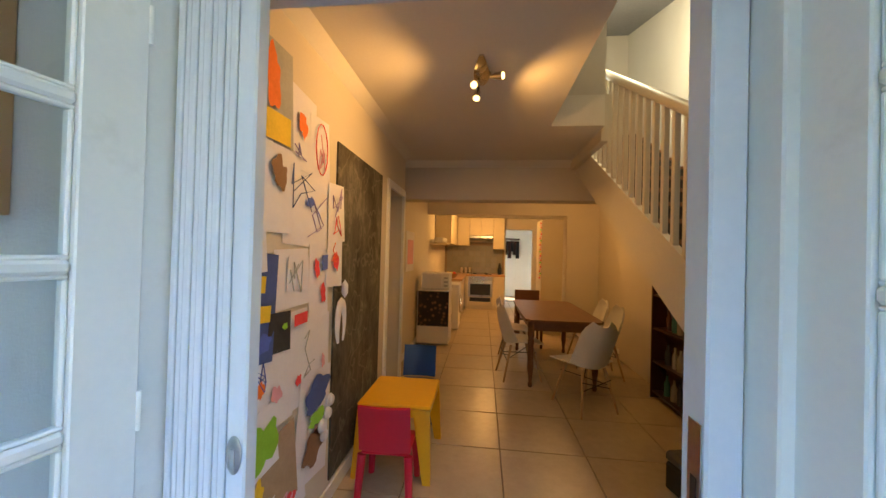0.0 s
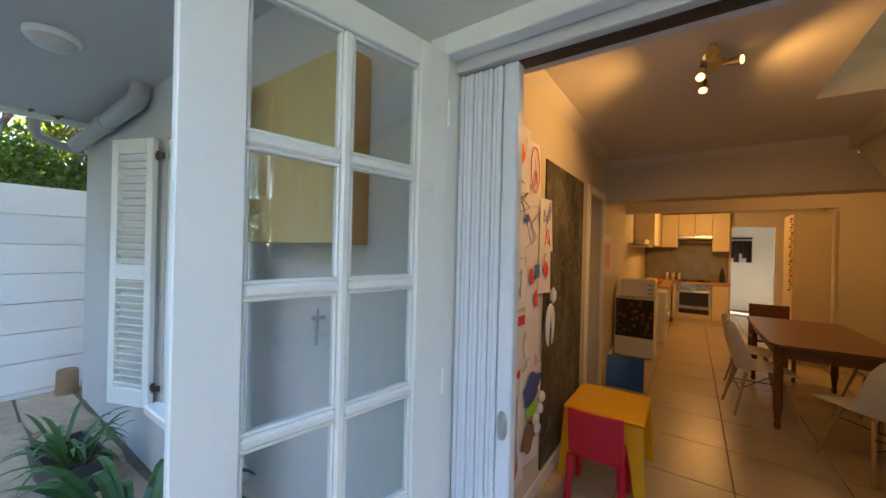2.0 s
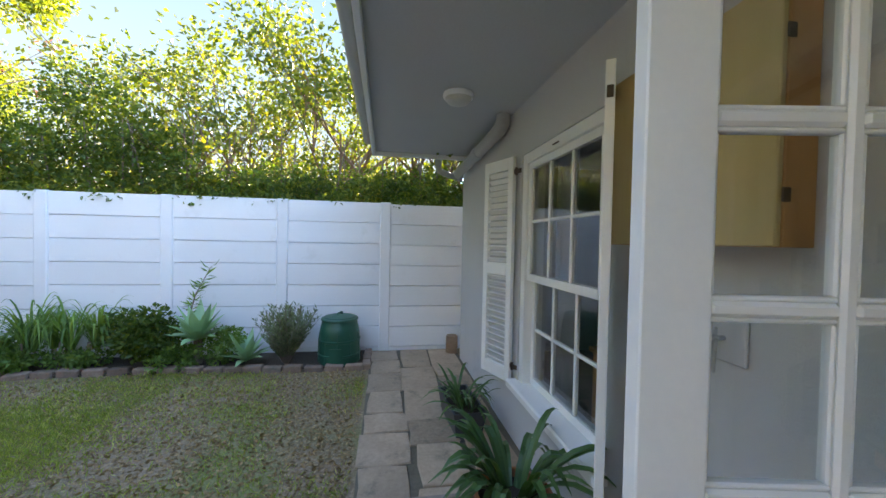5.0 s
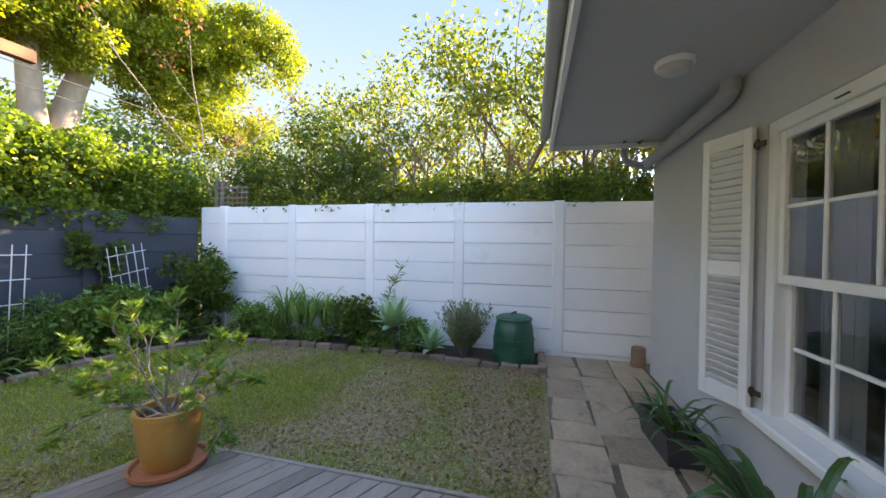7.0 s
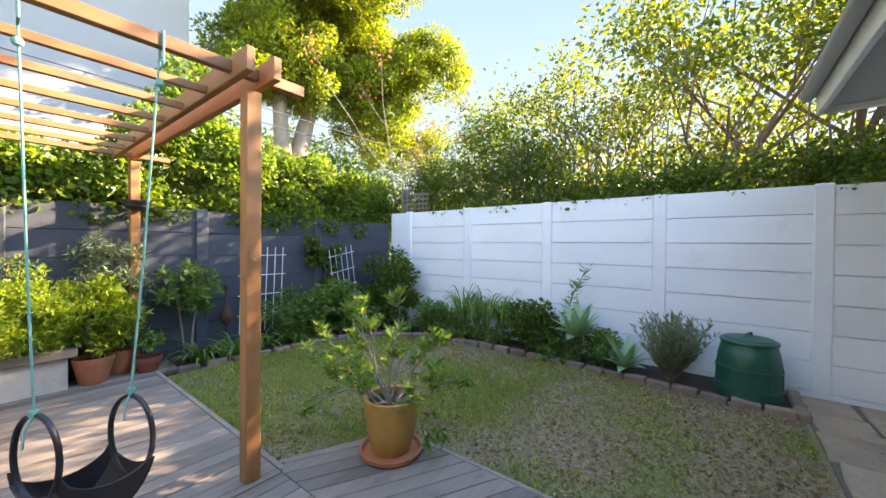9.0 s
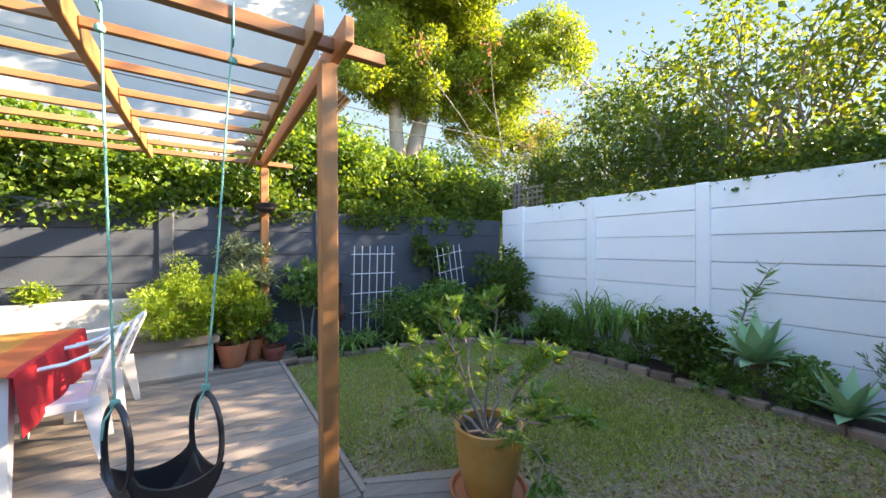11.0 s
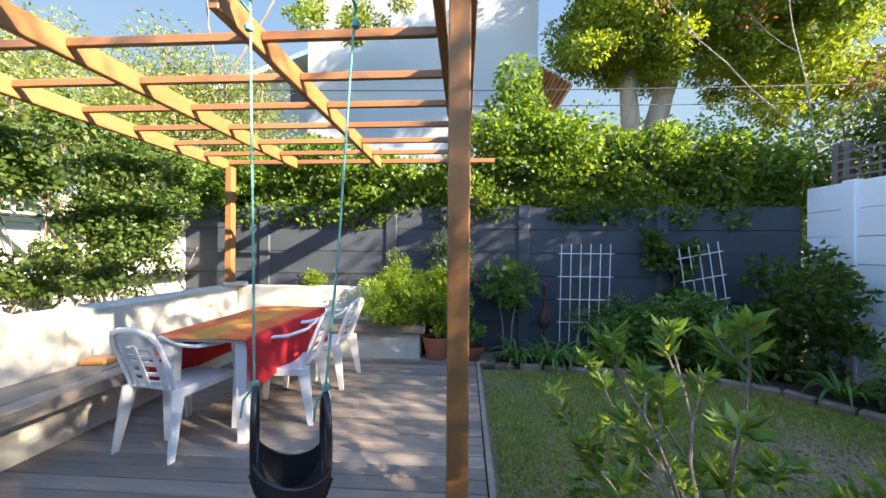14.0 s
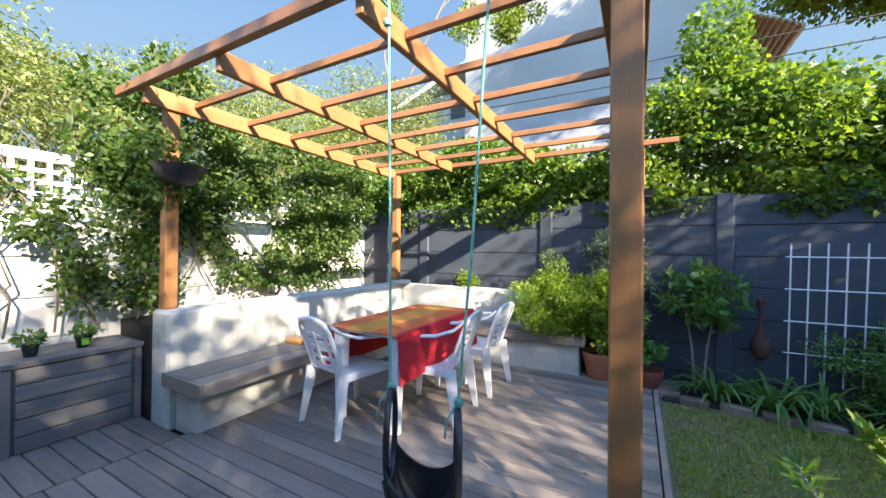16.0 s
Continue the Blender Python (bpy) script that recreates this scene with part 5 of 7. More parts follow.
sash(MEET - 0.03, WZ1 - 0.077, 0.02, True)
sash(WZ0 + 0.014, MEET + 0.02, 0.066, False)
whole("sash_latch", Shape().box(-2.47, -2.37, -0.012, -0.004, 2.186, 2.196).box(-2.46, -2.38, -0.03, -0.0121, 2.19, 2.196), BRONZE, "small bronze stay on the window head", "latch")


def shutter(at, rz, flip):
    """Louvred shutter hinged at its local origin along x."""
    sh = tagged(thing("louvred_shutter", "white-painted louvred timber shutter, folded open", "shutter", "window shutters", at, rz), kind="")
    w, h = 0.37, 1.82
    for a, b in ((0, 0.058), (w - 0.058, w)):
        part("stile", Shape().box(a, b, -0.018, 0.018, 0, h, 0.003), WHITE_PAINT, sh)
    for a, b in ((0, 0.11), (h / 2 - 0.05, h / 2 + 0.05), (h - 0.10, h)):
        part("rail", Shape().box(0.0585, w - 0.0585, -0.018, 0.018, a, b, 0.003), WHITE_PAINT, sh)
    slat_me = Shape().box(0.059, w - 0.059, -0.022, 0.022, -0.004, 0.004, 0.0015).mesh("louvre", WHITE_PAINT)
    for a, b in ((0.11, h / 2 - 0.05), (h / 2 + 0.05, h - 0.10)):
        n = 15
        for i in range(n):
            z = a + (i + 0.5) * (b - a) / n
            piece("louvre", slat_me, sh, pose(0, 0, z, flip * 48, 0, 0))
    for z in (0.14, h - 0.12):
        part("hinge", Shape().box(-0.075, 0.045, -0.006, 0.006, z - 0.018, z + 0.018, 0.002).tube([(-0.02, 0, z - 0.03), (-0.02, 0, z + 0.03)], 0.011, 8), BRONZE, sh, "bronze strap hinge")
        part("catch", Shape().box(w - 0.002, w + 0.008, -0.012, 0.012, z - 0.022, z + 0.022, 0.002), BRONZE, sh)
    return sh


shutter((W0 - 0.04, -0.075, WZ0 - 0.02), 180 + 21, 1)
shutter((W1 + 0.04, -0.075, WZ0 - 0.02), -33, 1)

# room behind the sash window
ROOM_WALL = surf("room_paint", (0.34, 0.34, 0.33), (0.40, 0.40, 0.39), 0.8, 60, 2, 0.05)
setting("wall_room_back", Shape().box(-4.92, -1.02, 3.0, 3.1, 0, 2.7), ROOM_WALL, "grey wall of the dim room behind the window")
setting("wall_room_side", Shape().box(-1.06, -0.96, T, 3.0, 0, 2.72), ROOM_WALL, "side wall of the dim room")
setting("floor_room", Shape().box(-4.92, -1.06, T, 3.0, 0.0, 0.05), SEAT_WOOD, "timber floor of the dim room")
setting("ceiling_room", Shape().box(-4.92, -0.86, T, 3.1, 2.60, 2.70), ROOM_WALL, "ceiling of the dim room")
curtain = Shape().sheet(lambda u, v: (W0 - 0.05 + 0.30 * u, 0.30 + 0.025 * math.sin(u * 26), 0.30 + 2.0 * v), 24, 2, 0.004)
whole("curtain", curtain, surf("grey_curtain", (0.36, 0.37, 0.38), (0.45, 0.46, 0.47), 0.9, 150, 6, 0.2), "grey curtain drawn to the side of the window", "curtain", smooth=True)
desk = thing("desk", "dark red-brown timber desk inside the window", "desk")
part("desktop", Shape().box(-2.75, -1.5, 0.45, 1.05, 0.74, 0.78, 0.006), PINE_EDGE, desk)
for x, y in ((-2.7, 0.5), (-1.55, 0.5), (-2.7, 1.0), (-1.55, 1.0)):
    part("leg", Shape().box(x - 0.025, x + 0.025, y - 0.025, y + 0.025, 0.05, 0.74, 0.003), PINE_EDGE, desk)

# ---- meter cabinet and lock box on the wall ----
meter = thing("meter_cabinet", "varnished pine wall cabinet with an orange edge", "cabinet")
part("body", Shape().box(-1.72, -1.0, -0.13, -0.031, 1.55, 2.22, 0.003), PINE_EDGE, meter)
for a, b in ((-1.718, -1.445), (-1.441, -1.002)):
    part("door", Shape().box(a, b, -0.15, -0.1315, 1.552, 2.218, 0.003), PINE_BOX, meter, "pale pine door with grain")
for z in (1.68, 2.08):
    part("hinge", Shape().box(-0.9995, -0.995, -0.14, -0.115, z - 0.018, z + 0.018, 0.001), BRONZE, meter)
lockbox = thing("wall_tap", "small grey wall plate with a dark tap handle", "tap")
part("plate", Shape().box(-1.31, -1.15, -0.045, -0.031, 1.19, 1.33, 0.004), GREY_WALL, lockbox)
tap = Shape().tube([(-1.22, -0.045, 1.265), (-1.22, -0.10, 1.265)], 0.008, 8)
tap.tube([(-1.22, -0.075, 1.30), (-1.22, -0.08, 1.24), (-1.215, -0.085, 1.16)], [0.004, 0.008, 0.005], 8).tube([(-1.24, -0.08, 1.27), (-1.20, -0.08, 1.27)], 0.005, 8)
part("handle", tap, PIPE_GREY, lockbox, smooth=True)

# ---- pots, bin and plants in the garden ----
def strap_leaf(shape, base, ang, length, width, rise, seg=6, arch=1.0):
    """One arching strap leaf, creased along the middle."""
    d = Vector((math.cos(ang), math.sin(ang), 0))
    s = Vector((-d.y, d.x, 0))
    vs, fs = [], []
    for i in range(seg + 1):
        t = i / seg
        out = length * (0.85 * t if arch > 0.5 else 0.5 * t)
        z = rise * (1.9 * t - arch * 1.75 * t * t)
        w = width * 0.5 * (0.75 + 0.9 * t * (1 - t)) * (1 - t ** 4) + 0.0008
        c = Vector(base) + d * out + Vector((0, 0, z))
        vs += [c + s * w + Vector((0, 0, w * 0.35)), c, c - s * w + Vector((0, 0, w * 0.35))]
    for i in range(seg):
        a = i * 3
        fs += [(a, a + 3, a + 4, a + 1), (a + 1, a + 4, a + 5, a + 2)]
    shape.add(vs, fs)


def strap_plant(shape, at, count, length, width, rise, r, arch=(0.7, 1.1), base_r=0.05):
    for i in range(count):
        a = r.uniform(0, 2 * math.pi)
        b = (at[0] + base_r * math.cos(a), at[1] + base_r * math.sin(a), at[2])
        strap_leaf(shape, b, a + r.uniform(-0.3, 0.3), length * r.uniform(0.6, 1.15), width * r.uniform(0.8, 1.2), rise * r.uniform(0.6, 1.2), 6, r.uniform(*arch))


def plain_mesh_part(name, shape, material, parent, label=""):
    """Leaves keep their own winding."""
    me = bpy.data.meshes.new(name)
    me.from_pydata(shape.v, [], shape.f)
    me.materials.append(material)
    ob = new(name, me)
    ob.parent = parent
    return tagged(ob, label)


pr = random.Random(21)


def flower_pot(parent, r, h, material, rim=0.02):
    part("pot", Shape().lathe([(r * 0.66, 0), (r * 0.70, 0.01), (r * 0.96, h - 0.05), (r, h - 0.05), (r * 1.02, h), (r * 0.93, h), (r * 0.90, h - 0.06), (0.0, h - 0.065)], 28, cap=False), material, parent, smooth=True)
    part("soil", Shape().lathe([(0.0, h - 0.035), (r * 0.5, h - 0.03), (r * 0.915, h - 0.045)], 20, cap=False), SOIL, parent, smooth=True)


# compost bin
comp = thing("compost_bin", "dark green plastic compost bin with a round lid", "compost bin", at=(-5.14, -1.66, LAWN + 0.03))
bin_body = [(0.262, 0), (0.270, 0.015), (0.268, 0.10), (0.276, 0.105), (0.276, 0.125), (0.266, 0.13), (0.262, 0.275), (0.270, 0.28), (0.270, 0.305), (0.259, 0.31), (0.252, 0.40), (0.240, 0.47), (0.236, 0.475), (0.222, 0.545), (0.0, 0.545)]
part("body", Shape().lathe(bin_body, 40), GREEN_PLASTIC, comp, smooth=True)
lid = part("lid", Shape().lathe([(0.212, 0.540), (0.236, 0.545), (0.240, 0.558), (0.232, 0.572), (0.205, 0.578), (0.198, 0.588), (0.09, 0.606), (0.0, 0.608)], 40), GREEN_PLASTIC, comp, smooth=True)
part("handle", Shape().tube([(-0.06, 0.02, 0.60), (-0.05, 0.02, 0.632), (0.05, -0.02, 0.632), (0.06, -0.02, 0.60)], 0.013, 8), GREEN_PLASTIC, lid, smooth=True)
for k in range(10):
    a = k * 2 * math.pi / 10
    part("rib", Shape().tube([(0.268 * math.cos(a), 0.268 * math.sin(a), 0.01), (0.264 * math.cos(a), 0.264 * math.sin(a), 0.27), (0.254 * math.cos(a), 0.254 * math.sin(a), 0.39)], 0.007, 6), GREEN_PLASTIC, comp, smooth=True)
part("hatch", Shape().sheet(lambda u, v: (0.279 * math.cos(-0.35 + 0.6 * u), 0.279 * math.sin(-0.35 + 0.6 * u), 0.012 + 0.21 * v), 8, 2, 0.010), GREEN_PLASTIC, comp, "hatch at the foot of the bin", True)

# stump by the house corner
whole("log_stump", Shape().lathe([(0.085, 0), (0.09, 0.02), (0.085, 0.25), (0.075, 0.27), (0.0, 0.272)], 16), surf("cut_log", (0.22, 0.13, 0.075), (0.34, 0.22, 0.14), 0.85, 30, 5, 0.4), "short brown log standing at the foot of the wall", "log", at=(-5.36, -0.10, LAWN), smooth=True)

# grey trough with strap plant, terracotta pot with strap plant
trough = thing("planter_trough", "dark grey plastic trough planter with strap-leaved plants by the wall", "planter", at=(-3.35, -0.40, LAWN + 0.02), rz=4)
part("trough", Shape().add([(-0.30, -0.13, 0), (0.30, -0.13, 0), (0.30, 0.13, 0), (-0.30, 0.13, 0), (-0.35, -0.17, 0.26), (0.35, -0.17, 0.26), (0.35, 0.17, 0.26), (-0.35, 0.17, 0.26), (-0.33, -0.15, 0.26), (0.33, -0.15, 0.26), (0.33, 0.15, 0.26), (-0.33, 0.15, 0.26), (-0.31, -0.14, 0.19), (0.31, -0.14, 0.19), (0.31, 0.14, 0.19), (-0.31, 0.14, 0.19)],
     [(0, 3, 2, 1)] + [(i, (i + 1) % 4, 4 + (i + 1) % 4, 4 + i) for i in range(4)] + [(4 + i, 4 + (i + 1) % 4, 8 + (i + 1) % 4, 8 + i) for i in range(4)] + [(8 + i, 8 + (i + 1) % 4, 12 + (i + 1) % 4, 12 + i) for i in range(4)]), GREY_PLASTIC, trough)
trough.scale = (0.84, 0.84, 0.84)
part("saucer", Shape().box(-0.36, 0.36, -0.19, 0.19, -0.015, 0.0, 0.006), GREY_PLASTIC, trough)
part("soil", Shape().box(-0.315, 0.315, -0.145, 0.145, 0.17, 0.20), SOIL, trough)
s = Shape()
for x in (-0.18, 0.02, 0.2):
    strap_plant(s, (x, 0, 0.19), 10, 0.46, 0.036, 0.36, pr, (0.5, 1.15))
plain_mesh_part("leaves", s, STRAP_LEAF, trough, "long dark strap leaves")

clivia = thing("potted_clivia", "terracotta pot with a dark green strap-leaved plant", "potted plant", at=(-2.0, -0.42, 0.0))
flower_pot(clivia, 0.20, 0.27, TERRACOTTA)
s = Shape()
strap_plant(s, (0, 0, 0.24), 46, 0.50, 0.048, 0.40, pr, (0.5, 1.2), 0.07)
plain_mesh_part("leaves", s, STRAP_LEAF, clivia, "broad glossy strap leaves")

SHRUB_LEAF = leaf_mat("shrub_leaf", (0.07, 0.165, 0.045), (0.170, 0.300, 0.075), (0.48, 0.46, 0.10), 0.42)
# shrub in the big ochre pot on the deck
shrub = thing("potted_shrub", "sprawling grey-stemmed shrub in an ochre glazed pot on a saucer", "potted plant", at=(-2.13, -3.70, 0.0))
part("saucer", Shape().lathe([(0.0, 0.0), (0.18, 0.0), (0.215, 0.012), (0.22, 0.04), (0.205, 0.04), (0.19, 0.018), (0.0, 0.016)], 32), TERRACOTTA, shrub, "terracotta saucer", True)
pot = part("pot", Shape().lathe([(0.135, 0.018), (0.145, 0.03), (0.185, 0.16), (0.20, 0.27), (0.203, 0.355), (0.212, 0.36), (0.212, 0.395), (0.20, 0.40), (0.185, 0.39), (0.18, 0.33), (0.0, 0.325)], 36, cap=False, m=Matrix.Diagonal((0.9, 0.9, 1, 1))), GLAZED, shrub, smooth=True)
part("soil", Shape().lathe([(0.0, 0.35), (0.1, 0.352), (0.166, 0.345)], 20, cap=False), SOIL, shrub, smooth=True)
wood, tips = Shape(), []
sr = random.Random(9)


def jitter(k):
    return Vector((sr.uniform(-k, k), sr.uniform(-k, k), sr.uniform(-k, k)))


# each stem bends out from the soil towards its tip and carries a few twigs
for tip in ((0.05, 0.12, 1.14), (-0.05, -0.42, 1.02), (0.28, -0.10, 1.06), (0.10, -0.66, 0.74), (-0.10, -0.95, 0.48), (0.15, -0.88, 0.06), (0.10, 0.50, 0.72), (-0.10, 0.30, 0.88), (-0.48, 0.10, 0.72), (-0.44, -0.30, 0.58), (0.40, 0.05, 0.60), (0.34, -0.45, 0.66), (-0.25, 0.42, 0.52), (0.05, -0.36, 0.78), (-0.30, -0.60, 0.26), (-0.20, 0.33, 0.10)):
    tip = Vector(tip)
    base = Vector((tip.x * 0.1, tip.y * 0.08, 0.33)) + jitter(0.03) * 0.8
    over = Vector((tip.x * 0.5, tip.y * 0.5, max(tip.z * 0.62, 0.46)))
    pts = []
    for k in range(8):
        u = k / 7
        pts.append(base * (1 - u) ** 2 + over * (2 * u * (1 - u)) + tip * u * u + (jitter(0.022) if 0 < k < 7 else Vector()))
    wood.tube(pts, [0.009 - 0.0009 * k for k in range(8)], 6)
    tips.append((pts[7], (pts[7] - pts[6]).normalized()))
    for k in (3, 4, 5, 6):
        w = ((pts[k + 1] - pts[k]).normalized() * 0.8 + jitter(1.0) + Vector((0, 0, 0.35))).normalized()
        end = pts[k] + w * sr.uniform(0.09, 0.19)
        wood.tube([pts[k], pts[k].lerp(end, 0.5) + jitter(0.012), end], [0.005, 0.004, 0.003], 5)
        tips.append((end, w))
part("stem", wood, TWIG, shrub, "bent grey-pink stems", True)
at, wy = [], []
for p, w in tips:
    for k in range(34):
        a = sr.uniform(0, 6.28)
        at.append(p - w * sr.uniform(0, 0.08))
        wy.append(w * 0.7 + Vector((math.cos(a), math.sin(a), sr.uniform(-0.4, 0.6))))
ob = new("leaves", leaf_mesh("leaves", np.array(at), np.array(wy), 0.070, 0.25, SHRUB_LEAF, 0.1))
ob.parent = shrub


# plants in the beds
def bush(name, label, at, blobs, n, size, material, width=0.5, category="plant", stem=0, group="", shell=0.15, hang=0.1):
    b = thing(name, label, category, group, at)
    foliage("leaves", blobs, n, size, material, b, width=width, shell=shell, hang=hang)
    if stem:
        w, e = Shape(), []
        branch(w, (0, 0, 0), (0.05, 0.05, 1), stem, 0.022, 1, pr, e, 0.5, 6)
        part("stem", w, TWIG, b, smooth=True)
    return b


Z = LAWN + 0.03
bush("corner_shrub", "dark leafy shrub filling the corner of the two walls", (-5.0, -6.75, Z), clumps((0, 0, 0.75), (0.46, 0.42, 0.80), 40, 0.17, pr), 3800, 0.080, HEDGE, 0.6, "shrub", 0.8)
spider = thing("spider_lily", "tall clump of narrow arching green leaves against the white wall", "plant", at=(-5.25, -5.0, Z))
s = Shape()
for x, y in ((0, 0), (0.1, 0.25), (-0.05, -0.3), (0.12, -0.12), (0, 0.45)):
    strap_plant(s, (x, y, 0.22), 46, 0.46, 0.02, 0.70, pr, (0.62, 1.12), 0.03)
plain_mesh_part("leaves", s, GARDEN_LEAF, spider)
for i in range(8):
    x, y = pr.uniform(-0.05, 0.1), pr.uniform(-0.3, 0.5)
    part("stem", Shape().tube([(x, y, 0), (x * 1.1, y * 1.05, 0.3)], 0.012, 5), TWIG, spider)
bush("bed_shrub", "low dark green shrub in the bed", (-5.2, -4.05, Z), clumps((0, 0, 0.34), (0.28, 0.46, 0.28), 20, 0.17, pr), 3600, 0.065, HEDGE, 0.55, "shrub")
bush("bed_shrub", "low mixed green shrub at the foot of the wall", (-5.25, -5.75, Z), clumps((0, 0, 0.32), (0.28, 0.5, 0.28), 20, 0.17, pr), 3200, 0.065, GARDEN_LEAF, 0.55, "shrub")
bush("bed_shrub", "small leafy green shrub between the agaves", (-5.2, -3.05, Z), clumps((0, 0, 0.2), (0.2, 0.25, 0.16), 10, 0.13, pr), 1300, 0.055, GARDEN_LEAF, 0.5, "shrub")
bush("bed_shrub", "low green shrub beside the agave", (-5.0, -3.62, Z), clumps((0, 0, 0.14), (0.14, 0.3, 0.12), 9, 0.11, pr), 1000, 0.05, GARDEN_LEAF, 0.55, "shrub")
bush("ground_cover", "low creeping plants at the bed edge", (-5.1, -4.9, Z), clumps((0, 0, 0.10), (0.14, 0.9, 0.08), 14, 0.12, pr), 1700, 0.05, GARDEN_LEAF, 0.6)


def agave(at, count, length, width, tilt):
    a = thing("agave", "pale grey-green rosette agave in the bed", "agave", "agaves", at)
    s = Shape()
    for i in range(count):
        ang = i * 2.4
        up = 0.25 + 0.75 * i / count
        d = Vector((math.cos(ang), math.sin(ang), 0))
        sd = Vector((-d.y, d.x, 0))
        vs, fs = [], []
        for k in range(6):
            t = k / 5
            c = d * (length * t * (1 - 0.55 * up)) + Vector((0, 0, length * (up * 1.1 * t - 0.25 * (1 - up) * t * t) + 0.06))
            wv = width * (0.35 + 2.2 * t * (1 - t)) * (1 - t ** 3) * 0.5 + 0.001
            vs += [c + sd * wv + Vector((0, 0, 0.3 * wv)), c, c - sd * wv + Vector((0, 0, 0.3 * wv)), c - Vector((0, 0, 0.012 * (1 - t)))]
        for k in range(5):
            b = k * 4
            fs += [(b, b + 4, b + 5, b + 1), (b + 1, b + 5, b + 6, b + 2), (b, b + 3, b + 7, b + 4), (b + 2, b + 6, b + 7, b + 3)]
        s.add(vs, fs)
    plain_mesh_part("leaves", s, AGAVE_LEAF, a)
    return a


big = agave((-5.12, -3.36, Z + 0.26), 26, 0.46, 0.16, 0)
part("stem", Shape().tube([(0, 0, -0.24), (0, 0, 0.08)], 0.05, 8), BARK, big)
agave((-5.06, -2.78, Z), 20, 0.40, 0.12, 0)
tall = thing("tall_stem_plant", "leaning stem with narrow leaves in front of the wall", "plant", at=(-5.35, -3.64, Z))
stem_pts = [(0, 0, 0), (0.03, 0.06, 0.5), (0.05, 0.16, 0.85), (0.04, 0.34, 1.22)]
part("stem", Shape().tube(stem_pts, [0.014, 0.012, 0.009, 0.004], 6), TWIG, tall, smooth=True)
at, wy = [], []
for i in range(90):
    u = pr.uniform(0.25, 1)
    k = min(2, int(u * 3))
    f = u * 3 - k
    p = Vector(stem_pts[k]).lerp(Vector(stem_pts[k + 1]), f)
    a = pr.uniform(0, 6.28)
    at.append(p)
    wy.append((math.cos(a), math.sin(a), pr.uniform(0.1, 0.9)))
ob = new("leaves", leaf_mesh("leaves", np.array(at), np.array(wy), 0.13, 0.16, GARDEN_LEAF, 0.2))
ob.parent = tall
lav = thing("lavender_bush", "loose grey-green lavender bush beside the compost bin", "shrub", at=(-5.1, -2.32, Z))
at, wy, w = [], [], Shape()
for i in range(230):
    a, o = pr.uniform(0, 6.28), pr.uniform(0.05, 0.75)
    d = Vector((math.cos(a) * o, math.sin(a) * o, 1)).normalized()
    ln = pr.uniform(0.3, 0.78)
    w.tube([(0.06 * d.x, 0.06 * d.y, 0), d * ln * 0.5, d * ln + Vector((0, 0, -0.04 * o))], 0.002, 4)
    for k in range(26):
        u = pr.uniform(0.25, 1)
        at.append(d * ln * u)
        b = pr.uniform(0, 6.28)
        wy.append(d * 1.0 + Vector((math.cos(b), math.sin(b), 0)) * 0.8)
part("stem", w, TWIG, lav)
ob = new("leaves", leaf_mesh("leaves", np.array([tuple(p) for p in at]), np.array([tuple(p) for p in wy]), 0.07, 0.24, GREY_LEAF, 0.05))
ob.parent = lav

# along the dark wall
for x, y, n in ((-2.05, -7.05, 26), (-2.45, -7.0, 34), (-2.75, -7.05, 24), (-3.3, -6.98, 22), (-4.25, -6.75, 20), (-4.9, -6.2, 18)):
    ag = thing("agapanthus", "clump of arching strap leaves in the bed", "plant", "strap-leaved clumps", (x, y, Z))
    s = Shape()
    strap_plant(s, (0, 0, 0), n + 14, 0.44, 0.032, 0.34, pr, (0.6, 1.2), 0.04)
    plain_mesh_part("leaves", s, GARDEN_LEAF, ag)
bush("bed_shrub", "feathery green shrub under the trellis", (-3.25, -7.12, Z), clumps((0, 0, 0.42), (0.50, 0.18, 0.40), 26, 0.18, pr), 4200, 0.05, GARDEN_LEAF, 0.35, "shrub")
bush("bed_shrub", "mixed leafy green shrub under the trellis", (-3.95, -7.0, Z), clumps((0, 0, 0.40), (0.5, 0.28, 0.38), 26, 0.19, pr), 3600, 0.075, GARDEN_LEAF, 0.7, "shrub")
bush("bed_shrub", "broad-leaved green shrub in the bed corner", (-4.45, -6.9, Z), clumps((0, 0, 0.30), (0.35, 0.25, 0.26), 14, 0.17, pr), 1500, 0.09, GARDEN_LEAF, 0.75, "shrub")
vine = bush("wall_vine", "vine climbing the dark wall by the leaning trellis", (-3.98, -7.3, Z), clumps((0.05, 0.03, 1.35), (0.32, 0.05, 0.30), 14, 0.10, pr) + clumps((-0.02, 0.03, 0.9), (0.12, 0.04, 0.4), 8, 0.09, pr), 900, 0.075, HEDGE, 0.7, "climber")
part("stem", Shape().tube([(0, 0.02, 0), (0.04, 0.0, 0.5), (-0.03, 0.01, 1.0), (0.06, 0.0, 1.5)], [0.012, 0.01, 0.008, 0.004], 6), TWIG, vine, smooth=True)
young = bush("young_tree", "slim young tree with a round leafy top by the dark wall", (-1.93, -7.15, Z), clumps((0, 0, 0.95), (0.34, 0.18, 0.30), 20, 0.085, pr), 800, 0.085, GARDEN_LEAF, 0.5, "tree", 0)
w = Shape()
for dx in (-0.03, 0.03):
    w.tube([(dx, 0, 0), (dx * 2, 0, 0.45), (dx * 4, 0.02, 0.85), (dx * 6, 0, 1.1)], [0.013, 0.011, 0.009, 0.004], 6)
part("stem", w, TWIG, young, smooth=True)

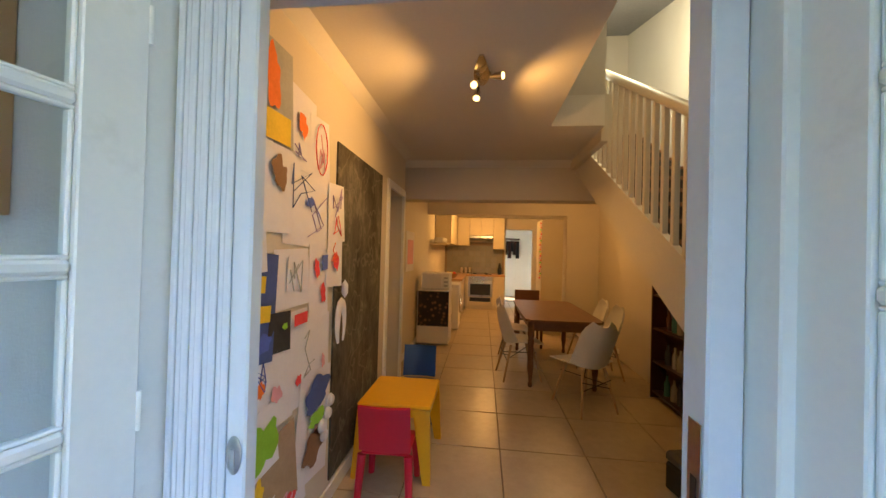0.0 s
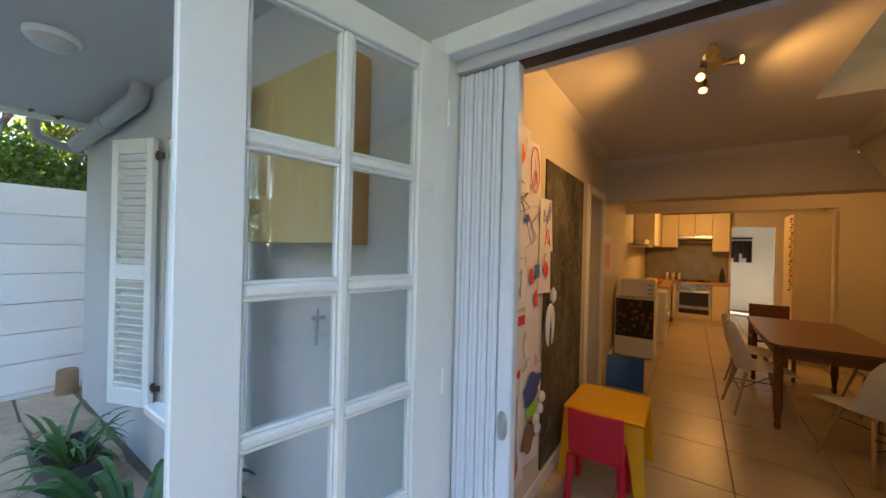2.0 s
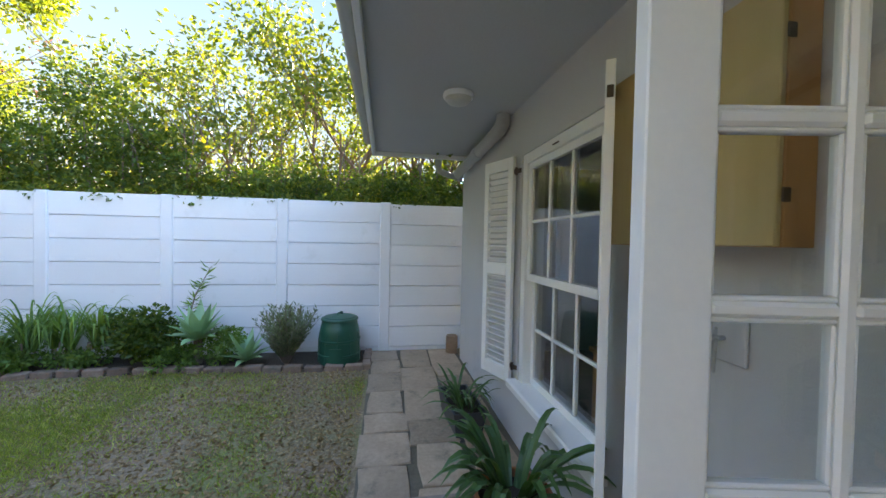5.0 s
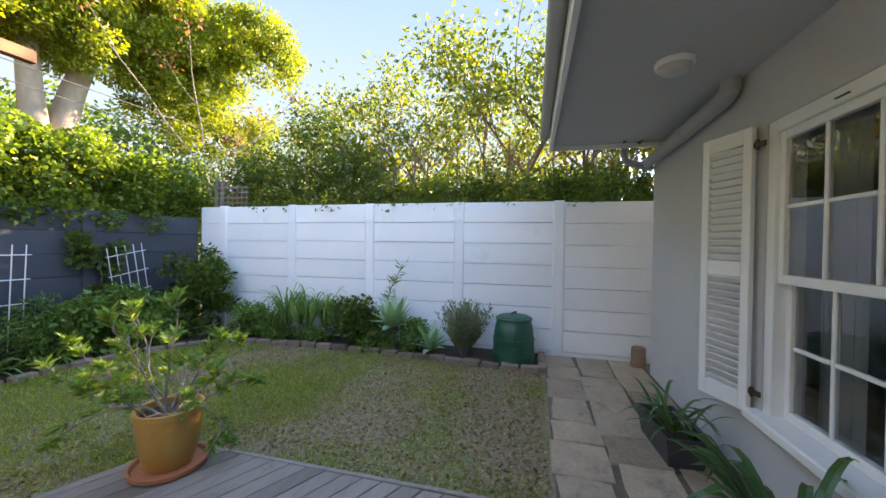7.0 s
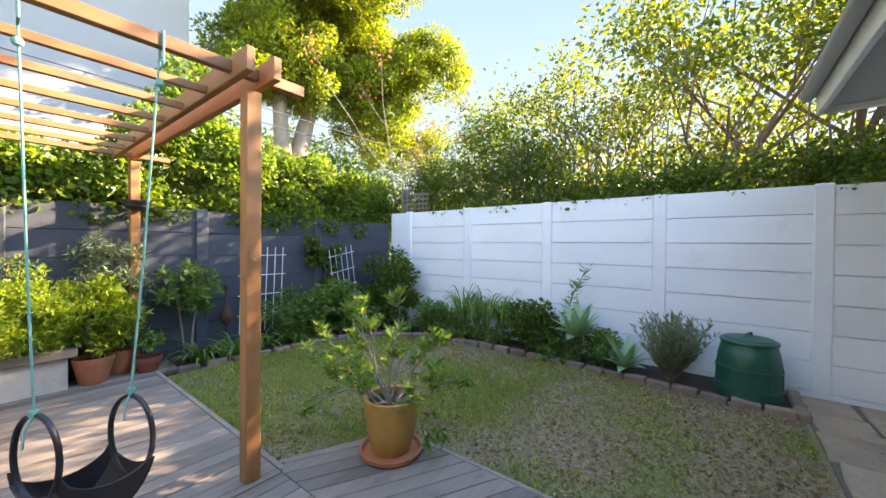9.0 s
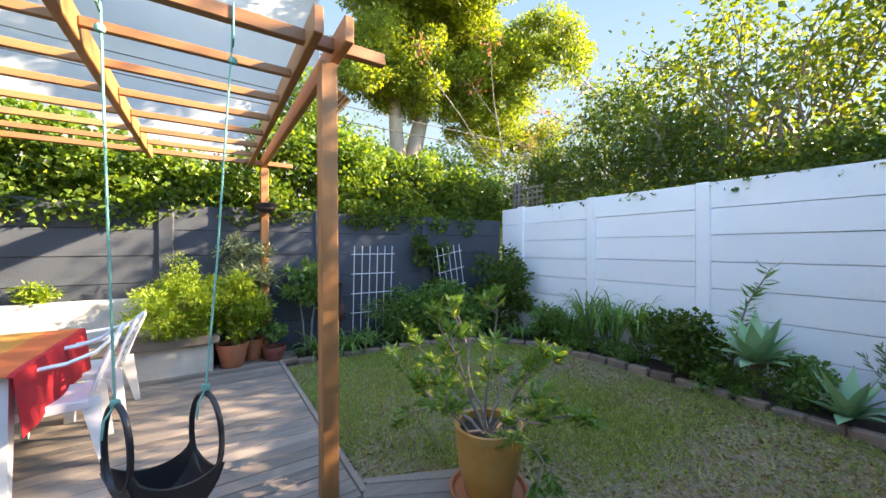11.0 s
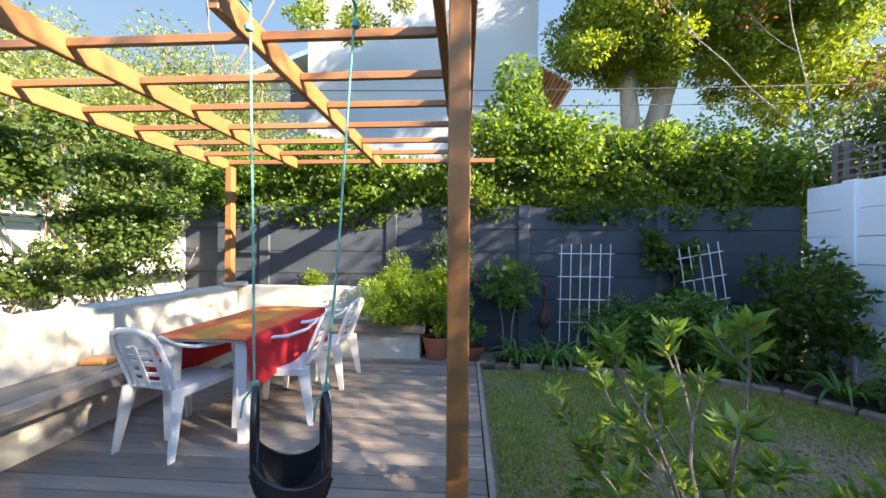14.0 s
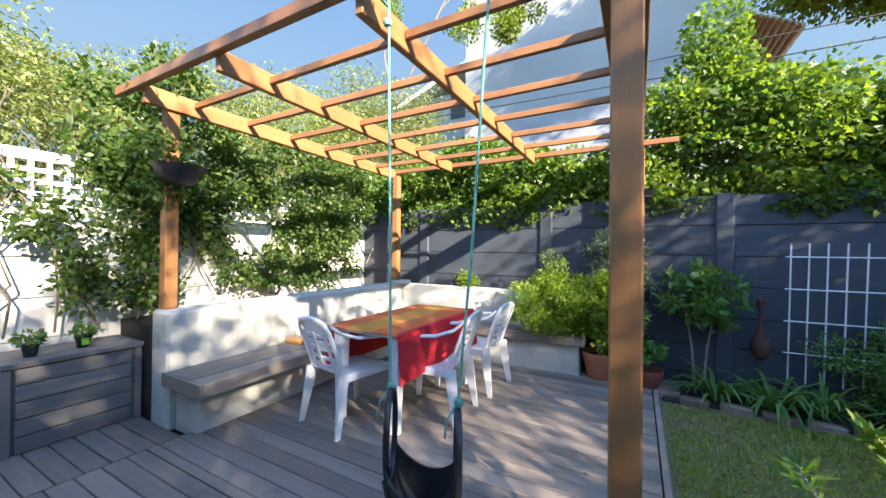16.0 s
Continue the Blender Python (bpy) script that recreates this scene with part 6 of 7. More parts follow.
# potted plants at the end of the back bench
lemon = thing("potted_bush", "bright yellow-green bush in a terracotta pot beside the bench", "potted plant", at=(-1.06, -7.0, 0.0))
flower_pot(lemon, 0.165, 0.27, TERRACOTTA)
foliage("leaves", clumps((-0.02, 0.02, 0.70), (0.34, 0.24, 0.36), 42, 0.11, pr), 2600, 0.075, BRIGHT_LEAF, lemon, width=0.4, shell=0.1, hang=-0.2)
w, e = Shape(), []
for k in range(5):
    branch(w, (0, 0, 0.24), (pr.uniform(-0.5, 0.5), pr.uniform(-0.5, 0.5), 1), 0.28, 0.011, 1, pr, e, 0.5, 5)
part("stem", w, TWIG, lemon)
rosemary = thing("potted_bush", "wide soft green bush hanging over the back bench wall", "potted plant", at=(-0.55, -7.1, 0.41))
flower_pot(rosemary, 0.14, 0.22, TERRACOTTA)
foliage("leaves", clumps((0.0, 0.16, 0.36), (0.52, 0.26, 0.30), 54, 0.13, pr) + clumps((-0.1, 0.1, 0.75), (0.25, 0.1, 0.2), 8, 0.05, pr), 11000, 0.046, BRIGHT_LEAF, rosemary, width=0.28, shell=0.1, hang=0.0)
olive = thing("potted_olive", "tall grey-green olive bush in a pot against the dark wall", "potted plant", at=(-1.28, -7.18, 0.0))
flower_pot(olive, 0.15, 0.26, TERRACOTTA)
foliage("leaves", clumps((0.08, 0.04, 1.12), (0.36, 0.12, 0.55), 34, 0.12, pr), 3800, 0.075, GREY_LEAF, olive, width=0.28, shell=0.1, hang=-0.4)
part("stem", Shape().tube([(0, 0, 0.2), (0.03, 0, 0.7), (0.06, 0, 1.5)], [0.02, 0.014, 0.005], 6), TWIG, olive)
small = thing("potted_bush", "small shrub in a red-brown pot at the deck edge", "potted plant", at=(-1.50, -6.98, 0.0))
flower_pot(small, 0.13, 0.17, surf("plum_pot", (0.20, 0.05, 0.035), (0.28, 0.08, 0.055), 0.55, 40, 5, 0.1))
foliage("leaves", clumps((0, 0, 0.32), (0.1, 0.1, 0.14), 6, 0.09, pr), 260, 0.06, GARDEN_LEAF, small)
tuft = bush("wall_shrub", "small yellowish shrub showing above the bench wall", (0.62, -7.28, BT), clumps((0, 0, 0.10), (0.14, 0.03, 0.09), 8, 0.08, pr), 420, 0.05, BRIGHT_LEAF, 0.4, "shrub")

# white wire trellises, one straight, one leaning
for (x, y, tilt, cols, w, h, group) in ((-2.91, -7.31, 0, 6, 0.60, 1.06, "white trellises"), (-4.40, -7.25, 11, 5, 0.46, 0.95, "white trellises")):
    tr = thing("wire_trellis", "white wire garden trellis " + ("leaning askew" if tilt else "standing") + " against the dark wall", "trellis", group, (x, y, 0.34 if not tilt else 0.48))
    for i in range(cols):
        cx = -w / 2 + i * w / (cols - 1)
        part("upright", Shape().tube([(cx, 0, -0.2), (cx, 0, h)], 0.0065, 6), WHITE_WIRE, tr)
    for j in range(4):
        cz = h - 0.12 - j * 0.29
        part("crossbar", Shape().tube([(-w / 2 - 0.04, 0.012, cz), (w / 2 + 0.04, 0.012, cz)], 0.0065, 6), WHITE_WIRE, tr)
    tr.matrix_basis = pose(x, y, 0.34 if not tilt else 0.46, -4, tilt, 0)

# rusty garden ornament
heron = whole("rusty_ornament", Shape().tube([(0, 0, 0), (0, 0, 0.45)], 0.012, 6).lathe([(0.0, 0.40), (0.05, 0.44), (0.085, 0.52), (0.07, 0.60), (0.02, 0.68), (0.012, 0.86), (0.03, 0.92), (0.035, 0.96), (0.0, 1.0)], 10), RUST, "rusty iron garden ornament on a stake", "ornament", at=(-2.40, -7.22, LAWN), smooth=True)

# timber lattice end seen over the corner
lat = thing("lattice_panel", "weathered timber lattice panel behind the wall corner", "trellis", at=(-5.80, -7.2, 0))
for y in (0.0, 0.13):
    part("post", Shape().box(-0.04, 0.02, y - 0.035, y + 0.035, 0.0, 2.60, 0.004), SEAT_WOOD, lat)
for i in range(5):
    part("slat", Shape().box(-0.01, 0.01, 0.25 + i * 0.10, 0.275 + i * 0.10, 1.6, 2.5), SEAT_WOOD, lat)
for i in range(6):
    part("slat", Shape().box(0.0115, 0.026, 0.02, 0.72, 1.98 + i * 0.095, 2.005 + i * 0.095), SEAT_WOOD, lat)

# ---- interior shell ----
IN_WALL = surf("cream_wall_paint", (0.62, 0.56, 0.46), (0.69, 0.63, 0.53), 0.75, 80, 1.5, 0.06, stain=(0.6, 0.56, 0.48), stain_at=(0.62, 0.9))
CEIL = surf("ceiling_paint", (0.70, 0.66, 0.58), (0.76, 0.72, 0.64), 0.85, 60, 1.2, 0.04)
TILE = surf("cream_floor_tile", (0.42, 0.33, 0.21), (0.56, 0.46, 0.31), 0.32, 14, 2.2, 0.05, stain=(0.36, 0.27, 0.17), stain_at=(0.58, 0.85), piece=0.05)
GROUT = surf("grout", (0.24, 0.17, 0.11), (0.30, 0.23, 0.15), 0.9)
LX, LX2, RX, CZ = -0.80, -0.98, 2.07, 2.55
floor = setting("floor", Shape().box(-1.1, 2.9, T - 0.07, 12.0, -0.05, FLOOR - 0.012), GROUT, "cream stone-look floor tiles")
tile_me = Shape().box(-0.303, 0.303, -0.297, 0.297, -0.02, 0.0, 0.002).mesh("tile", TILE)
for i in range(-2, 4):
    for j in range(0, 17):
        piece("tile", tile_me, floor, pose(0.21 + 0.31 + i * 0.615, 0.47 + j * 0.603, FLOOR + random.uniform(-0.0006, 0.0006)))

left = Shape()
left.box(LX - 0.15, LX, T, 2.42, FLOOR - 0.1, 2.7)
left.box(LX - 0.15, LX, 2.42, 3.02, 2.08, 2.7)
left.box(LX2 - 0.12, LX2, 3.02, 12.0, FLOOR - 0.1, 2.7)
left.box(LX2, LX, 3.02, 3.06, FLOOR - 0.1, 2.7)
setting("wall_left", left, IN_WALL, "warm white plaster wall with a doorway")
setting("wall_left_recess", Shape().box(-1.9, -1.8, 2.2, 3.4, 0, 2.6), IN_WALL, "wall of the side passage")
setting("wall_right", Shape().box(RX + 0.001, RX + 0.15, 2.2, 12.0, FLOOR - 0.1, 2.7), IN_WALL, "warm white plaster wall")
setting("wall_stairwell", Shape().box(2.0, 2.12, T, 4.6, FLOOR - 0.1, 5.4), IN_WALL, "pale wall of the stairwell")
setting("wall_stairwell_end", Shape().box(1.02, 2.0, 4.5, 4.62, 2.56, 5.4), IN_WALL, "end wall of the stairwell")
setting("ceiling_stairwell", Shape().box(0.4, 2.12, T, 4.62, 5.3, 5.4), CEIL, "ceiling of the stairwell")
setting("wall_stairwell_front", Shape().box(0.4, 2.12, T, T + 0.1, 2.73, 5.4), IN_WALL, "front wall of the stairwell")
ceil = Shape()
ceil.box(LX, 0.58, T, 3.40, CZ, CZ + 0.25)
ceil.box(LX2, LX, 3.06, 3.40, CZ, CZ + 0.25)
ceil.box(0.58, 1.0, 2.27, 3.40, CZ, CZ + 0.25)
ceil.box(LX2, RX, 3.65, 5.9, CZ - 0.02, CZ + 0.23)
ceil.box(LX2, 2.9, 5.9, 12.0, 2.46, 2.7)
setting("ceiling", ceil, CEIL, "plain painted ceiling with a stair opening")
well = Shape()
well.box(0.50, 0.58, T, 2.27, CZ + 0.251, 3.4)
well.box(0.50, 1.0, 2.271, 2.35, CZ + 0.251, 3.9)
setting("wall_well_side", well, IN_WALL, "white side of the stair opening")
setting("well_edge", Shape().box(1.0, 1.059, 2.352, 3.399, 2.45, 2.84), IN_WALL, "plastered edge of the stair opening")
setting("downstand_beam", Shape().box(LX2, 1.059, 3.40, 3.65, 2.11, 2.8).box(1.0595, 1.999, 3.40, 3.65, 2.11, 2.41), IN_WALL, "plastered beam across the room")
corn = Shape()
corn.add([(LX, T, CZ - 0.07), (LX, 3.05, CZ - 0.07), (LX + 0.07, 3.05, CZ), (LX + 0.07, T, CZ), (LX, T, CZ), (LX, 3.05, CZ)], [(0, 1, 2, 3), (0, 4, 5, 1), (4, 3, 2, 5)])
corn.add([(LX2, 3.40, CZ - 0.07), (1.0, 3.40, CZ - 0.07), (1.0, 3.33, CZ), (LX2, 3.33, CZ), (LX2, 3.40, CZ), (1.0, 3.40, CZ)], [(0, 1, 2, 3), (0, 4, 5, 1), (4, 3, 2, 5)])
setting("trim_cornice", corn, CEIL, "plain cornice under the ceiling")
skirt = Shape()
skirt.box(LX, LX + 0.014, T, 2.34, FLOOR, FLOOR + 0.09, 0.003)
skirt.box(LX2, LX2 + 0.014, 3.07, 5.8, FLOOR, FLOOR + 0.09, 0.003)
skirt.box(RX - 0.014, RX, 3.3, 5.8, FLOOR, FLOOR + 0.09, 0.003)
setting("baseboard", skirt, WHITE_PAINT, "white skirting board")
dfr = Shape()
dfr.box(LX - 0.01, LX + 0.018, 2.35, 2.42, FLOOR, 2.14, 0.003)
dfr.box(LX - 0.01, LX + 0.018, 2.985, 3.04, FLOOR, 2.14, 0.003)
dfr.box(LX - 0.01, LX + 0.018, 2.421, 2.984, 2.07, 2.14, 0.003)
setting("door_frame_inner", dfr, WHITE_PAINT, "cream-painted frame of the inner doorway")
head = Shape()
head.box(LX2, 1.52, 5.8, 5.95, 2.20, 2.6)
head.box(1.52, RX, 5.8, 5.95, FLOOR - 0.1, 2.6)
setting("wall_kitchen_head", head, IN_WALL, "wall with the wide opening to the kitchen")
kit = Shape()
kit.box(LX2, 0.66, 9.05, 9.15, FLOOR - 0.1, 2.5)
kit.box(1.36, 2.9, 9.05, 9.15, FLOOR - 0.1, 2.5)
kit.box(0.66, 1.36, 9.05, 9.15, 2.16, 2.5)
setting("wall_kitchen_end", kit, IN_WALL, "kitchen end wall with a doorway")
setting("wall_passage_end", Shape().box(-0.2, 2.9, 11.9, 12.0, 0, 2.5), WHITE_PAINT, "white wall of the far passage")

# ---- stairs ----
STAIR = surf("cream_stair_paint", (0.62, 0.55, 0.43), (0.69, 0.62, 0.50), 0.5, 60, 3, 0.04)
stairs = thing("staircase", "cream-painted timber staircase with a slatted balustrade", "staircase")
SX, SL = 1.08, 0.59
TREAD = surf("brown_stair_tread", (0.20, 0.095, 0.04), (0.30, 0.15, 0.07), 0.5, 20, 3, 0.05, stretch=(0.15, 1, 1))
RISER = surf("dark_stair_riser", (0.025, 0.017, 0.013), (0.05, 0.035, 0.025), 0.6, 20, 3, 0.05)


def up(y):
    return 1.39 + (y - 1.03) * SL


st = Shape().add([(SX - 0.02, 0.55, up(0.55) - 0.36), (SX + 0.02, 0.55, up(0.55) - 0.36), (SX + 0.02, 0.55, up(0.55)), (SX - 0.02, 0.55, up(0.55)), (SX - 0.02, 3.39, up(3.39) - 0.36), (SX + 0.02, 3.39, up(3.39) - 0.36), (SX + 0.02, 3.39, up(3.39)), (SX - 0.02, 3.39, up(3.39))], [(0, 1, 2, 3), (4, 7, 6, 5), (0, 4, 5, 1), (1, 5, 6, 2), (2, 6, 7, 3), (3, 7, 4, 0)])
part("string_board", st, STAIR, stairs)
rail_pts = [(SX, 0.55, up(0.55) + 0.72), (SX, 2.95, up(2.95) + 0.84)]
part("handrail", Shape().tube(rail_pts, 0.034, 10), STAIR, stairs, "rounded handrail", True)
bal_y = [0.75 + i * 0.118 for i in range(19)]
for y in bal_y:
    h = 0.72 + (y - 0.55) * 0.05
    part("baluster", Shape().box(-0.016, 0.016, -0.016, 0.016, 0.0, h, 0.003), STAIR, stairs).matrix_basis = pose(SX, y, up(y) - 0.02)
part("newel_post", Shape().box(SX - 0.045, SX + 0.045, 0.45, 0.54, FLOOR, up(0.5) + 0.85, 0.008), STAIR, stairs)
for i in range(14):
    y = 0.55 + i * 0.255
    z = up(y) - 0.10
    part("tread", Shape().box(SX + 0.021, 1.98, y, y + 0.28, z - 0.03, z, 0.004), TREAD, stairs)
    part("riser", Shape().box(SX + 0.021, 1.98, y + 0.255, y + 0.27, z, z + 0.12), RISER, stairs)
part("soffit_board", Shape().add([(SX + 0.02, 0.55, up(0.55) - 0.36), (1.98, 0.55, up(0.55) - 0.36), (1.98, 4.4, up(4.4) - 0.36), (SX + 0.02, 4.4, up(4.4) - 0.36), (SX + 0.02, 0.55, up(0.55) - 0.34), (1.98, 0.55, up(0.55) - 0.34), (1.98, 4.4, up(4.4) - 0.34), (SX + 0.02, 4.4, up(4.4) - 0.34)], [(0, 3, 2, 1), (4, 5, 6, 7), (0, 1, 5, 4), (1, 2, 6, 5), (2, 3, 7, 6), (3, 0, 4, 7)]), STAIR, stairs)

DARK_WOOD = surf("dark_stained_wood", (0.030, 0.010, 0.007), (0.065, 0.022, 0.014), 0.35, 14, 2, 0.1, stretch=(1, 1, 0.15))
case = thing("bookcase", "dark mahogany bookcase under the stairs", "bookcase")
part("back", Shape().box(1.97, 1.99, 1.3, 3.25, FLOOR, 1.5), DARK_WOOD, case)
for y in (1.3, 2.25, 3.23):
    part("side", Shape().box(1.82, 1.969, y, y + 0.022, FLOOR, 1.40, 0.002), DARK_WOOD, case)
for z in (FLOOR + 0.06, 0.42, 0.76, 1.10):
    part("shelf", Shape().box(1.83, 1.969, 1.325, 3.225, z, z + 0.02), DARK_WOOD, case)
br = random.Random(3)
for z in (0.131, 0.441, 0.781):
    for k in range(7):
        y = 2.35 + k * 0.12 + br.uniform(-0.02, 0.02)
        col = br.choice(((0.05, 0.14, 0.13), (0.30, 0.27, 0.22), (0.12, 0.05, 0.04), (0.05, 0.05, 0.06)))
        r = br.uniform(0.018, 0.032)
        whole("bottle", Shape().lathe([(r, 0), (r, 0.12), (r * 0.4, 0.16), (r * 0.4, 0.2), (0, 0.2)], 10), surf("bottle_glass", col, tuple(c * 1.2 for c in col), 0.2, 30, 5, 0), "small bottle on the dark bookcase shelf", "bottle", "shelf bottles", (1.9, y, z if z > 0.2 else FLOOR + 0.081), smooth=True)
tool = thing("tool_case", "black and orange plastic tool case on the floor", "toolbox", at=(1.42, 1.62, FLOOR), rz=12)
part("body", Shape().box(-0.17, 0.17, -0.12, 0.12, 0, 0.17, 0.012), BLACK_PLASTIC, tool)
part("lid", Shape().box(-0.175, 0.175, -0.125, 0.125, 0.172, 0.24, 0.02), surf("grey_lid", (0.06, 0.06, 0.06), (0.1, 0.1, 0.1), 0.6), tool)
part("latch", Shape().box(-0.05, 0.05, -0.132, -0.1205, 0.06, 0.16, 0.004), surf("orange_latch", (0.75, 0.16, 0.02), (0.8, 0.2, 0.03), 0.45), tool, "orange latch")

# ---- spotlight fitting ----
CHROME = surf("brushed_nickel", (0.55, 0.50, 0.42), (0.7, 0.64, 0.55), 0.25, 60, 5, 0.02, metal=1.0)
LIT = glow("lit_bulb", (1.0, 0.55, 0.16), 0.35)
fit_l = thing("ceiling_spotlight", "brushed nickel ceiling fitting with three lit spots", "lamp", at=(0.02, 1.34, CZ))
part("plate", Shape().sheet(lambda u, v: ((v - 0.5) * 0.09 * math.sin(math.pi * (0.08 + 0.84 * u)), -0.17 + 0.34 * u, -0.012 - 0.02 * math.sin(math.pi * u)), 12, 4, 0.012), CHROME, fit_l, smooth=True)
for (x, y, way) in ((0.05, -0.02, (0.9, -0.35, -0.1)), (-0.02, 0.05, (-0.25, -0.7, -0.45)), (-0.02, 0.13, (-0.1, -0.35, -0.8))):
    w = Vector(way).normalized()
    p = Vector((x, y, -0.05))
    spot = part("spot", Shape().tube([p + Vector((0, 0, 0.03)), p, p + w * 0.03, p + w * 0.075], [0.006, 0.010, 0.019, 0.025], 14), CHROME, fit_l, smooth=True)
    part("bulb", Shape().tube([p + w * 0.074, p + w * 0.080], 0.019, 14), LIT, spot, "lit bulb")

# ---- chalkboard and children's drawings ----
chalk_mat, hnt, hb = node_mat("chalkboard")
smear = noise_tex(hnt, 3.5, 8, 0.75, (1, 1.2, 0.7))
lines = noise_tex(hnt, 4.5, 2, 0.4, (1, 1, 1))
chalky = ramp(hnt, smear, [(0.36, (0.03, 0.027, 0.022)), (0.54, (0.10, 0.09, 0.07)), (0.70, (0.24, 0.22, 0.175))])
stroke = ramp(hnt, lines, [(0.485, (0, 0, 0)), (0.498, (0.16, 0.16, 0.16)), (0.504, (0.16, 0.16, 0.16)), (0.517, (0, 0, 0))])
hnt.links.new(mixed(hnt, stroke, chalky, (0.5, 0.46, 0.36)), hb.inputs["Base Color"])
hb.inputs["Roughness"].default_value = 0.85
board = thing("chalkboard", "tall smudged blackboard with chalk scribbles on the wall", "chalkboard")
part("panel", Shape().box(LX + 0.0005, LX + 0.012, 1.26, 2.17, 0.17, 2.12, 0.002), chalk_mat, board)
PAPER = surf("drawing_paper", (0.76, 0.75, 0.82), (0.84, 0.83, 0.88), 0.85, 60, 4, 0.03)
paints = {n: surf("crayon_" + n, c, tuple(min(1, k * 1.25 + 0.02) for k in c), 0.8, 60, 9, 0.05) for n, c in
          {"orange": (0.75, 0.17, 0.02), "red": (0.68, 0.05, 0.06), "yellow": (0.75, 0.52, 0.03), "blue": (0.07, 0.12, 0.45), "green": (0.25, 0.55, 0.04), "black": (0.02, 0.02, 0.025), "brown": (0.22, 0.12, 0.06), "grey": (0.36, 0.37, 0.36), "pink": (0.70, 0.35, 0.42), "violet": (0.32, 0.25, 0.5), "navy": (0.05, 0.09, 0.28), "card": (0.36, 0.26, 0.17)}.items()}


def drawing(y, z, w, h, base, marks, tilt=0.0, layer=0):
    """A sheet pinned to the wall; marks are (paint, y, z, w, h, round) on it."""
    w, h = w * 1.2, h * 1.2
    d = thing("childs_drawing", "child's %s pinned to the wall" % ("painted paper with " + marks[0][0] + " marks" if marks else "plain paper note"), "drawing", "pinned drawings", (LX + 0.002 + 0.0035 * layer, y, z))
    sheet = Shape().sheet(lambda u, v: (0.002 + 0.012 * u * u * (1 - v) + 0.004 * v, -w / 2 + w * u, -h / 2 + h * v), 6, 6, 0.001)
    ob = part("sheet", sheet, base, d)
    dr = random.Random(int(y * 1000 + z * 77))
    for paint, my, mz, mw, mh, kind in marks:
        my, mz, mw, mh = my * 1.15, mz * 1.15, mw * 1.3, mh * 1.3
        s = Shape()
        if kind == "blot":
            pts = []
            f1, f2 = dr.uniform(0, 6), dr.uniform(0, 6)
            for k in range(26):
                a = k / 26 * 2 * math.pi
                q = 0.85 + 0.16 * math.sin(2 * a + f1) + 0.12 * math.sin(5 * a + f2) + dr.uniform(-0.1, 0.1)
                pts.append((0.0165, my + mw / 2 * math.cos(a) * q, mz + mh / 2 * math.sin(a) * q))
            s.add(pts, [tuple(range(26))])
        elif kind == "line":
            pts = [(0.016, my + dr.uniform(-0.5, 0.5) * mw, mz + dr.uniform(-0.5, 0.5) * mh) for k in range(9)]
            s.tube(pts, 0.0025, 4)
        elif kind == "ring":
            s.tube([(0.016, my + mw / 2 * math.cos(a), mz + mh / 2 * math.sin(a)) for a in [k / 14 * 2 * math.pi for k in range(15)]], 0.003, 4)
        else:
            s.box(0.0150, 0.0165, my - mw / 2, my + mw / 2, mz - mh / 2, mz + mh / 2)
        part("mark", s, paints[paint], d)
    d.rotation_euler.x = radians(tilt)
    return d


B = lambda *a: (*a, "blot")
L = lambda *a: (*a, "line")
drawing(0.60, 2.12, 0.26, 0.34, paints["grey"], [B("orange", 0.0, 0.04, 0.10, 0.20), ("yellow", 0, -0.12, 0.2, 0.09, "box")], 2)
drawing(0.84, 2.04, 0.22, 0.30, PAPER, [B("orange", 0, 0.02, 0.07, 0.10), L("violet", 0.0, -0.09, 0.12, 0.05)], -4)
drawing(1.03, 1.98, 0.17, 0.30, PAPER, [("red", 0, 0.02, 0.1, 0.2, "ring"), L("pink", 0, 0, 0.06, 0.16)], 3, 1)
drawing(0.64, 1.76, 0.22, 0.34, PAPER, [B("brown", 0.02, 0.04, 0.09, 0.12)], 0)
drawing(0.93, 1.72, 0.34, 0.36, PAPER, [L("navy", -0.05, 0.05, 0.2, 0.2), L("violet", 0.08, -0.05, 0.16, 0.2), B("blue", 0.0, 0.0, 0.06, 0.05)], -3)
drawing(1.23, 1.70, 0.17, 0.27, PAPER, [L("violet", 0, 0.05, 0.12, 0.14), L("red", 0, -0.06, 0.1, 0.1)], 3, 4)
drawing(1.22, 1.43, 0.16, 0.24, PAPER, [B("red", 0, 0, 0.06, 0.10), L("orange", 0, 0.05, 0.08, 0.1)], -2, 4)
drawing(0.50, 1.55, 0.14, 0.26, PAPER, [], 4, 1)
drawing(0.55, 1.26, 0.20, 0.36, paints["navy"], [("yellow", -0.03, 0.08, 0.1, 0.05, "box"), ("yellow", 0.0, -0.02, 0.12, 0.05, "box"), B("blue", 0.04, -0.12, 0.1, 0.06)], -5)
drawing(0.80, 1.36, 0.24, 0.22, PAPER, [L("grey", 0, 0, 0.14, 0.12)], 2)
drawing(0.84, 1.38, 0.15, 0.13, PAPER, [], -2, 2)
drawing(1.05, 1.33, 0.16, 0.32, PAPER, [B("red", -0.03, 0.06, 0.05, 0.08), B("red", 0.03, -0.06, 0.06, 0.08), ("blue", 0.05, 0.08, 0.05, 0.06, "box")], 3, 1)
drawing(0.70, 1.14, 0.13, 0.14, paints["black"], [B("green", 0.02, 0.02, 0.03, 0.03)], -3, 2)
drawing(0.86, 1.17, 0.12, 0.07, PAPER, [("red", 0, 0, 0.09, 0.04, "box")], 1, 2)
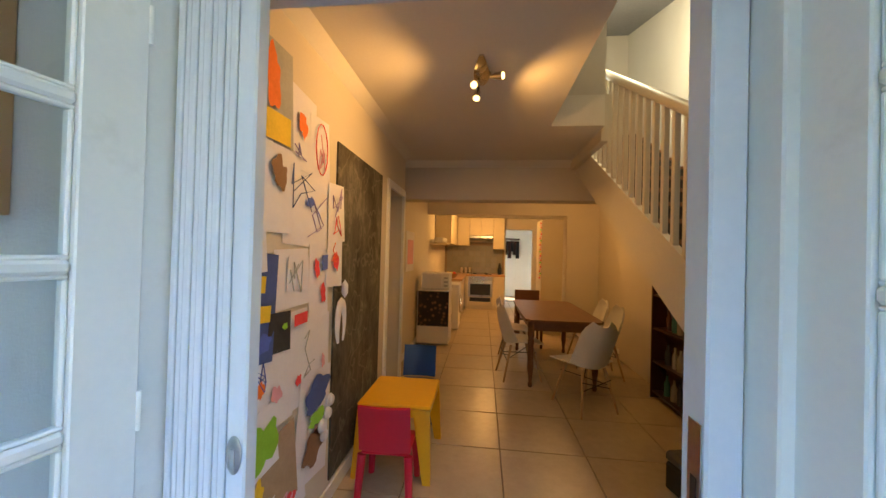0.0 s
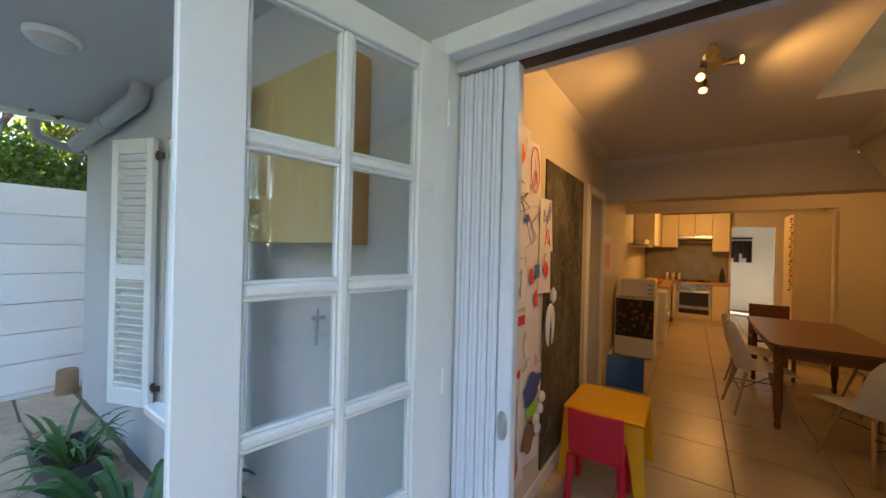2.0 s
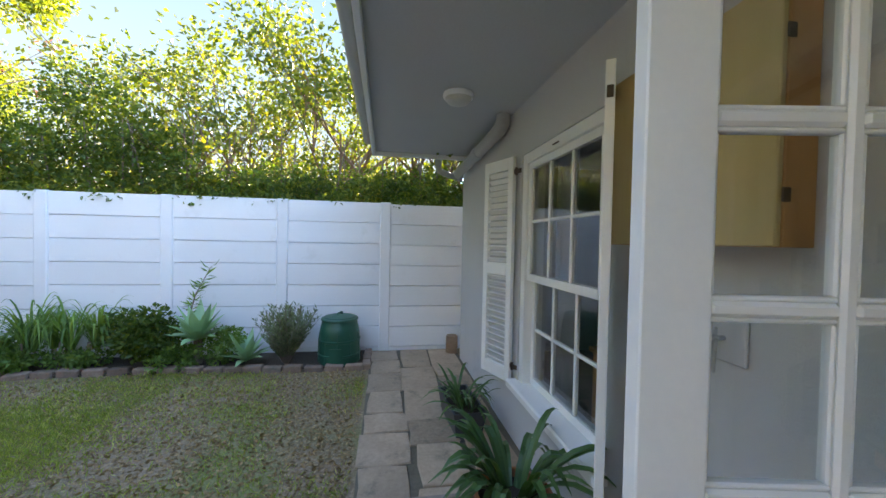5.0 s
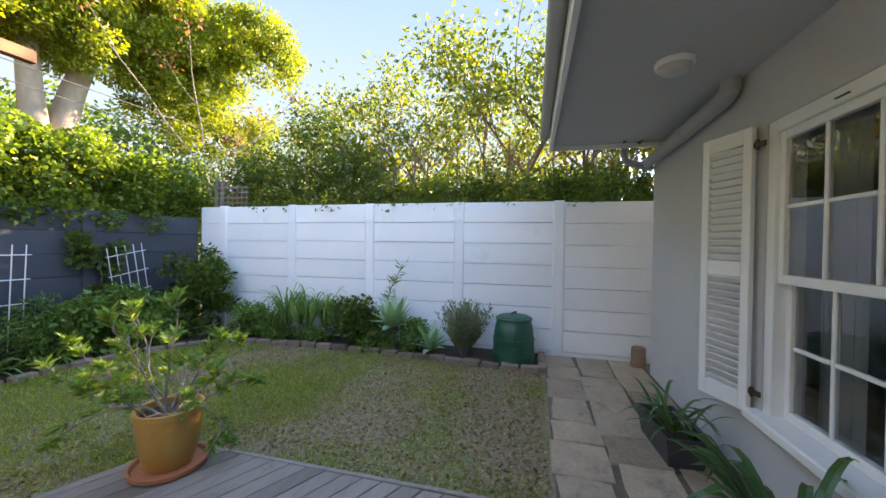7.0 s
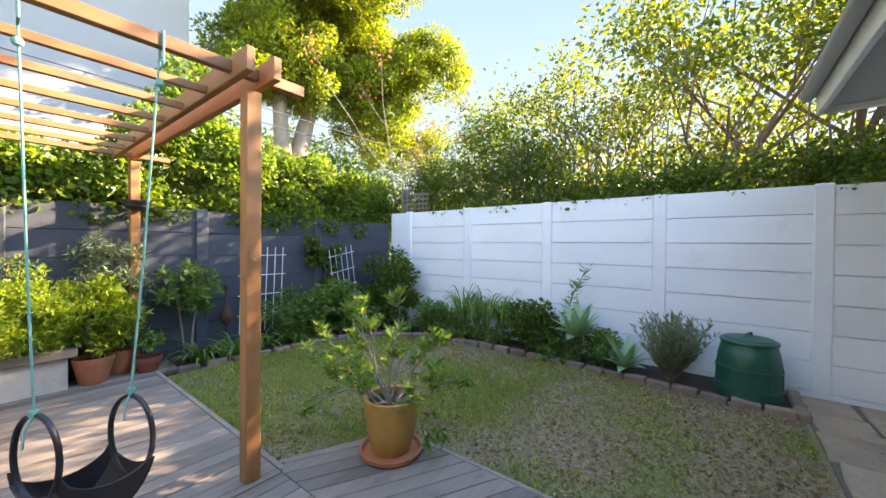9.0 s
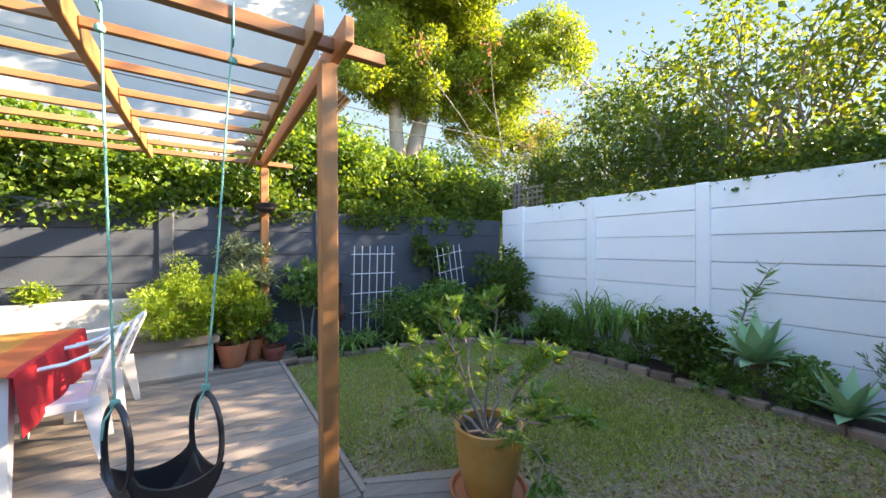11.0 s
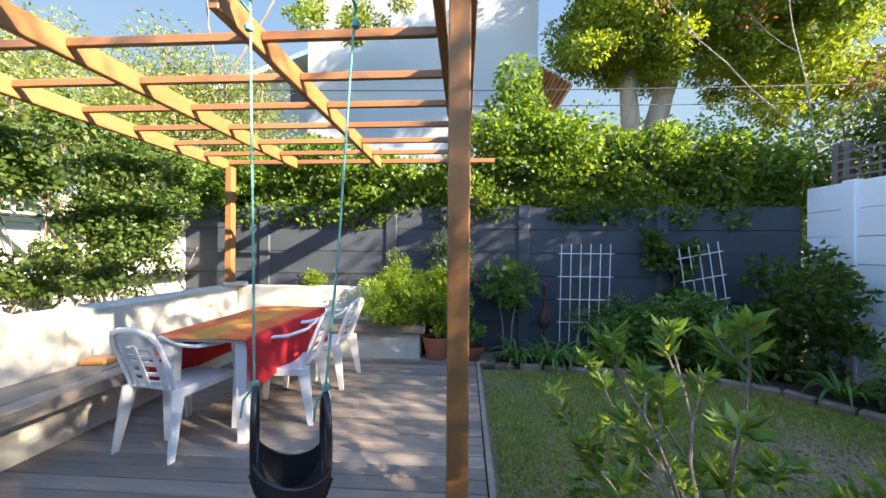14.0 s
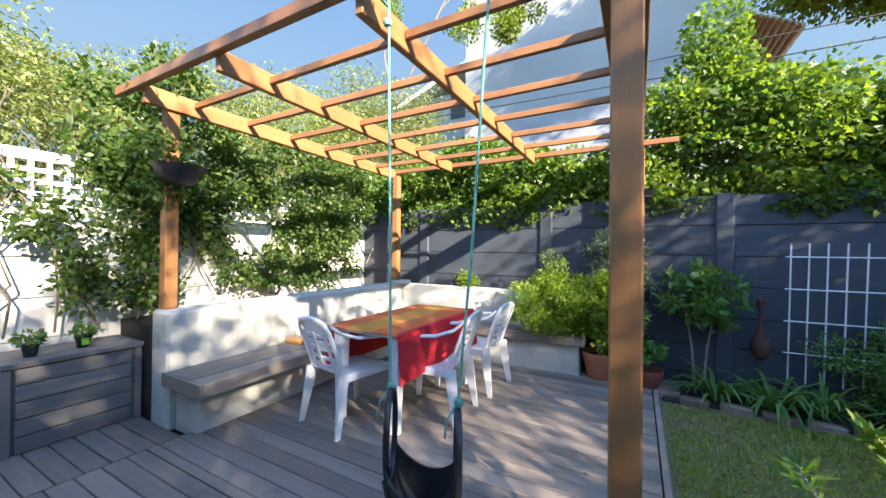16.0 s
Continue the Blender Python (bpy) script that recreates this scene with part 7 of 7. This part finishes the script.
drawing(0.64, 0.92, 0.30, 0.30, PAPER, [B("pink", 0.04, -0.03, 0.06, 0.07), L("blue", -0.06, 0.06, 0.08, 0.1), B("orange", -0.06, 0.02, 0.05, 0.07)], 1)
drawing(0.98, 0.95, 0.36, 0.34, PAPER, [L("grey", 0.0, 0.02, 0.12, 0.2), B("pink", 0.12, -0.04, 0.04, 0.06), B("red", -0.1, -0.06, 0.04, 0.05)], -1)
drawing(0.58, 0.72, 0.2, 0.22, PAPER, [B("green", 0.0, 0.0, 0.2, 0.18)], 8, 1)
drawing(0.68, 0.52, 0.32, 0.30, paints["card"], [B("yellow", -0.08, 0.02, 0.06, 0.1), B("grey", -0.05, -0.06, 0.08, 0.08)], 6)
drawing(1.04, 0.60, 0.28, 0.46, PAPER, [B("navy", 0, 0.13, 0.26, 0.14), B("green", 0.02, 0.02, 0.2, 0.07), B("brown", 0.0, -0.1, 0.2, 0.14), B("pink", 0.03, -0.03, 0.08, 0.05)], -6, 1)
drawing(0.80, 0.36, 0.26, 0.18, PAPER, [B("red", 0.0, 0.0, 0.1, 0.08), L("pink", 0, 0, 0.16, 0.1)], 10)
drawing(0.62, 0.18, 0.08, 0.08, paints["orange"], [B("red", 0, 0, 0.04, 0.04)], 12)
mask = Shape().tube([(0.02, 0.05 * math.sin(a) , 0.13 * math.cos(a)) for a in [-2.4 + k * 0.4 for k in range(13)]], [0.012, 0.02, 0.026, 0.03, 0.032, 0.032, 0.032, 0.03, 0.028, 0.024, 0.02, 0.015, 0.01], 8, flat=0.4)
mask.lathe([(0.0, -0.05), (0.02, -0.02), (0.02, 0.03), (0, 0.06)], 8, pose(0.02, 0.045, 0.20, 0, 0, 0))
whole("paper_mask", mask, PAPER, "pale cut-out paper ornament hanging on the chalkboard", "ornament", at=(LX + 0.03, 1.27, 1.06), smooth=True)
for k, (y, z) in enumerate(((1.20, 0.66), (1.17, 0.60), (1.10, 0.56), (1.13, 0.50))):
    whole("paper_flower", Shape().lathe([(0.0, -0.015), (0.03, -0.01), (0.036, 0.0), (0.025, 0.015), (0.0, 0.02)], 9, pose(0.03, 0, 0, 0, 90, 0)), PAPER, "white tissue paper flower on a picture", "ornament", "paper flowers", (LX, y, z), smooth=True)

# ---- children's table and chairs ----
def plastic(name, c):
    return surf(name, c, tuple(k * 1.12 for k in c), 0.32, 40, 5, 0.03)


YEL, RED, BLU = plastic("yellow_plastic", (0.72, 0.40, 0.012)), plastic("red_plastic", (0.55, 0.012, 0.045)), plastic("blue_plastic", (0.012, 0.06, 0.24))
kt = thing("childrens_table", "yellow plastic children's table with splayed legs", "table", at=(-0.49, 1.78, FLOOR))
part("tabletop", Shape().box(-0.24, 0.24, -0.26, 0.26, 0.44, 0.465, 0.01), YEL, kt)
part("apron", Shape().box(-0.228, 0.228, -0.248, 0.248, 0.385, 0.439, 0.006), YEL, kt)
for sx in (-1, 1):
    for sy in (-1, 1):
        leg = Shape()
        a = 0.24
        leg.add([(sx * 0.255 - sx * w0, sy * 0.30 - sy * w1, 0) for w0, w1 in ((0, 0), (0.05, 0), (0.05, 0.035), (0, 0.035))] + [(sx * 0.235 - sx * w0, sy * 0.255 - sy * w1, 0.44) for w0, w1 in ((0, 0), (0.11, 0), (0.11, 0.03), (0, 0.03))], [(0, 1, 2, 3), (4, 7, 6, 5), (0, 4, 5, 1), (1, 5, 6, 2), (2, 6, 7, 3), (3, 7, 4, 0)])
        part("leg", leg, YEL, kt)


def kid_chair(colour, material, at, rz):
    c = thing("childrens_chair", colour + " plastic children's chair with a solid back", "chair", "children's chairs", at, rz)
    part("seat", Shape().box(-0.14, 0.14, -0.13, 0.15, 0.27, 0.295, 0.01), material, c)
    part("backrest", Shape().sheet(lambda u, v: (-0.15 + 0.30 * u, -0.135 - 0.05 * v - 0.02 * math.sin(math.pi * u), 0.30 + 0.27 * v), 8, 5, 0.016), material, c, smooth=True)
    for sx in (-1, 1):
        for sy in (-1, 1):
            part("leg", Shape().tube([(sx * 0.135, sy * 0.125, 0.275), (sx * 0.15, sy * 0.155, 0.0)], [0.026, 0.02], 8), material, c, smooth=True)
    return c


kid_chair("red", RED, (-0.48, 1.42, FLOOR), 2)
kid_chair("blue", BLU, (-0.50, 2.42, FLOOR), 182)

# ---- dining table and shell chairs ----
TABLE_WOOD = surf("dark_oak", (0.115, 0.045, 0.018), (0.22, 0.092, 0.040), 0.35, 14, 2, 0.08, stretch=(1, 0.15, 1))
dt = thing("dining_table", "dark brown wooden dining table with turned legs", "table", at=(0.94, 4.05, FLOOR))
part("tabletop", Shape().prism([(0.40 * c + 0.0, 0.86 * s) for c, s in ((-0.9, -1), (0.9, -1), (1.02, -0.92), (1.04, -0.4), (1.04, 0.4), (1.02, 0.92), (0.9, 1), (-0.9, 1), (-1.02, 0.92), (-1.04, 0.4), (-1.04, -0.4), (-1.02, -0.92))], 0.725, 0.75), TABLE_WOOD, dt)
part("apron", Shape().box(-0.36, 0.36, -0.78, 0.78, 0.62, 0.724), TABLE_WOOD, dt)
turned = Shape().lathe([(0.02, 0), (0.026, 0.03), (0.018, 0.06), (0.022, 0.1), (0.034, 0.2), (0.03, 0.45), (0.036, 0.5), (0.028, 0.53), (0.038, 0.56), (0.038, 0.72)], 14).mesh("leg", TABLE_WOOD, True)
for x, y in ((-0.34, -0.75), (0.34, -0.75), (-0.34, 0.75), (0.34, 0.75)):
    piece("leg", turned, dt, pose(x, y, 0))
SHELL = surf("white_shell", (0.70, 0.69, 0.66), (0.76, 0.75, 0.72), 0.35, 40, 4, 0.02)
ASH = surf("ash_dowel", (0.42, 0.28, 0.15), (0.54, 0.38, 0.22), 0.5, 20, 4, 0.05, stretch=(1, 1, 0.2))


def shell_chair(at, rz):
    c = thing("shell_chair", "white moulded shell chair on pale dowel legs", "chair", "dining chairs", at, rz)

    def shell_pt(u, v):
        a = (u - 0.5) * 2
        if v < 0.5:
            t = v / 0.5
            return (a * 0.23, 0.23 - 0.40 * t, 0.43 - 0.02 * t + 0.05 * a * a * t)
        t = (v - 0.5) / 0.5
        w = 0.23 * (1 - 0.08 * t - 0.5 * t ** 7)
        return (a * w, -0.17 - 0.10 * math.sin(t * 1.4) + 0.10 * a * a * (1 - 0.5 * t), 0.41 + 0.05 * a * a + 0.40 * t)

    part("shell", Shape().sheet(shell_pt, 10, 16, 0.01), SHELL, c, smooth=True)
    for sx in (-1, 1):
        for sy in (-1, 1):
            part("leg", Shape().tube([(sx * 0.12, sy * 0.12, 0.40), (sx * 0.20, sy * 0.22, 0.0)], [0.016, 0.010], 8), ASH, c, smooth=True)
    for a, b in (((-0.15, -0.16, 0.25), (0.15, 0.16, 0.32)), ((0.15, -0.16, 0.25), (-0.15, 0.16, 0.32)), ((-0.16, -0.17, 0.22), (0.16, -0.17, 0.30)), ((0.16, -0.17, 0.22), (-0.16, -0.17, 0.30))):
        part("brace", Shape().tube([a, b], 0.0045, 5), BLACK_PLASTIC, c)
    return c


shell_chair((1.05, 2.86, FLOOR), 24)
shell_chair((0.50, 3.62, FLOOR), -80)
shell_chair((0.52, 4.30, FLOOR), -92)
shell_chair((1.52, 4.45, FLOOR), 90)
shell_chair((1.50, 3.85, FLOOR), 90)
wc = thing("wooden_chair", "brown wooden chair at the far end of the table", "chair", at=(0.80, 5.15, FLOOR), rz=180)
part("seat", Shape().box(-0.2, 0.2, -0.2, 0.2, 0.43, 0.455, 0.006), TABLE_WOOD, wc)
part("backrest", Shape().box(-0.2, 0.2, -0.22, -0.2, 0.66, 0.86, 0.006), TABLE_WOOD, wc)
for sx in (-1, 1):
    part("leg", Shape().box(sx * 0.18 - 0.018, sx * 0.18 + 0.018, -0.235, -0.2005, 0, 0.86, 0.003), TABLE_WOOD, wc)
    part("leg", Shape().box(sx * 0.18 - 0.018, sx * 0.18 + 0.018, 0.165, 0.2, 0, 0.43, 0.003), TABLE_WOOD, wc)

# ---- kitchen ----
ENAMEL = surf("white_enamel", (0.70, 0.69, 0.66), (0.77, 0.76, 0.73), 0.3, 40, 3, 0.01)
CUP = surf("cream_cupboard", (0.66, 0.56, 0.38), (0.72, 0.63, 0.45), 0.45, 40, 3, 0.03)
TOP = surf("beech_worktop", (0.42, 0.22, 0.08), (0.55, 0.31, 0.13), 0.4, 14, 3, 0.04)
SPLASH = surf("grey_splash_tile", (0.24, 0.23, 0.19), (0.31, 0.30, 0.25), 0.15, 30, 3, 0.03, piece=0.08)
fr = thing("small_fridge", "white undercounter fridge with a dark floral panel", "fridge", at=(-0.70, 5.06, FLOOR))
part("body", Shape().box(-0.25, 0.25, -0.23, 0.27, 0.01, 0.85, 0.008), ENAMEL, fr)
part("door", Shape().box(-0.25, 0.25, -0.265, -0.2315, 0.03, 0.84, 0.008), ENAMEL, fr)
floral, fnt, fb = node_mat("floral_cloth")
vor = fnt.nodes.new("ShaderNodeTexVoronoi")
vor.inputs["Scale"].default_value = 13
fco = fnt.nodes.new("ShaderNodeTexCoord")
fnt.links.new(fco.outputs["Object"], vor.inputs["Vector"])
fnt.links.new(ramp(fnt, vor.outputs["Distance"], [(0.1, (0.30, 0.14, 0.07)), (0.25, (0.12, 0.06, 0.04)), (0.4, (0.02, 0.015, 0.015))]), fb.inputs["Base Color"])
fb.inputs["Roughness"].default_value = 0.8
part("cloth_panel", Shape().box(-0.235, 0.245, -0.272, -0.2655, 0.30, 0.84, 0.003), floral, fr, "dark floral cloth panel")
mw = thing("microwave", "white microwave oven standing on the fridge", "microwave", at=(-0.66, 5.05, FLOOR + 0.851))
part("body", Shape().box(-0.23, 0.21, -0.2, 0.18, 0.01, 0.27, 0.01), ENAMEL, mw)
part("door", Shape().box(-0.225, 0.09, -0.212, -0.2005, 0.02, 0.26, 0.004), ENAMEL, mw)
for k in range(3):
    part("button", Shape().box(0.12, 0.18, -0.206, -0.2005, 0.06 + k * 0.06, 0.09 + k * 0.06, 0.002), PIPE_GREY, mw)
wm = thing("washing_machine", "white front-loading washing machine beside the fridge", "washing machine", at=(-0.68, 6.3, FLOOR))
part("body", Shape().box(-0.30, 0.30, -0.3, 0.3, 0.01, 0.85, 0.01), ENAMEL, wm)
part("door_ring", Shape().lathe([(0.12, 0.0), (0.17, 0.0), (0.17, 0.03), (0.13, 0.04)], 24, pose(0.30, 0, 0.45, 0, 90, 0)), CHROME, wm, smooth=True)
wt = thing("worktop", "beech worktop along the kitchen wall", "worktop")
part("slab", Shape().box(LX2 + 0.002, 0.62, 8.42, 9.04, 0.92, 0.955, 0.003), TOP, wt)
part("slab", Shape().box(LX2 + 0.002, -0.36, 6.65, 8.41, 0.92, 0.955, 0.003), TOP, wt)
side_cab = thing("base_cabinet", "cream base cupboard along the side wall", "cabinet", "base cabinets")
part("body", Shape().box(LX2 + 0.002, -0.40, 6.66, 8.44, FLOOR + 0.1, 0.918), CUP, side_cab)
for x0, x1 in ((-0.38, -0.31), (0.32, 0.60)):
    cab = thing("base_cabinet", "cream shaker base cupboard in the kitchen", "cabinet", "base cabinets")
    part("body", Shape().box(x0, x1, 8.47, 9.03, FLOOR + 0.1, 0.918), CUP, cab)
    part("door", Shape().box(x0 + 0.004, x1 - 0.004, 8.45, 8.469, FLOOR + 0.12, 0.91, 0.003), CUP, cab)
    part("knob", Shape().lathe([(0.0, 0), (0.012, 0.004), (0.012, 0.016), (0, 0.02)], 8, pose(x0 + 0.03, 8.45, 0.8, 90, 0, 0)), CHROME, cab)
setting("kitchen_plinth", Shape().box(-0.36, 0.60, 8.50, 9.03, FLOOR - 0.01, FLOOR + 0.099), CUP, "cream plinth under the cupboards")
ov = thing("oven", "stainless built-in oven with a dark glass door", "oven")
part("body", Shape().box(-0.305, 0.315, 8.48, 9.03, FLOOR + 0.1, 0.915), CUP, ov)
part("panel", Shape().box(-0.30, 0.31, 8.455, 8.479, 0.80, 0.91, 0.003), METAL, ov)
part("door", Shape().box(-0.30, 0.31, 8.45, 8.479, 0.40, 0.795, 0.004), METAL, ov)
part("door_glass", Shape().box(-0.25, 0.26, 8.446, 8.4495, 0.44, 0.72, 0.001), BLACK_PLASTIC, ov, "dark glass")
part("handle", Shape().tube([(-0.25, 8.42, 0.755), (0.26, 8.42, 0.755)], 0.010, 8), METAL, ov)
part("drawer", Shape().box(-0.30, 0.31, 8.45, 8.479, FLOOR + 0.12, 0.26, 0.003), CUP, ov)
part("vent", Shape().box(-0.26, 0.27, 8.45, 8.479, 0.275, 0.37, 0.003), BLACK_PLASTIC, ov)
for k in range(5):
    part("dial", Shape().lathe([(0.016, 0), (0.013, 0.02), (0, 0.02)], 10, pose(-0.22 + k * 0.11, 8.455, 0.855, 90, 0, 0)), CHROME, ov)
hob = thing("gas_hob", "black gas hob set in the worktop", "hob", at=(0, 8.74, 0.956))
part("plate", Shape().box(-0.29, 0.29, -0.24, 0.24, 0, 0.008, 0.003), BLACK_PLASTIC, hob)
for x, y in ((-0.15, -0.11), (0.15, -0.11), (-0.15, 0.11), (0.15, 0.11)):
    part("burner", Shape().lathe([(0.0, 0.03), (0.05, 0.03), (0.05, 0.008), (0, 0.008)][::-1], 12, pose(x, y, 0)), BLACK_PLASTIC, hob)
hood = thing("cooker_hood", "slim stainless cooker hood under the wall cupboards", "hood")
part("body", Shape().box(-0.30, 0.31, 8.62, 9.03, 1.86, 1.96, 0.004), METAL, hood)
part("visor", Shape().box(-0.30, 0.31, 8.58, 8.6195, 1.86, 1.90, 0.003), BLACK_PLASTIC, hood)
splash = setting("splashback", Shape().box(LX2 + 0.002, 0.62, 9.036, 9.049, 0.956, 1.80), GROUT, "glossy grey splashback tiles")
st_me = Shape().box(-0.073, 0.073, -0.006, 0.0, -0.073, 0.073, 0.002).mesh("tile", SPLASH)
for i in range(10):
    for j in range(5):
        piece("tile", st_me, splash, pose(-0.85 + i * 0.15, 9.037, 1.04 + j * 0.15))
for x0, x1, z0 in ((-0.62, -0.305, 1.70), (-0.30, 0.0, 1.97), (0.005, 0.31, 1.97), (0.315, 0.60, 1.62)):
    wcab = thing("wall_cabinet", "cream wall cupboard with plain doors", "cabinet", "wall cabinets")
    part("body", Shape().box(x0, x1, 8.70, 9.034, z0, 2.44), CUP, wcab)
    part("door", Shape().box(x0 + 0.003, x1 - 0.003, 8.68, 8.699, z0 + 0.003, 2.437, 0.003), CUP, wcab)
sc2 = thing("wall_cabinet", "cream wall cupboard along the side wall", "cabinet", "wall cabinets")
part("body", Shape().box(LX2 + 0.002, -0.63, 6.9, 9.03, 1.70, 2.44), CUP, sc2)
shelf = thing("plate_shelf", "open shelf with stacked white plates", "shelf")
part("board", Shape().box(LX2 + 0.002, -0.65, 6.2, 6.88, 1.66, 1.69), CUP, shelf)
for k in range(3):
    whole("plate_stack", Shape().lathe([(0.06, 0), (0.10, 0.02), (0.10, 0.10), (0.09, 0.10), (0, 0.09)], 16), ENAMEL, "stack of white plates on the open shelf", "plates", "plate stacks", (-0.80, 6.3 + k * 0.22, 1.691), smooth=True)
bowl = thing("fruit_bowl", "wooden bowl of fruit on the worktop", "bowl", at=(-0.62, 6.9, 0.956))
part("bowl", Shape().lathe([(0.05, 0), (0.10, 0.02), (0.16, 0.10), (0.15, 0.10), (0.09, 0.03), (0, 0.02)], 20), TOP, bowl, smooth=True)
for k, (x, y, c) in enumerate(((0.0, 0.0, "orange"), (0.07, 0.03, "red"), (-0.06, 0.04, "yellow"), (0.02, -0.07, "yellow"))):
    whole("fruit", Shape().lathe([(0.0, -0.035), (0.025, -0.026), (0.036, 0.0), (0.026, 0.026), (0, 0.034)], 12), paints[c], "piece of " + c + " fruit in the bowl", "fruit", "fruit in the bowl", (-0.62 + x, 6.9 + y, 1.06), smooth=True)
for k in range(3):
    whole("storage_jar", Shape().lathe([(0.05, 0), (0.05, 0.15), (0.045, 0.165), (0, 0.17)], 14), CHROME, "metal storage jar on the worktop", "jar", "storage jars", (-0.50 + k * 0.11, 8.85, 0.956), smooth=True)
whole("utensil_jar", Shape().lathe([(0.05, 0), (0.055, 0.14), (0.05, 0.14), (0.02, 0.3), (0.0, 0.3)], 12), BLACK_PLASTIC, "dark jar of kitchen utensils", "jar", at=(0.50, 8.85, 0.956), smooth=True)
poster = thing("wall_poster", "framed pale poster on the wall above the fridge", "picture")
part("sheet", Shape().box(LX2 + 0.001, LX2 + 0.01, 4.0, 4.55, 1.22, 1.78, 0.002), PAPER, poster)
part("print", Shape().box(LX2 + 0.0105, LX2 + 0.012, 4.08, 4.47, 1.32, 1.66), paints["pink"], poster)
larder = thing("tall_cupboard", "tall white cupboard in the kitchen", "cupboard")
part("body", Shape().box(1.12, 1.50, 6.0, 6.6, FLOOR, 2.15, 0.004), CUP, larder)
part("door", Shape().box(1.125, 1.495, 5.978, 5.999, FLOOR + 0.05, 2.14, 0.004), CUP, larder)
for k in range(26):
    c = ("red", "yellow", "green", "orange", "pink")[k % 5]
    whole("bead", Shape().lathe([(0, -0.02), (0.02, 0), (0, 0.02)], 8), paints[c], "bright bead on a hanging string", "beads", "string of beads", (1.09 + 0.008 * (k % 3), 5.99, 1.08 + k * 0.04), smooth=True)
coats = thing("coat_rack", "row of dark bags and coats hung in the passage", "coat rack")
part("rail", Shape().box(0.72, 1.3, 11.86, 11.89, 2.0, 2.05), DARK_WOOD, coats)
for k in range(6):
    part("coat", Shape().sheet(lambda u, v: (0.72 + 0.09 * k + 0.12 * u, 11.80 + 0.04 * math.sin(u * 3.1), 1.95 - (0.35 + 0.12 * (k % 3)) * v), 4, 4, 0.03), BLACK_PLASTIC if k % 2 else DARK_WOOD, coats)
